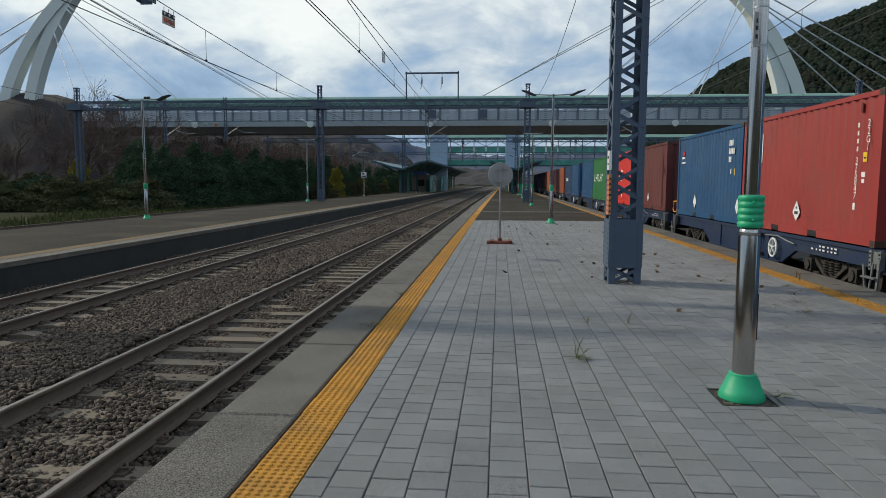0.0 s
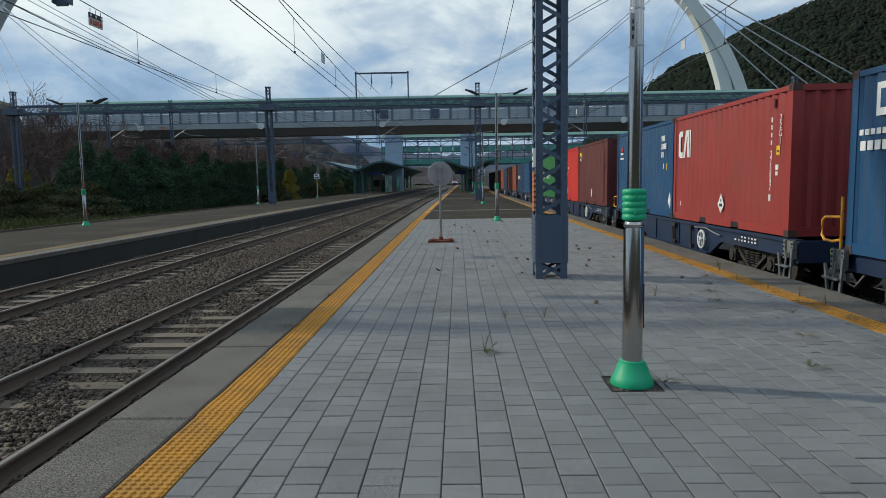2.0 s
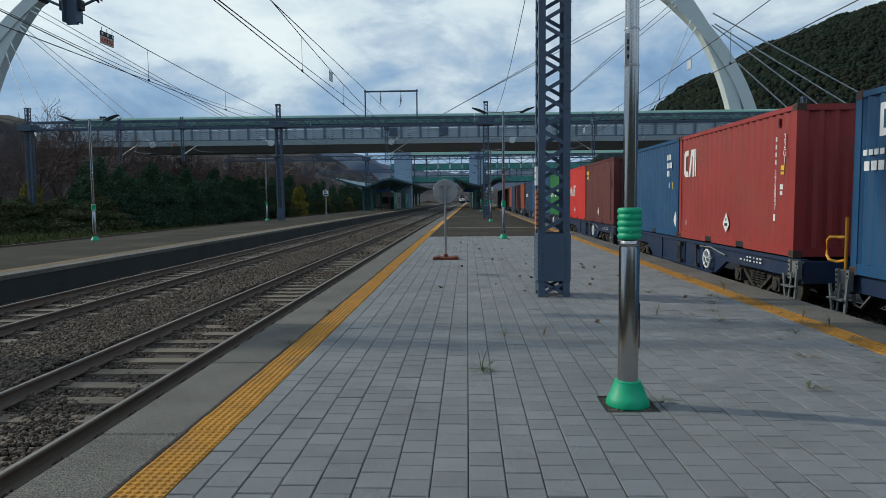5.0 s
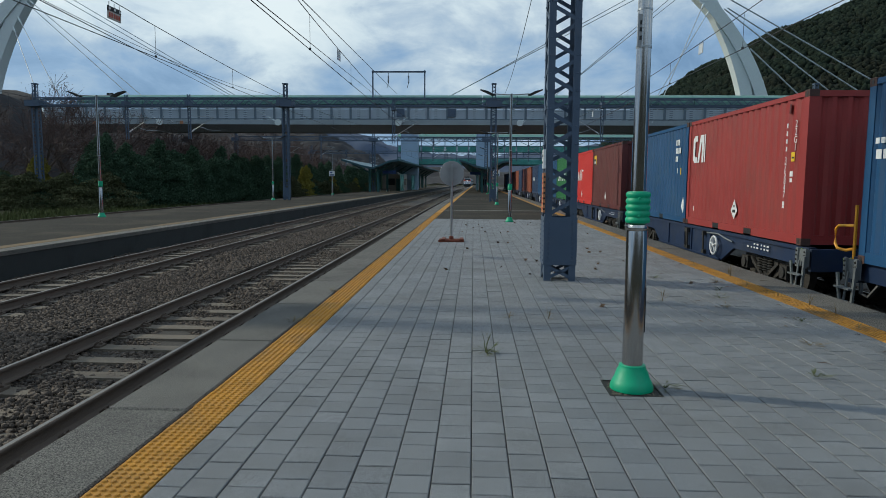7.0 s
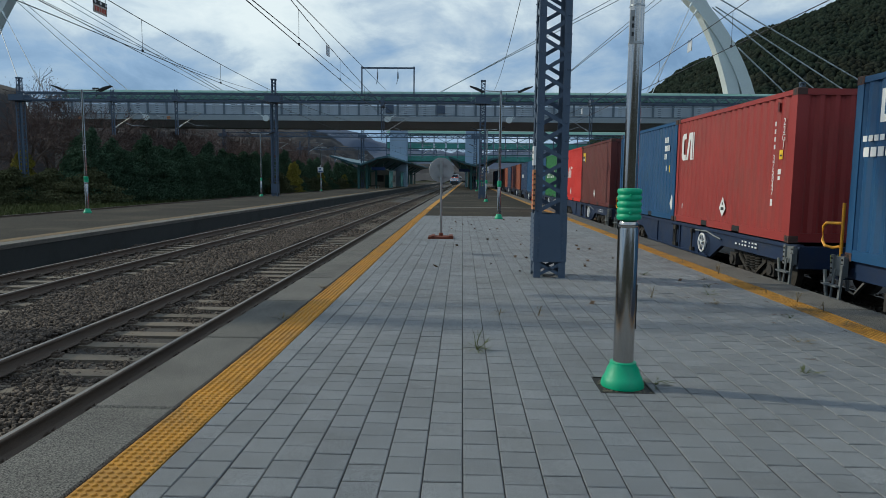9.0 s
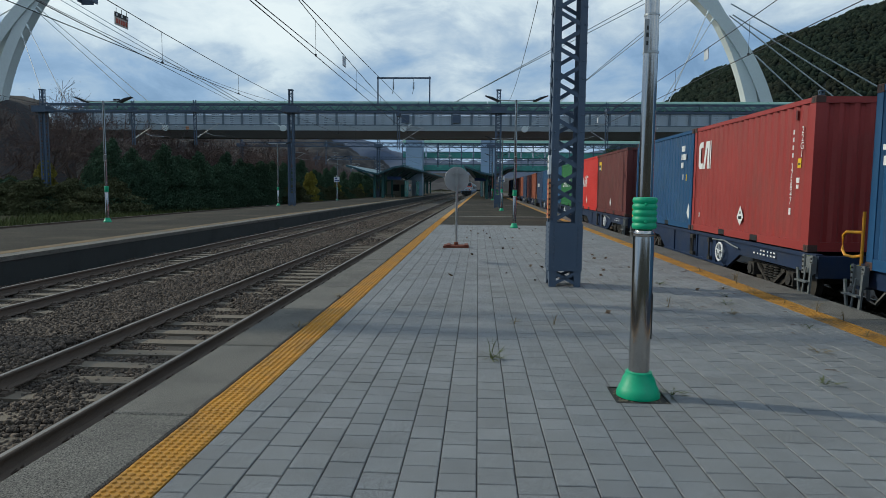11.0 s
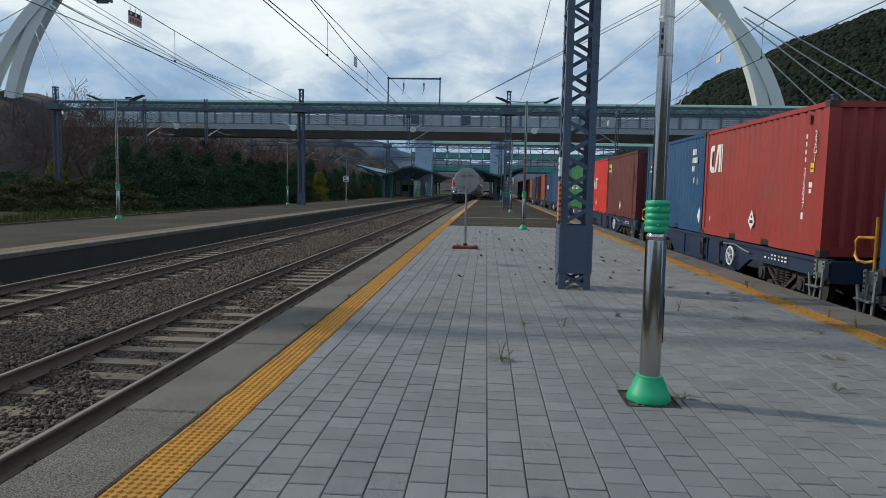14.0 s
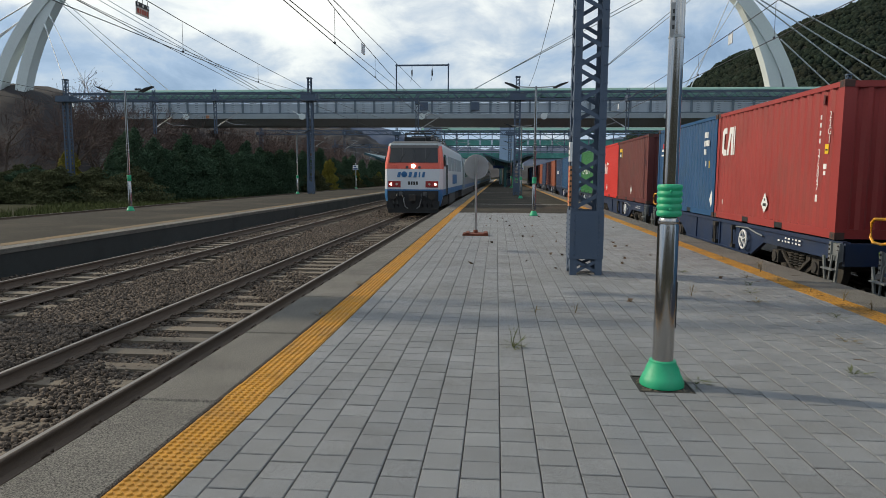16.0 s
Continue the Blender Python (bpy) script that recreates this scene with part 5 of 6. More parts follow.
def build_station():
    """Canopies, lift towers and the green bridge down the line."""
    def canopy(cx, left, right, label):
        t = thing("platform_canopy", label, "canopy", "platform canopies")
        prof = [(left, 4.85), (left * 0.7, 4.45), (left * 0.35, 3.95), (0, 3.65), (right * 0.3, 4.1), (right * 0.6, 4.6), (right, 4.85)]
        outline = prof + [(x, z - 0.28) for x, z in reversed(prof)]
        y = 95.0
        while y < 195:
            part("roof_bay", Shape().prism(outline, 0.02, 9.98), M["canopy"], t, at=pose(cx + bend(y), y, 0, 0, 0, -0.37))
            for dx in (-0.6, 0.6):
                part("column", Shape().box(dx - 0.16, dx + 0.16, -0.16, 0.16, 0, 3.7), M["frame_teal"], t, at=(cx + bend(y), y + 1.5, 0))
            part("bracket", Shape().beam((0, 0, 2.6), (right * 0.7, 0, 4.4), 0.12, 0.2).beam((0, 0, 2.6), (left * 0.7, 0, 4.1), 0.12, 0.2), M["frame_teal"], t, at=(cx + bend(y), y + 1.5, 0))
            y += 10
        return t

    canopy(-15.0, -4.6, 3.9, "blue-grey butterfly canopy over the platform across the tracks")
    canopy(1.5, -3.9, 3.7, "dark butterfly canopy over the island platform")
    for x, y, w, l in ((-14.3, 112, 3.4, 8.0), (1.6, 118, 2.2, 6.0)):
        t = thing("platform_cabin", "small grey platform cabin with dark windows under the canopy", "cabin", "platform cabins", at=(x + bend(y), y, 0))
        part("wall", Shape().box(-w / 2, w / 2, 0, l, 0, 2.9), M["cabin"], t)
        part("window", Shape().box(-w * 0.3, w * 0.12, -0.03, -0.003, 1.0, 2.1), M["windscreen"], t)
        part("door", Shape().box(w * 0.2, w * 0.42, -0.03, -0.003, 0.0, 2.1), M["frame_teal"], t)
        for k in range(3):
            part("side_window", Shape().box(w / 2 + 0.003, w / 2 + 0.03, 0.8 + k * 2.2, 2.2 + k * 2.2, 1.0, 2.1), M["windscreen"], t)
    for x, y in ((-12.4, 107), (-12.2, 124), (0.2, 112)):
        t = thing("stair_screen", "teal glazed screen beside a stair under the canopy", "screen", "stair screens", at=(x + bend(y), y, 0))
        for k in range(5):
            part("pane", Shape().box(-0.03, 0.03, k * 1.2 + 0.05, k * 1.2 + 1.15, 0.15, 2.7), M["teal"], t)
        part("frame", Shape().box(-0.05, 0.05, -0.05, 6.05, 2.7, 2.85).box(-0.05, 0.05, -0.05, 6.05, 0, 0.15), M["frame_teal"], t)
    for x, y in ((-12.8, 97), (0.0, 104)):
        t = thing("hanging_sign", "blue station sign hanging from the canopy", "sign", "hanging station signs", at=(x + bend(y), y, 0))
        part("panel", Shape().chamfer(-1.0, 1.0, -0.06, 0.06, 2.75, 3.2, 0.02), M["blue_sign"], t)
        part("hanger", Shape().box(-0.8, -0.76, -0.02, 0.02, 3.2, 4.1).box(0.76, 0.8, -0.02, 0.02, 3.2, 4.1), M["pole"], t)
    for x, y in ((-15.8, 72), (1.95, 60)):
        t = thing("platform_sign", "small white and blue sign on a post", "sign", "platform post signs", at=(x + bend(y), y, 0))
        part("post", Shape().tube((0, 0, 0), (0, 0, 2.9), 0.05), M["pole"], t)
        part("panel", Shape().chamfer(-0.3, 0.3, -0.1, -0.05, 2.15, 2.7, 0.01), M["white"], t)
        part("writing", Shape().box(-0.24, 0.24, -0.106, -0.102, 2.2, 2.34).box(-0.2, 0.06, -0.106, -0.102, 2.46, 2.62), M["blue_sign"], t)
    for k in range(5):
        y = 64 + k * 9.0
        t = thing("green_post", "short green marker post beside the platform lamps", "post", "green marker posts", at=(1.9 + bend(y), y, 0))
        part("post", Shape().lathe([(0.12, 0), (0.08, 0.15), (0.06, 0.2), (0.06, 1.4), (0.0, 1.45)], 12), M["green"], t)
    for x, y in ((-14.2, 99), (-14.4, 104)):
        t = thing("platform_bench", "dark bench on the platform under the canopy", "bench", "platform benches", at=(x + bend(y), y, 0))
        part("seat", Shape().box(-0.9, 0.9, -0.25, 0.25, 0.38, 0.46), M["black"], t)
        for dx in (-0.7, 0.7):
            part("leg", Shape().box(dx - 0.04, dx + 0.04, -0.2, 0.2, 0, 0.38), M["pole"], t)
    # lift towers and second bridge
    for x0, x1 in ((-14.9, -11.6), (-0.1, 2.8)):
        t = thing("lift_tower", "pale blue panelled lift tower beside the green bridge", "lift tower", "lift towers", at=(0.6, 130, 0))
        part("shaft", Shape().box(x0, x1, 0, 3.4, 0, 11.3), M["tower"], t)
        for z in np.arange(1.5, 11, 1.5):
            part("panel_joint", Shape().box(x0 - 0.01, x1 + 0.01, -0.02, -0.004, z - 0.03, z + 0.03), M["fascia"], t)
    t = thing("glazed_bridge", "long green glazed footbridge with steel lattice and pale curved pipes", "footbridge", at=(0.6, 134, 0))
    X0, X1 = -16.0, 60.0
    part("deck", Shape().box(X0, X1, 0, 4, 5.0, 5.8), M["frame_teal"], t)
    part("lower_band", Shape().box(X0, X1, -0.1, 0.0, 5.2, 6.2), M["teal"], t)
    for z in (6.4, 7.6, 8.8, 10.2, 10.6):
        part("rail", Shape().box(X0, X1, -0.12, 0.0, z - 0.09, z + 0.09), M["frame_teal"], t)
    n = int((X1 - X0) / 2.4)
    for i in range(n + 1):
        part("post", Shape().box(X0 + 2.4 * i - 0.08, X0 + 2.4 * i + 0.08, -0.14, 0.02, 5.8, 10.6), M["mast"], t)
        if i < n:
            x = X0 + 2.4 * i
            part("pane", Shape().box(x + 0.12, x + 2.28, -0.04, -0.01, 7.7, 8.7), M["teal"], t)
            part("brace", Shape().beam((x, -0.06, 8.9 if i % 2 else 10.1), (x + 2.4, -0.06, 10.1 if i % 2 else 8.9), 0.05, 0.09), M["frame_teal"], t)
    part("roof", Shape().prism([(-0.4, 10.6), (0.6, 11.2), (2, 11.4), (3.4, 11.2), (4.4, 10.6)], X0, X1, "x"), M["roofgreen"], t)
    for x in (16.0, 40.0):
        part("pier", Shape().box(x - 0.5, x + 0.5, 1.5, 2.5, -0.95, 5.0), M["soffit"], t)


# ---------------------------------------------------------------- hills and plants
def hill(name, label, mat, ridge, y0, y1, rough, seed, nx=90, ny=26, crowns=0.0):
    """A ridge given as (x, height) points; the slope climbs from y0 to the crest at y1."""
    xs = [p[0] for p in ridge]
    hs = [p[1] for p in ridge]
    v, f = [], []
    for i in range(nx + 1):
        x = xs[0] + (xs[-1] - xs[0]) * i / nx
        h = float(np.interp(x, xs, hs))
        for j in range(ny + 1):
            u = j / ny
            y = y0 + (y1 - y0) * u
            prof = math.sin(min(u / 0.85, 1.0) * math.pi / 2) ** 1.2 if u < 0.85 else 1 - ((u - 0.85) / 0.15) ** 2 * 0.35
            p = Vector((x * 0.011, y * 0.011, seed))
            z = h * prof + rough * (noise.fractal(p * 2, 1.0, 2.0, 6) * min(1, u * 3)) + crowns * (noise.noise(Vector((x * 0.12, y * 0.12, seed))) + noise.noise(Vector((x * 0.31, y * 0.31, seed))) * 0.7)
            v.append((x, y, z - 0.95))
    for i in range(nx):
        for j in range(ny):
            a = i * (ny + 1) + j
            f.append((a, a + ny + 1, a + ny + 2, a + 1))
    return tagged(part(name, Shape().add(v, f), M[mat], smooth=True), label, "hill", kind="structure")


def hill_crowns():
    """Tree crowns that cover the near face of the wooded hill, one mesh."""
    rng = np.random.default_rng(17)
    me = bpy.data.objects["hill_wooded"].data
    co = np.empty(len(me.vertices) * 3)
    me.vertices.foreach_get("co", co)
    grid = co.reshape(201, 71, 3)
    bm = bmesh.new()
    bmesh.ops.create_icosphere(bm, subdivisions=1, radius=1.0)
    unit = np.array([v.co[:] for v in bm.verts])
    tri = np.array([[v.index for v in f.verts] for f in bm.faces])
    bm.free()
    count = 24000
    x = rng.uniform(85, 420, count)
    u = rng.uniform(0.02, 0.9, count)
    gi = (x - 70) / 630 * 200
    gj = u * 70
    i0, j0 = gi.astype(int), gj.astype(int)
    a, b = (gi - i0)[:, None], (gj - j0)[:, None]
    base = (grid[i0, j0] * (1 - a) + grid[i0 + 1, j0] * a) * (1 - b) + (grid[i0, j0 + 1] * (1 - a) + grid[i0 + 1, j0 + 1] * a) * b
    r = rng.uniform(1.0, 2.7, count)
    v = unit[None] * rng.uniform(0.62, 1.25, (count, len(unit), 1)) * r[:, None, None] * np.array((1.0, 1.0, 1.15)) + base[:, None, :] + np.array((0, 0, 0.9))
    f = tri[None] + (np.arange(count) * len(unit))[:, None, None]
    out = bpy.data.meshes.new("hill_trees")
    V, T = v.reshape(-1, 3), f.reshape(-1, 3)
    out.vertices.add(len(V))
    out.vertices.foreach_set("co", V.ravel())
    out.loops.add(T.size)
    out.loops.foreach_set("vertex_index", T.ravel().astype(np.int32))
    out.polygons.add(len(T))
    out.polygons.foreach_set("loop_start", np.arange(0, T.size, 3, dtype=np.int32))
    out.update(calc_edges=True)
    out.materials.append(M["crownleaf"])
    tagged(new("hill_trees", out), "dense dark green and russet tree crowns on the hill", "woods", kind="stuff")


def build_hills():
    hill("hill_wooded", "steep dark wooded hill beyond the freight line", "hill",
         [(70, 0), (110, 30), (135, 53), (150, 66), (160, 73), (184, 91), (200, 103), (207, 104), (230, 116), (254, 129), (278, 136), (297, 144), (325, 152), (360, 165), (410, 182), (520, 190), (700, 150)], 330, 640, 4.5, 3.3, 200, 70, 1.2)
    hill_crowns()
    hill("hill_left", "low brown hillside of bare woods behind the trees", "hillbrown",
         [(-420, 40), (-300, 36), (-220, 34), (-160, 26), (-110, 26), (-70, 22), (-45, 12), (-33, 3), (-28, 0)], 170, 330, 2.5, 1.7, 200, 70, 2.6)
    hill("hill_far", "distant mountain ridge with the blue of haze in its colour", "farhill",
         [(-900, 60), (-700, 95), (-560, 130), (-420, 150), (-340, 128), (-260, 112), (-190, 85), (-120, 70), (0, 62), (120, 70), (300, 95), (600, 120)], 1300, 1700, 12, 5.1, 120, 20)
    hill("embankment", "dark bushy embankment at the end of the footbridge", "hillbrown",
         [(-190, 19), (-120, 17), (-85, 15.5), (-66, 14.5), (-58, 12.5), (-52, 7.5), (-46, 0.5)], 66, 95, 0.8, 2.2, 90, 24, 1.1)
    # added out of view, so that the steel posts reflect something dark
    hill("hill_behind", "unseen dark hill added behind the camera for reflections", "hill",
         [(-700, 70), (-400, 95), (-200, 110), (0, 85), (160, 70), (320, 105), (600, 120)], -260, -480, 8, 6.4, 70, 20, 2.0)
    hill("hill_mid", "dark ridge in the valley", "hillbrown",
         [(-520, 75), (-400, 78), (-300, 66), (-220, 58), (-150, 36), (-90, 22), (-30, 16), (60, 12)], 620, 800, 7, 8.1, 100, 24, 2.5)


def clump(rng, count, rx, ry, rz, centre, leaf, lean=0.6):
    """Many small leaf quads filling an uneven ellipsoid; returns arrays."""
    d = rng.normal(size=(count, 3))
    d /= np.linalg.norm(d, axis=1)[:, None]
    r = rng.uniform(0.45, 1.0, count) ** 0.5
    p = d * r[:, None] * np.array((rx, ry, rz)) + np.array(centre)
    a = rng.normal(size=(count, 3))
    a /= np.linalg.norm(a, axis=1)[:, None]
    b = np.cross(a, rng.normal(size=(count, 3)))
    b /= np.linalg.norm(b, axis=1)[:, None]
    s = leaf * rng.uniform(0.6, 1.3, count)[:, None]
    q = np.stack((p - a * s, p - b * s * 0.5, p + a * s, p + b * s * 0.5), 1)
    return q.reshape(-1, 3)


def quads_mesh(name, V, mat):
    V = np.asarray(V)
    me = bpy.data.meshes.new(name)
    me.vertices.add(len(V))
    me.vertices.foreach_set("co", V.ravel())
    me.loops.add(len(V))
    me.loops.foreach_set("vertex_index", np.arange(len(V), dtype=np.int32))
    me.polygons.add(len(V) // 4)
    me.polygons.foreach_set("loop_start", np.arange(0, len(V), 4, dtype=np.int32))
    me.update(calc_edges=True)
    me.materials.append(M[mat])
    return me


def evergreen(seed, h, w, mat="conifer", label="dense dark evergreen tree in the hedge row", name="evergreen_tree"):
    rng = np.random.default_rng(seed)
    t = thing(name, label, "tree", "evergreens beside the line")
    part("trunk", Shape().path([(0, 0, 0), (0.05, 0.02, h * 0.4), (0, 0, h * 0.92)], [0.14, 0.1, 0.03], 7), M["bark"], t)
    V = []
    for k in range(34):
        u = (k + 0.5) / 34
        z = h * (0.05 + 0.92 * u)
        r = w * (0.5 + 0.5 * rng.random()) * (1 - u) ** 0.5 + 0.15
        a = rng.uniform(0, 6.28)
        V.append(clump(rng, 400, r * 0.8, r * 0.8, h * 0.1, (math.cos(a) * r * 0.55, math.sin(a) * r * 0.55, z), 0.078))
    part("crown", quads_mesh("crown", np.concatenate(V), mat), None, t)
    return t


def bare_tree(seed, h, label, leaves=0, mat="dryleaf"):
    rng = random.Random(seed)
    t = thing("bare_tree", label, "tree", "bare trees behind the line")
    trunk, limbs, twigs, tips = Shape(), Shape(), Shape(), []

    def grow(p, d, length, r, depth):
        pts, rad = [p], [r]
        n = 4
        for i in range(n):
            d = (d + Vector((rng.gauss(0, 0.13), rng.gauss(0, 0.13), rng.gauss(0.04, 0.08)))).normalized()
            p = p + d * length / n
            pts.append(p)
            rad.append(r * (1 - 0.35 * (i + 1) / n))
        (trunk if depth == 0 else limbs if depth < 3 else twigs).path(pts, [max(r, 0.015) for r in rad], 6 if depth < 2 else 3 if depth > 2 else 4)
        if depth >= 5:
            tips.append(p)
            return
        for k in range(3 if depth < 2 else 4):
            a = rng.uniform(0, 6.28)
            tilt = rng.uniform(0.35, 0.85)
            s = d.orthogonal().normalized()
            u = d.cross(s)
            nd = (d * math.cos(tilt) + (s * math.cos(a) + u * math.sin(a)) * math.sin(tilt)).normalized()
            grow(pts[-1 - (k % 3)], nd, length * rng.uniform(0.66, 0.88), rad[-1] * rng.uniform(0.58, 0.78), depth + 1)

    grow(Vector((0, 0, 0)), Vector((rng.gauss(0, 0.08), rng.gauss(0, 0.08), 1)).normalized(), h * 0.3, h * 0.022, 0)
    part("trunk", trunk, M["bark"], t)
    tagged(part("limb", limbs, M["bark"], t), kind="stuff")
    tagged(part("twig", twigs, M["twig"], t), kind="stuff")
    if leaves:
        r2 = np.random.default_rng(seed)
        V = [clump(r2, leaves, 0.55, 0.55, 0.45, tuple(p), 0.05) for p in tips]
        part("crown", quads_mesh("crown", np.concatenate(V), mat), None, t, "sparse russet autumn leaves")
    return t


def build_plants():
    rng = random.Random(11)

    def spread(sources, places, lo, hi):
        used = set()
        for x, y, k in places:
            src, m = sources[k % len(sources)], pose(x, y, -0.95, 0, 0, rng.uniform(0, 360))
            s = rng.uniform(lo, hi)
            if k % len(sources) in used:
                o = copy_thing(src, m)
            else:
                used.add(k % len(sources))
                o = src
                o.matrix_basis = m
            o.scale = (s, s, s)

    ever = [evergreen(k, h, w) for k, (h, w) in enumerate(((4.9, 2.2), (5.6, 2.3), (4.3, 2.4)))]
    places = []
    for row in range(2):
        for k in range(20):
            u = k / 19
            places.append((-31.5 + 4.5 * u - row * 1.9 + rng.uniform(-0.7, 0.7), 55 + 26 * u + rng.uniform(-0.9, 0.9), rng.randrange(3)))
    for k in range(38):
        u = k / 37
        places.append((-27.3 + 2.5 * u + rng.uniform(-0.8, 0.8), 81 + 110 * u + rng.uniform(-1, 1), rng.randrange(3)))
    spread(ever, places, 0.8, 1.15)
    shrubs = [evergreen(40 + k, h, w, m, lab, "shrub") for k, (h, w, m, lab) in enumerate(((2.6, 1.9, "shrub", "olive green shrub beside the track"), (2.0, 2.1, "shrub", "low olive shrub beside the track"), (3.9, 1.2, "yellowleaf", "yellowing young tree beside the track"), (2.4, 2.2, "conifer", "dark green bush beside the track")))]
    places = [(-47.0 + 0.5 * k + rng.uniform(-0.8, 0.8), 58 + rng.uniform(-1.5, 3.5), (0, 1, 3, 0, 1, 3, 0)[k % 7]) for k in range(30)]
    places += [(-49.0 + 0.62 * k + rng.uniform(-0.6, 0.6), 53.5 + rng.uniform(-1.5, 1.5), (0, 3, 1, 0, 1)[k % 5]) for k in range(30)]
    places += [(-72.0 + 1.15 * k + rng.uniform(-0.6, 0.6), 60 + rng.uniform(-2, 4), (3, 0, 1, 3)[k % 4]) for k in range(24)]
    places += [(-36.2, 62, 2), (-38.5, 63.5, 2), (-33.8, 66, 2), (-42, 62, 2)]
    places += [(-24.9 + 0.05 * k + rng.uniform(-0.5, 0.5), 88 + 3.4 * k, (0, 1, 2, 3, 0, 1)[k % 6]) for k in range(22)]
    spread(shrubs, places, 0.8, 1.25)
    bare = [bare_tree(3, 11.5, "bare cherry tree with a few russet leaves", 2), bare_tree(8, 11.0, "bare spreading tree with thin red-brown twigs", 1), bare_tree(15, 11.0, "bare brown tree with russet leaves", 3)]
    places = [(-43.5, 63, 1), (-40.5, 66, 0), (-46.5, 66, 2), (-37.5, 68, 1), (-48.5, 61, 0), (-44, 70, 1)]
    for k in range(70):
        u = (k + rng.random()) / 70
        y = 74 + 100 * u
        places.append((-34.5 + 4 * u - rng.uniform(0, 1) * (8 + 14 * u), y + rng.uniform(-2, 2), rng.randrange(3)))
    for k in range(14):
        places.append((-72.0 + 1.7 * k + rng.uniform(-0.8, 0.8), 64 + rng.uniform(-3.5, 3), rng.randrange(3)))
    spread(bare, places[6:], 0.75, 1.05)
    for x, y, k in places[:6]:
        o = copy_thing(bare[k], pose(x, y, -0.95, 0, 0, rng.uniform(0, 360)))
        s = rng.uniform(1.05, 1.2)
        o.scale = (s, s, s)
    blades = Shape()
    for k in range(5200):
        y = 8 + 60 * rng.random()
        x = -22.2 - 9.0 * rng.random() ** 1.3 - max(0.0, (y - 40) * 0.5 * rng.random())
        for j in range(3):
            a, h, w = rng.uniform(0, 6.28), rng.uniform(0.18, 0.5), 0.035
            c, d = math.cos(a), math.sin(a)
            px, py = x + rng.uniform(-0.15, 0.15), y + rng.uniform(-0.15, 0.15)
            blades.add([(px - c * w, py - d * w, -0.96), (px + c * w, py + d * w, -0.96), (px + d * h * 0.5, py - c * h * 0.5, -0.95 + h)], [(0, 1, 2)])
    tagged(part("grass", blades, M["grass"]), "rough olive grass beside the back track", "grass", kind="stuff")


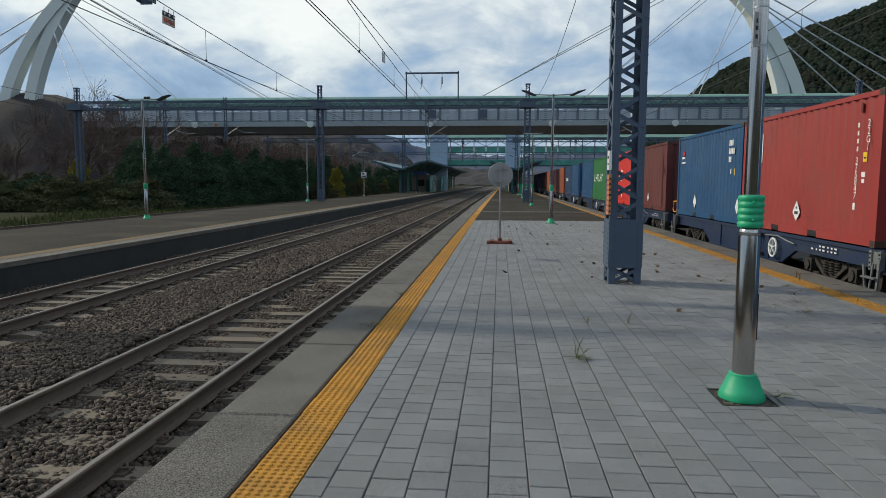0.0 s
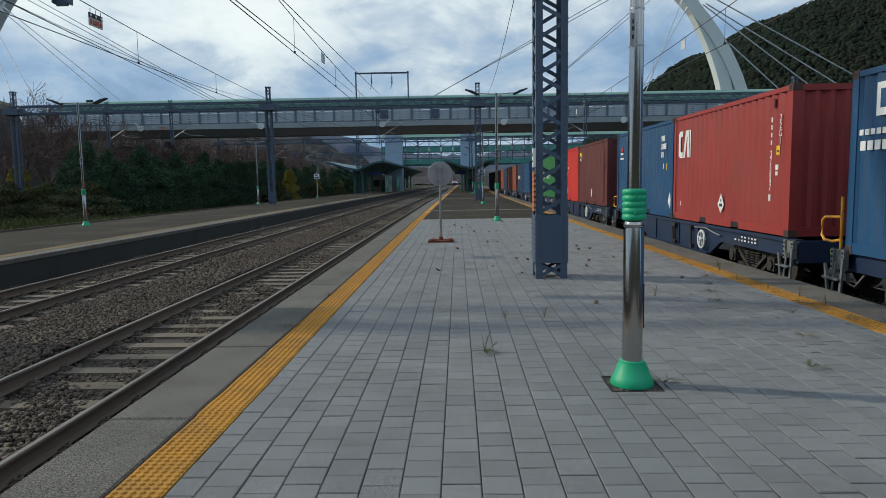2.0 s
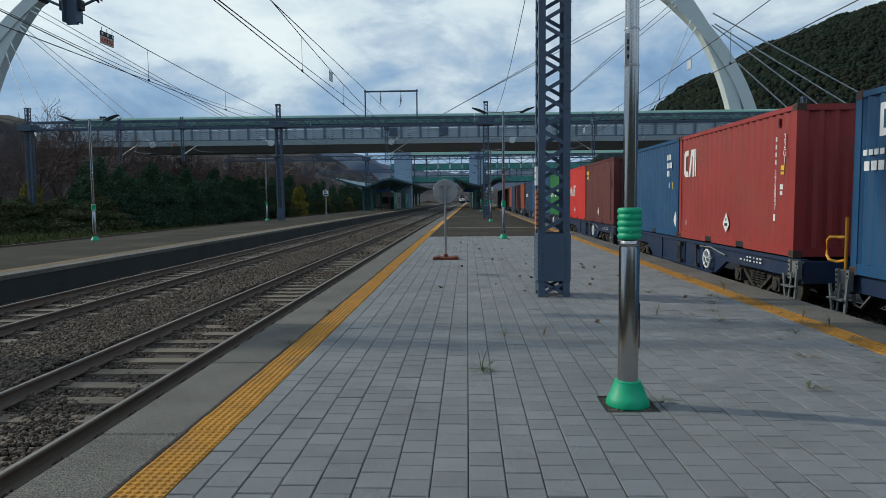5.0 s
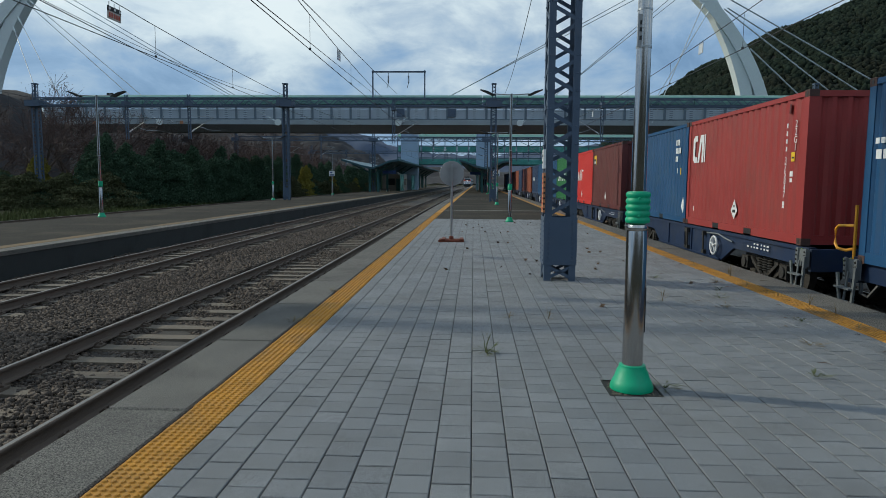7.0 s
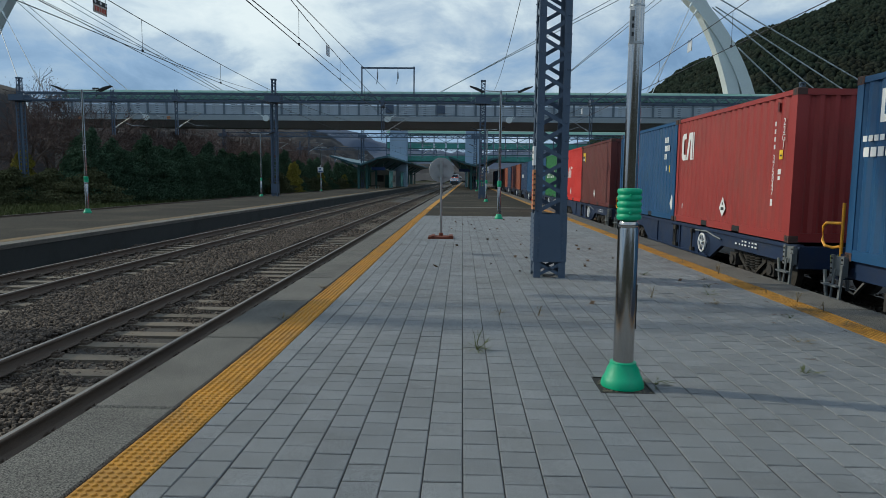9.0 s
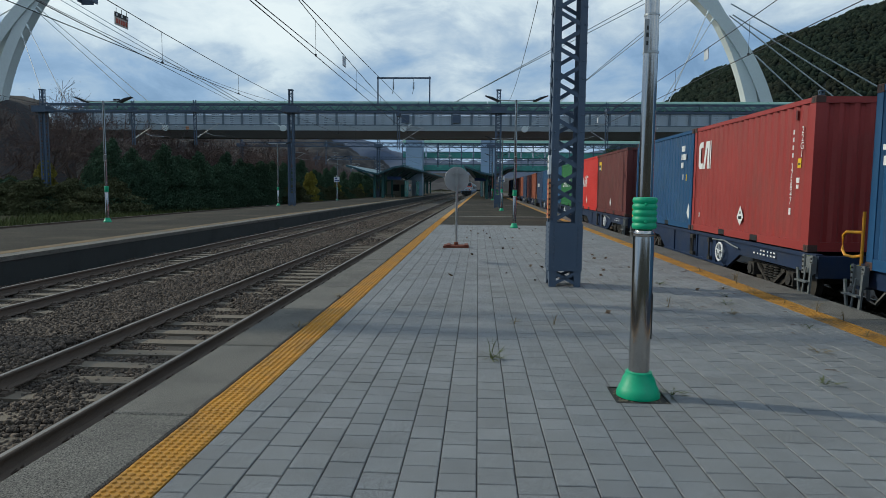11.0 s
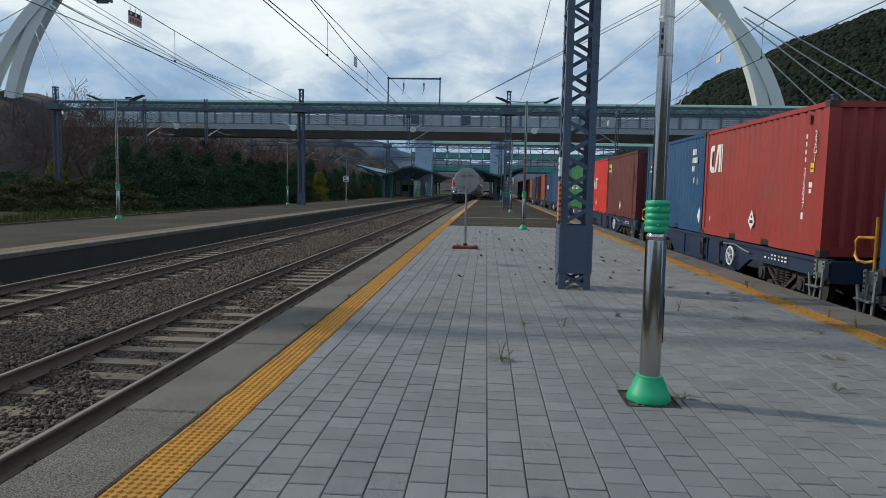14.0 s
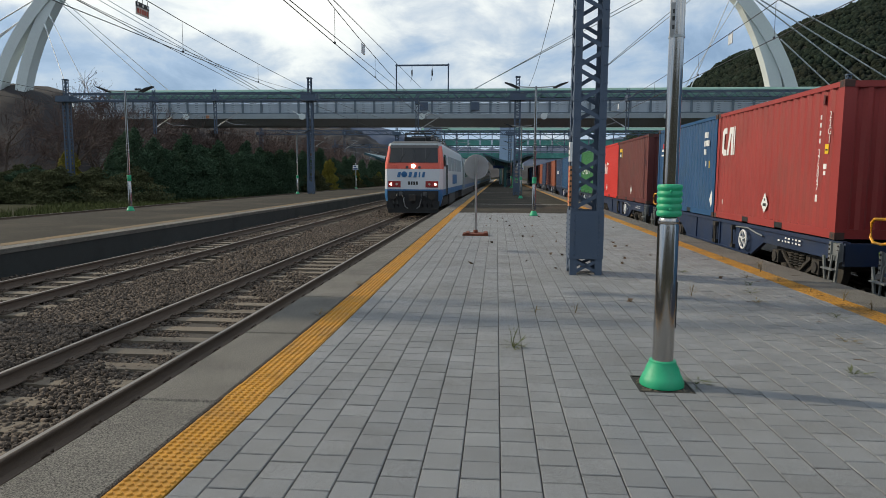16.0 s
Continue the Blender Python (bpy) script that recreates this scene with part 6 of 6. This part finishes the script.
def build_weeds():
    rng = random.Random(5)

    def weed(x, y, h, n, mat, spread=0.5):
        t = thing("weed", "small wild weed growing between the paving blocks", "weed", "weeds in the paving joints", at=(x, y, -0.01))
        for k in range(n):
            a, l = rng.uniform(0, 6.28), h * rng.uniform(0.4, 1.0)
            o = spread * rng.uniform(0.2, 1.0) * l
            part("stem", Shape().path([(0, 0, 0), (math.cos(a) * o * 0.4, math.sin(a) * o * 0.4, l * 0.6), (math.cos(a) * o, math.sin(a) * o, l * (0.95 if spread < 1 else 0.6))], [0.004, 0.003, 0.001], 4), M[mat], t)
        s = Shape()
        for k in range(n * 3):
            a, z = rng.uniform(0, 6.28), rng.uniform(0.1, 0.9) * h
            r = rng.uniform(0.02, 0.055) * (1 + spread)
            c = Vector((math.cos(a) * r * 0.4, math.sin(a) * r * 0.4, z * 0.7))
            d = Vector((math.cos(a), math.sin(a), rng.uniform(-0.2, 0.5))) * r
            u = Vector((-math.sin(a), math.cos(a), 0.1)) * 0.007
            s.add([c, c + d * 0.5 + u, c + d, c + d * 0.5 - u, c + d * 0.5 + Vector((0, 0, -0.002))], [(0, 1, 2, 3), (0, 3, 4), (3, 2, 4), (2, 1, 4), (1, 0, 4)])
        part("leaves", s, M[mat], t)

    weed(0.16, 5.72, 0.27, 3, "weed", 0.3)
    weed(0.17, 5.68, 0.09, 8, "weed", 1.7)
    weed(0.93, 7.3, 0.2, 4, "weeddry", 0.4)
    weed(0.47, 7.3, 0.12, 3, "weeddry", 0.4)
    weed(2.62, 8.6, 0.22, 5, "weeddry", 0.4)
    for x, y, m in ((3.75, 9.6, "weed"), (3.5, 8.9, "weed"), (3.3, 8.2, "weeddry"), (4.0, 10.4, "weeddry"), (2.9, 5.1, "weed"), (3.4, 6.2, "weeddry"), (1.55, 4.72, "weed"), (-2.0, 6.9, "weeddry"), (3.1, 10.8, "weed"),
                    (-1.96, 9.0, "weeddry"), (-1.95, 14.0, "weed"), (3.9, 7.4, "weed")):
        weed(x, y, 0.07, 6, m, 1.5)
    for k in range(9):
        weed(4.39 + rng.uniform(-0.12, 0.2), 6.4 + k * 0.75 + rng.uniform(-0.3, 0.3), rng.uniform(0.1, 0.28), 4, "weeddry", 0.5)
    for k in range(60):
        y = rng.uniform(5.5, 16)
        x = 4.18 + rng.gauss(0, 0.16) if k % 3 else rng.uniform(2.2, 4.2)
        a, l = rng.uniform(0, 6.28), rng.uniform(0.04, 0.13)
        d = Vector((math.cos(a), math.sin(a), 0)) * l
        straw = Shape().path([(0, 0, 0.004), d * 0.5 + Vector((0, 0, 0.012)), d + Vector((0, 0, 0.004))], [0.003, 0.0028, 0.001], 4)
        straw.path([d * 0.4 + Vector((0, 0, 0.01)), d * 0.55 + Vector((-d.y, d.x, 0)) * 0.5 + Vector((0, 0, 0.006))], [0.0025, 0.001], 4)
        tagged(part("dry_stalk", straw, M["leafbrown"], at=(x, y, 0.0)), "dry brown stalk lying on the paving", "plant litter", "dry stalks on the platform")
    for x, y, r in [(1.708, 8.08, 0.045), (2.3, 11.8, 0.04), (2.5, 12.6, 0.04)] + [(rng.uniform(-0.8, 3.8), rng.uniform(9, 26), rng.uniform(0.025, 0.05)) for _ in range(34)]:
        t = Shape()
        for k in range(3):
            a = rng.uniform(0, 6.28)
            d, u = Vector((math.cos(a), math.sin(a), 0.5)) * r, Vector((-math.sin(a), math.cos(a), 0.3)) * r * 0.6
            t.add([d * -1 + Vector((0, 0, r * 0.6)), u * -1 + Vector((0, 0, r * 0.3)), d + Vector((0, 0, r * 0.4)), u + Vector((0, 0, r * 0.7)), Vector((0, 0, 0))], [(0, 1, 2, 3), (0, 1, 4), (1, 2, 4), (2, 3, 4), (3, 0, 4)])
        tagged(part("fallen_leaf", t, M["leafbrown"], at=(x, y, 0.0)), "curled dry brown leaf lying on the paving", "leaf", "fallen leaves on the platform")


# ---------------------------------------------------------------- passing train
def build_locomotive():
    """Nose at y = 0, the body runs towards +y; z from the top of the rail."""
    t = thing("locomotive", "white electric locomotive with orange cab front and blue skirt", "locomotive")
    L = 19.0

    def shell(name, zs, mat, end=L, label=""):
        v, f = [], []
        for y, z, w in zs:
            v += [(-w, y + 0.12, z), (-w * 0.9, y - 0.12, z), (w * 0.9, y - 0.12, z), (w, y + 0.12, z), (w, end, z), (-w, end, z)]
        n = 6
        for i in range(len(zs) - 1):
            f += [(i * n + j, i * n + (j + 1) % n, (i + 1) * n + (j + 1) % n, (i + 1) * n + j) for j in range(n)]
        f += [tuple(range(n - 1, -1, -1)), tuple(range((len(zs) - 1) * n, len(zs) * n))]
        return part(name, Shape().add(v, f), M[mat], t, label)

    shell("skirt", [(0.1, 0.98, 1.5), (0.1, 1.32, 1.5)], "loco_blue", label="blue lower band")
    shell("cab_skirt", [(0.12, 0.42, 1.36), (0.1, 0.98, 1.498)], "loco_blue", 0.7, label="blue skirt under the cab")
    shell("body", [(0.1, 1.32, 1.5), (0.12, 1.6, 1.5), (0.16, 2.05, 1.5), (0.2, 2.36, 1.5)], "loco_white")
    shell("upper_body", [(0.2, 2.36, 1.5), (0.32, 2.7, 1.49), (0.68, 3.55, 1.38), (0.78, 3.66, 1.33)], "loco_white")
    shell("roof", [(0.78, 3.66, 1.33), (1.1, 3.8, 1.18)], "loco_roof", label="dark grey roof")
    # orange mask on the cab
    def slab(name, pts, mat, dx=0.0, parent=None, label="", y_off=-0.14):
        """A plate on the sloping front: pts are (x, z) and follow the front's slope."""
        def yf(z):
            return float(np.interp(z, [1.32, 2.05, 2.36, 2.7, 3.55, 3.66], [0.1, 0.16, 0.2, 0.32, 0.68, 0.78]))
        v = [(x * 0.97, yf(z) + y_off, z) for x, z in pts] + [(x * 0.97, yf(z) + y_off + 0.06, z) for x, z in pts]
        n = len(pts)
        f = [tuple(range(n)), tuple(range(2 * n - 1, n - 1, -1))] + [(i, (i + 1) % n, (i + 1) % n + n, i + n) for i in range(n)]
        return part(name, Shape().add(v, f), M[mat], parent or t, label)
    shell("cab_front", [(0.194, 2.36, 1.506), (0.314, 2.7, 1.496), (0.66, 3.53, 1.392)], "loco_orange", 0.98, "orange cab front and corner pillars")
    shell("roof_brow", [(0.655, 3.53, 1.396), (0.75, 3.68, 1.35)], "fascia", 1.0)
    for s in (-1, 1):
        part("cab_window", Shape().box(-0.01, 0.012, 0.95, 1.75, 2.5, 3.1), M["windscreen"], t, at=(s * 1.52, 0, 0))
        part("door", Shape().box(-0.012, 0.012, 2.25, 2.95, 1.0, 3.0), M["fascia"], t, at=(s * 1.5, 0, 0))
        part("door_rail", Shape().box(-0.02, 0.02, 2.15, 2.19, 1.0, 2.6).box(-0.02, 0.02, 3.02, 3.06, 1.0, 2.6), M["black"], t, at=(s * 1.53, 0, 0))
        for k in range(5):
            part("vent_panel", Shape().box(-0.008, 0.012, 4.0 + k * 2.6, 6.2 + k * 2.6, 2.3, 3.1), M["fascia"], t, at=(s * 1.49, 0, 0))
        part("side_emblem", Shape().box(-0.006, 0.014, 7.5, 11.5, 1.5, 2.1), M["loco_blue"], t, at=(s * 1.5, 0, 0))
    glassy = slab("windscreen", [(-1.3, 2.68), (1.3, 2.68), (1.24, 3.52), (-1.24, 3.52)], "windscreen", y_off=-0.15, label="wide dark windscreen")
    slab("windscreen_bar", [(-0.03, 2.74), (0.03, 2.74), (0.03, 3.48), (-0.03, 3.48)], "black", y_off=-0.16)
    for x in (-0.75, 0.55):
        slab("wiper", [(x, 2.74), (x + 0.03, 2.74), (x + 0.3, 3.2), (x + 0.27, 3.2)], "black", y_off=-0.175)
    slab("windscreen_frame", [(-1.31, 3.44), (1.31, 3.44), (1.27, 3.58), (-1.27, 3.58)], "loco_roof", y_off=-0.165)
    for x in (-0.62, 0.0, 0.62):
        slab("screen_joint", [(x - 0.012, 2.7), (x + 0.012, 2.7), (x + 0.012, 3.46), (x - 0.012, 3.46)], "loco_roof", y_off=-0.156)
    for s in (-1, 1):
        part("grab_rail", Shape().path([(s * 1.18, -0.02, 2.5), (s * 1.18, -0.08, 2.52), (s * 0.8, -0.08, 2.52), (s * 0.8, -0.02, 2.5)], 0.018, 6), M["loco_orange"], t)
        part("roof_window", Shape().prism([(1.35, 3.15), (2.5, 3.15), (2.9, 3.5), (1.7, 3.5)], -0.012, 0.012, "x"), M["windscreen"], t, at=pose(s * 1.475, 0, 0.05, 0, s * -9, 0))
        part("side_mirror", Shape().chamfer(-0.03, 0.03, 0.7, 0.78, 2.6, 3.0, 0.01), M["black"], t, at=(s * 1.54, 0, 0))
    part("head_lamp", Shape().tube((0, 0.25, 2.5), (0, 0.06, 2.5), 0.105, n=20), M["headlight"], t, "glowing round headlight")
    for x in (-0.32, 0.32):
        part("lamp_socket", Shape().tube((x * 1.0, 0.1, 2.44), (x, 0.04, 2.44), 0.07, n=12), M["loco_roof"], t)
    for s in (-1, 1):
        p = slab("lamp_panel", [(s * 1.32 - 0.0, 1.42), (s * 0.66, 1.42), (s * 0.66, 1.74), (s * 1.32, 1.74)], "lampred", y_off=-0.15, label="dark red lamp panel")
        for k, x in enumerate((0.84, 1.14)):
            part("marker_lamp", Shape().tube((s * x, 0.08, 1.58), (s * x, -0.06, 1.58), 0.06, n=14), M["headlight" if k == 1 else "lens"], p)
    # emblem strokes in place of the company's name, and a bar for the number
    x = -0.86
    for k, w in enumerate((0.2, 0.26, 0.2, 0.2, 0.1, 0.18)):
        if k == 1:
            part("emblem", Shape().tube((x + 0.13, 0.06, 2.08), (x + 0.13, -0.0, 2.08), 0.15, n=18), M["loco_blue"], t)
        else:
            slab("emblem", [(x, 1.93), (x + w * 0.8, 1.93), (x + w * 1.05, 2.2), (x + w * 0.3, 2.2)], "loco_blue", y_off=-0.136)
        x += w + 0.07
    for k in range(4):
        slab("number_bar", [(-0.27 + k * 0.14, 1.55), (-0.17 + k * 0.14, 1.55), (-0.17 + k * 0.14, 1.72), (-0.27 + k * 0.14, 1.72)], "black", y_off=-0.136)
    # buffer beam, coupler, hoses, bogies
    part("buffer_beam", Shape().box(-1.3, 1.3, -0.1, 0.2, 0.72, 1.25), M["black"], t)
    part("plough", Shape().prism([(-1.25, 0.12), (1.25, 0.12), (1.36, 0.42), (1.36, 0.72), (-1.36, 0.72), (-1.36, 0.42)], -0.12, 0.1), M["black"], t)
    part("coupler", Shape().box(-0.16, 0.16, -0.5, 0.0, 0.75, 1.05), M["bogie"], t)
    for x in (-1.0, -0.8, -0.5, 0.45, 0.7, 0.95):
        part("hose", Shape().path([(x, -0.12, 1.1), (x, -0.26, 0.95), (x + 0.03, -0.26, 0.6), (x + 0.05, -0.12, 0.45)], 0.035, 6), M["black"], t)
    for x in (-1.12, 1.12):
        part("buffer", Shape().tube((x * 0.88, -0.1, 0.98), (x * 0.88, -0.32, 0.98), 0.09, n=14).tube((x * 0.88, -0.32, 0.98), (x * 0.88, -0.36, 0.98), 0.17, n=18), M["bogie"], t)
        part("cable_socket", Shape().chamfer(x * 0.55 - 0.09, x * 0.55 + 0.09, -0.2, -0.1, 1.0, 1.2, 0.02), M["loco_roof"], t)
        part("air_pipe", Shape().path([(x * 0.4, -0.12, 0.9), (x * 0.4, -0.34, 0.8), (x * 0.32, -0.36, 0.45), (x * 0.2, -0.3, 0.35)], 0.03, 6), M["ladder"], t)
    for x in (-1.1, 1.1):
        part("step", Shape().box(x - 0.16, x + 0.16, -0.2, 0.0, 0.3, 0.36), M["bogie"], t)
    for yc in (4.2, 14.6):
        part("bogie_frame", Shape().box(-1.3, 1.3, yc - 2.3, yc + 2.3, 0.35, 0.85), M["bogie"], t)
        for k in (-1.4, 1.4):
            w = Shape()
            for x in (-0.75, 0.75):
                w.tube((x - 0.07, yc + k, 0.62), (x + 0.07, yc + k, 0.62), 0.62, n=26)
            part("wheelset", w, M["bogie"], t)
    part("underframe_box", Shape().box(-1.35, 1.35, 7.0, 12.0, 0.3, 1.0), M["loco_roof"], t)
    # roof gear
    for y in (3.2, 14.5):
        part("pantograph_base", Shape().box(-0.8, 0.8, y - 0.7, y + 0.7, 3.85, 4.1), M["black"], t)
        up = y > 10
        s = Shape()
        if up:
            for x in (-0.3, 0.3):
                s.path([(x, y + 0.6, 4.1), (x, y - 0.9, 4.75), (x * 0.6, y + 0.2, 5.38)], 0.035)
            s.path([(-0.85, y + 0.2, 5.25), (-0.6, y + 0.2, 5.42), (0.6, y + 0.2, 5.42), (0.85, y + 0.2, 5.25)], 0.03)
        else:
            for x in (-0.3, 0.3):
                s.path([(x, y + 0.6, 4.1), (x, y - 0.9, 4.3), (x * 0.6, y + 0.6, 4.45)], 0.035)
            s.path([(-0.85, y + 0.5, 4.3), (-0.6, y + 0.5, 4.47), (0.6, y + 0.5, 4.47), (0.85, y + 0.5, 4.3)], 0.03)
        part("pantograph", s, M["black"], t)
    for y in (2.4, 5.2, 6.5, 9.0, 11.0):
        part("roof_box", Shape().chamfer(-0.45, 0.4, y - 0.4, y + 0.4, 3.78, 4.08, 0.05), M["black"], t)
        part("roof_post", Shape().tube((-0.75, y + 0.3, 3.78), (-0.75, y + 0.3, 4.35), 0.045, n=8).tube((-0.75, y + 0.3, 4.3), (0.75, y, 4.3), 0.025, n=6), M["black"], t)
        part("insulator", Shape().lathe([(0.1, 0), (0.06, 0.1), (0.1, 0.14), (0.06, 0.24), (0.1, 0.28), (0.05, 0.42)], 10, (0.75, y, 3.8)), M["loco_roof"], t)
    return t


def build_coach():
    t = thing("passenger_coach", "pale passenger coach with a dark window band", "railway coach", "coaches of the passing train")
    W, L = 1.5, 23.0
    body = [(-W, 0.9), (-W, 2.9), (-1.3, 3.5), (-0.8, 3.75), (0.8, 3.75), (1.3, 3.5), (W, 2.9), (W, 0.9)]
    part("body", Shape().prism(body, 0.0, L), M["coach"], t)
    part("underframe", Shape().box(-1.35, 1.35, 0.3, L - 0.3, 0.35, 0.9), M["loco_roof"], t)
    for s in (-1, 1):
        for k in range(9):
            part("window", Shape().box(-0.005, 0.012, 2.2 + k * 2.1, 3.7 + k * 2.1, 1.9, 2.65), M["windscreen"], t, at=(s * 1.5, 0, 0))
        part("stripe", Shape().box(-0.005, 0.01, 0.2, L - 0.2, 1.0, 1.3), M["loco_blue"], t, at=(s * 1.5, 0, 0))
        for y in (0.6, L - 1.6):
            part("door", Shape().box(-0.006, 0.014, y, y + 0.9, 0.95, 2.9), M["fascia"], t, at=(s * 1.5, 0, 0))
    for yc in (3.6, L - 3.6):
        w = Shape().box(-1.2, 1.2, yc - 1.6, yc + 1.6, 0.3, 0.7)
        for k in (-1.2, 1.2):
            for x in (-0.75, 0.75):
                w.tube((x - 0.07, yc + k, 0.44), (x + 0.07, yc + k, 0.44), 0.44, n=20)
        part("bogie", w, M["bogie"], t)
    part("gangway", Shape().box(-0.7, 0.7, -0.35, 0.0, 1.0, 3.2), M["black"], t)
    return t


# ---------------------------------------------------------------- paving, piece by piece
def build_paving():
    rng = random.Random(21)
    cw, cl, gap, gy = 0.2147, 0.2082, 0.0033, 0.0044
    meshes = []
    for k in range(4):
        s = Shape()
        s.chamfer(-cw / 2 + gap, cw / 2 - gap, -cl / 2 + gy, cl / 2 - gy, -0.06, 0.0, 0.0045)
        meshes.append(s.mesh("paving_block", M["paver"]))
    bed = bpy.data.objects["paving_bed"]
    rest = Shape()
    count = 0
    first = 0.033 - 8 * cw
    for c in range(28):
        x = first + cw * (c + 0.5)
        lo, hi = max(x - cw / 2, -1.632), min(x + cw / 2, 4.238)
        if hi - lo < 0.03:
            continue
        y = 2.859 - 81.5 * cl + cl * 0.5 * (c % 2) + rng.uniform(-0.015, 0.015)
        while y < PAVE_END - 0.12:
            pit = any(abs(x - px) < 0.2 + cw / 2 and abs(y - py) < 0.2 + cl / 2 for px, py in ((1.28, 4.69), (1.5, 26.36)))
            dz = rng.gauss(0, 0.0012)
            near = 2.55 < y < 5.1 and -1.0 < x < 2.35
            if near and not pit and count < 300:
                part("paving_block", rng.choice(meshes), None, bed, at=pose(x, y, dz, rng.gauss(0, 0.2), rng.gauss(0, 0.2), rng.gauss(0, 0.25)))
                count += 1
            elif not pit:
                rest.chamfer(lo + gap, hi - gap, y - cl / 2 + gy, y + cl / 2 - gy, -0.06, dz, 0.0045)
            else:
                # blocks cut round the socket
                for px, py in ((1.28, 4.69), (1.5, 26.36)):
                    if abs(x - px) < 0.5 and abs(y - py) < 0.5:
                        x0, x1, y0, y1 = x - cw / 2 + gap, x + cw / 2 - gap, y - cl / 2 + gy, y + cl / 2 - gy
                        a0, a1, b0, b1 = px - 0.203, px + 0.203, py - 0.203, py + 0.203
                        mx0, mx1 = max(x0, a0), min(x1, a1)
                        for q in ((x0, min(x1, a0), y0, y1), (max(x0, a1), x1, y0, y1), (mx0, mx1, y0, min(y1, b0)), (mx0, mx1, max(y0, b1), y1)):
                            if q[1] - q[0] > 0.012 and q[3] - q[2] > 0.012:
                                rest.chamfer(*q, -0.06, dz, 0.003)
            y += cl
    tagged(part("paving_blocks", rest, M["paver"], bed), kind="stuff")


def build_edges():
    """Concrete edge slabs and the dimpled yellow strip on both sides."""
    rng = random.Random(9)
    plat = bpy.data.objects["platform"]
    for x0, x1 in ((EDGE_L, -1.96), (4.558, EDGE_R)):
        y = -14.0
        while y < 330:
            l = 1.98 if y < 60 else 9.96
            s = Shape().chamfer(x0, x1, -l / 2, l / 2, -0.24, 0.0, 0.012)
            b = math.degrees(math.atan((bend(y + l) - bend(y)) / l))
            part("edge_slab", s, M["coping"], plat, at=pose(bend(y + l / 2), y + l / 2, rng.gauss(0, 0.002), 0, 0, -b))
            y += l + 0.02
    dome = Shape()
    for i in range(6):
        for j in range(6):
            cx, cy = -0.15 + 0.025 + i * 0.05, -0.15 + 0.025 + j * 0.05
            n = 8
            ring = lambda r, z: [(cx + r * math.cos(2 * math.pi * k / n), cy + r * math.sin(2 * math.pi * k / n), z) for k in range(n)]
            v = ring(0.0185, 0.0) + ring(0.0135, 0.0085) + [(cx, cy, 0.0100)]
            dome.add(v, [(k, (k + 1) % n, (k + 1) % n + n, k + n) for k in range(n)] + [(k + n, (k + 1) % n + n, 2 * n) for k in range(n)])
    dome.chamfer(-0.149, 0.149, -0.1495, 0.1495, -0.05, 0.0, 0.003)
    for x, yellow in ((-1.785, M["yellow"]), (4.392, M["dirtyyellow"])):
        me = dome.mesh("tactile_tile", yellow)
        t = thing("tactile_strip", "worn yellow tactile strip of dimpled tiles along the edge", "tactile paving", "tactile strips", kind="structure")
        y = 1.5
        while y < 34:
            part("tactile_tile", me, None, t, at=pose(x + bend(y), y, 0.001 + rng.gauss(0, 0.001), rng.gauss(0, 0.15), rng.gauss(0, 0.15), rng.gauss(0, 0.2)))
            y += 0.3
        s = Shape()
        strip(s, x - 0.149, x + 0.149, -0.05, 0.003, y - 0.13, 330)
        strip(s, x - 0.149, x + 0.149, -0.05, 0.003, -14, 1.33)
        part("far_strip", s, yellow, t)


# ---------------------------------------------------------------- build
build_ground()
build_platforms()
build_tracks()
build_overhead()
build_lamp_posts()
build_sign()
build_mast_boards()
build_freight_train()
build_footbridge()
build_arch()
build_station()
build_hills()
build_plants()
build_weeds()
loco = build_locomotive()
coach = build_coach()
coaches = [coach] + [copy_thing(coach, Matrix.Identity(4)) for _ in range(5)]
build_edges()
build_paving()


def motions():
    """The passing train runs towards the viewer on the main line."""
    run = [(0.0, 424), (2.0, 388), (4.0, 348), (5.5, 318), (7.0, 286), (9.0, 240), (10.5, 204), (12.0, 158), (13.0, 130), (13.5, 115), (14.0, 100), (14.5, 83.5), (15.0, 67.2), (15.5, 50.4), (16.0, 33.2)]
    turn = -math.degrees(math.atan(0.0065))
    place = lambda y: pose(-4.28 + bend(y), y, RAIL, 0, 0, turn if y > 55 else turn * max(0.0, y - 15) / 40)
    walk(loco, [(t, place(y)) for t, y in run])
    for k, c in enumerate(coaches):
        walk(c, [(t, place(y + 19.9 + k * 23.6)) for t, y in run])


motions()
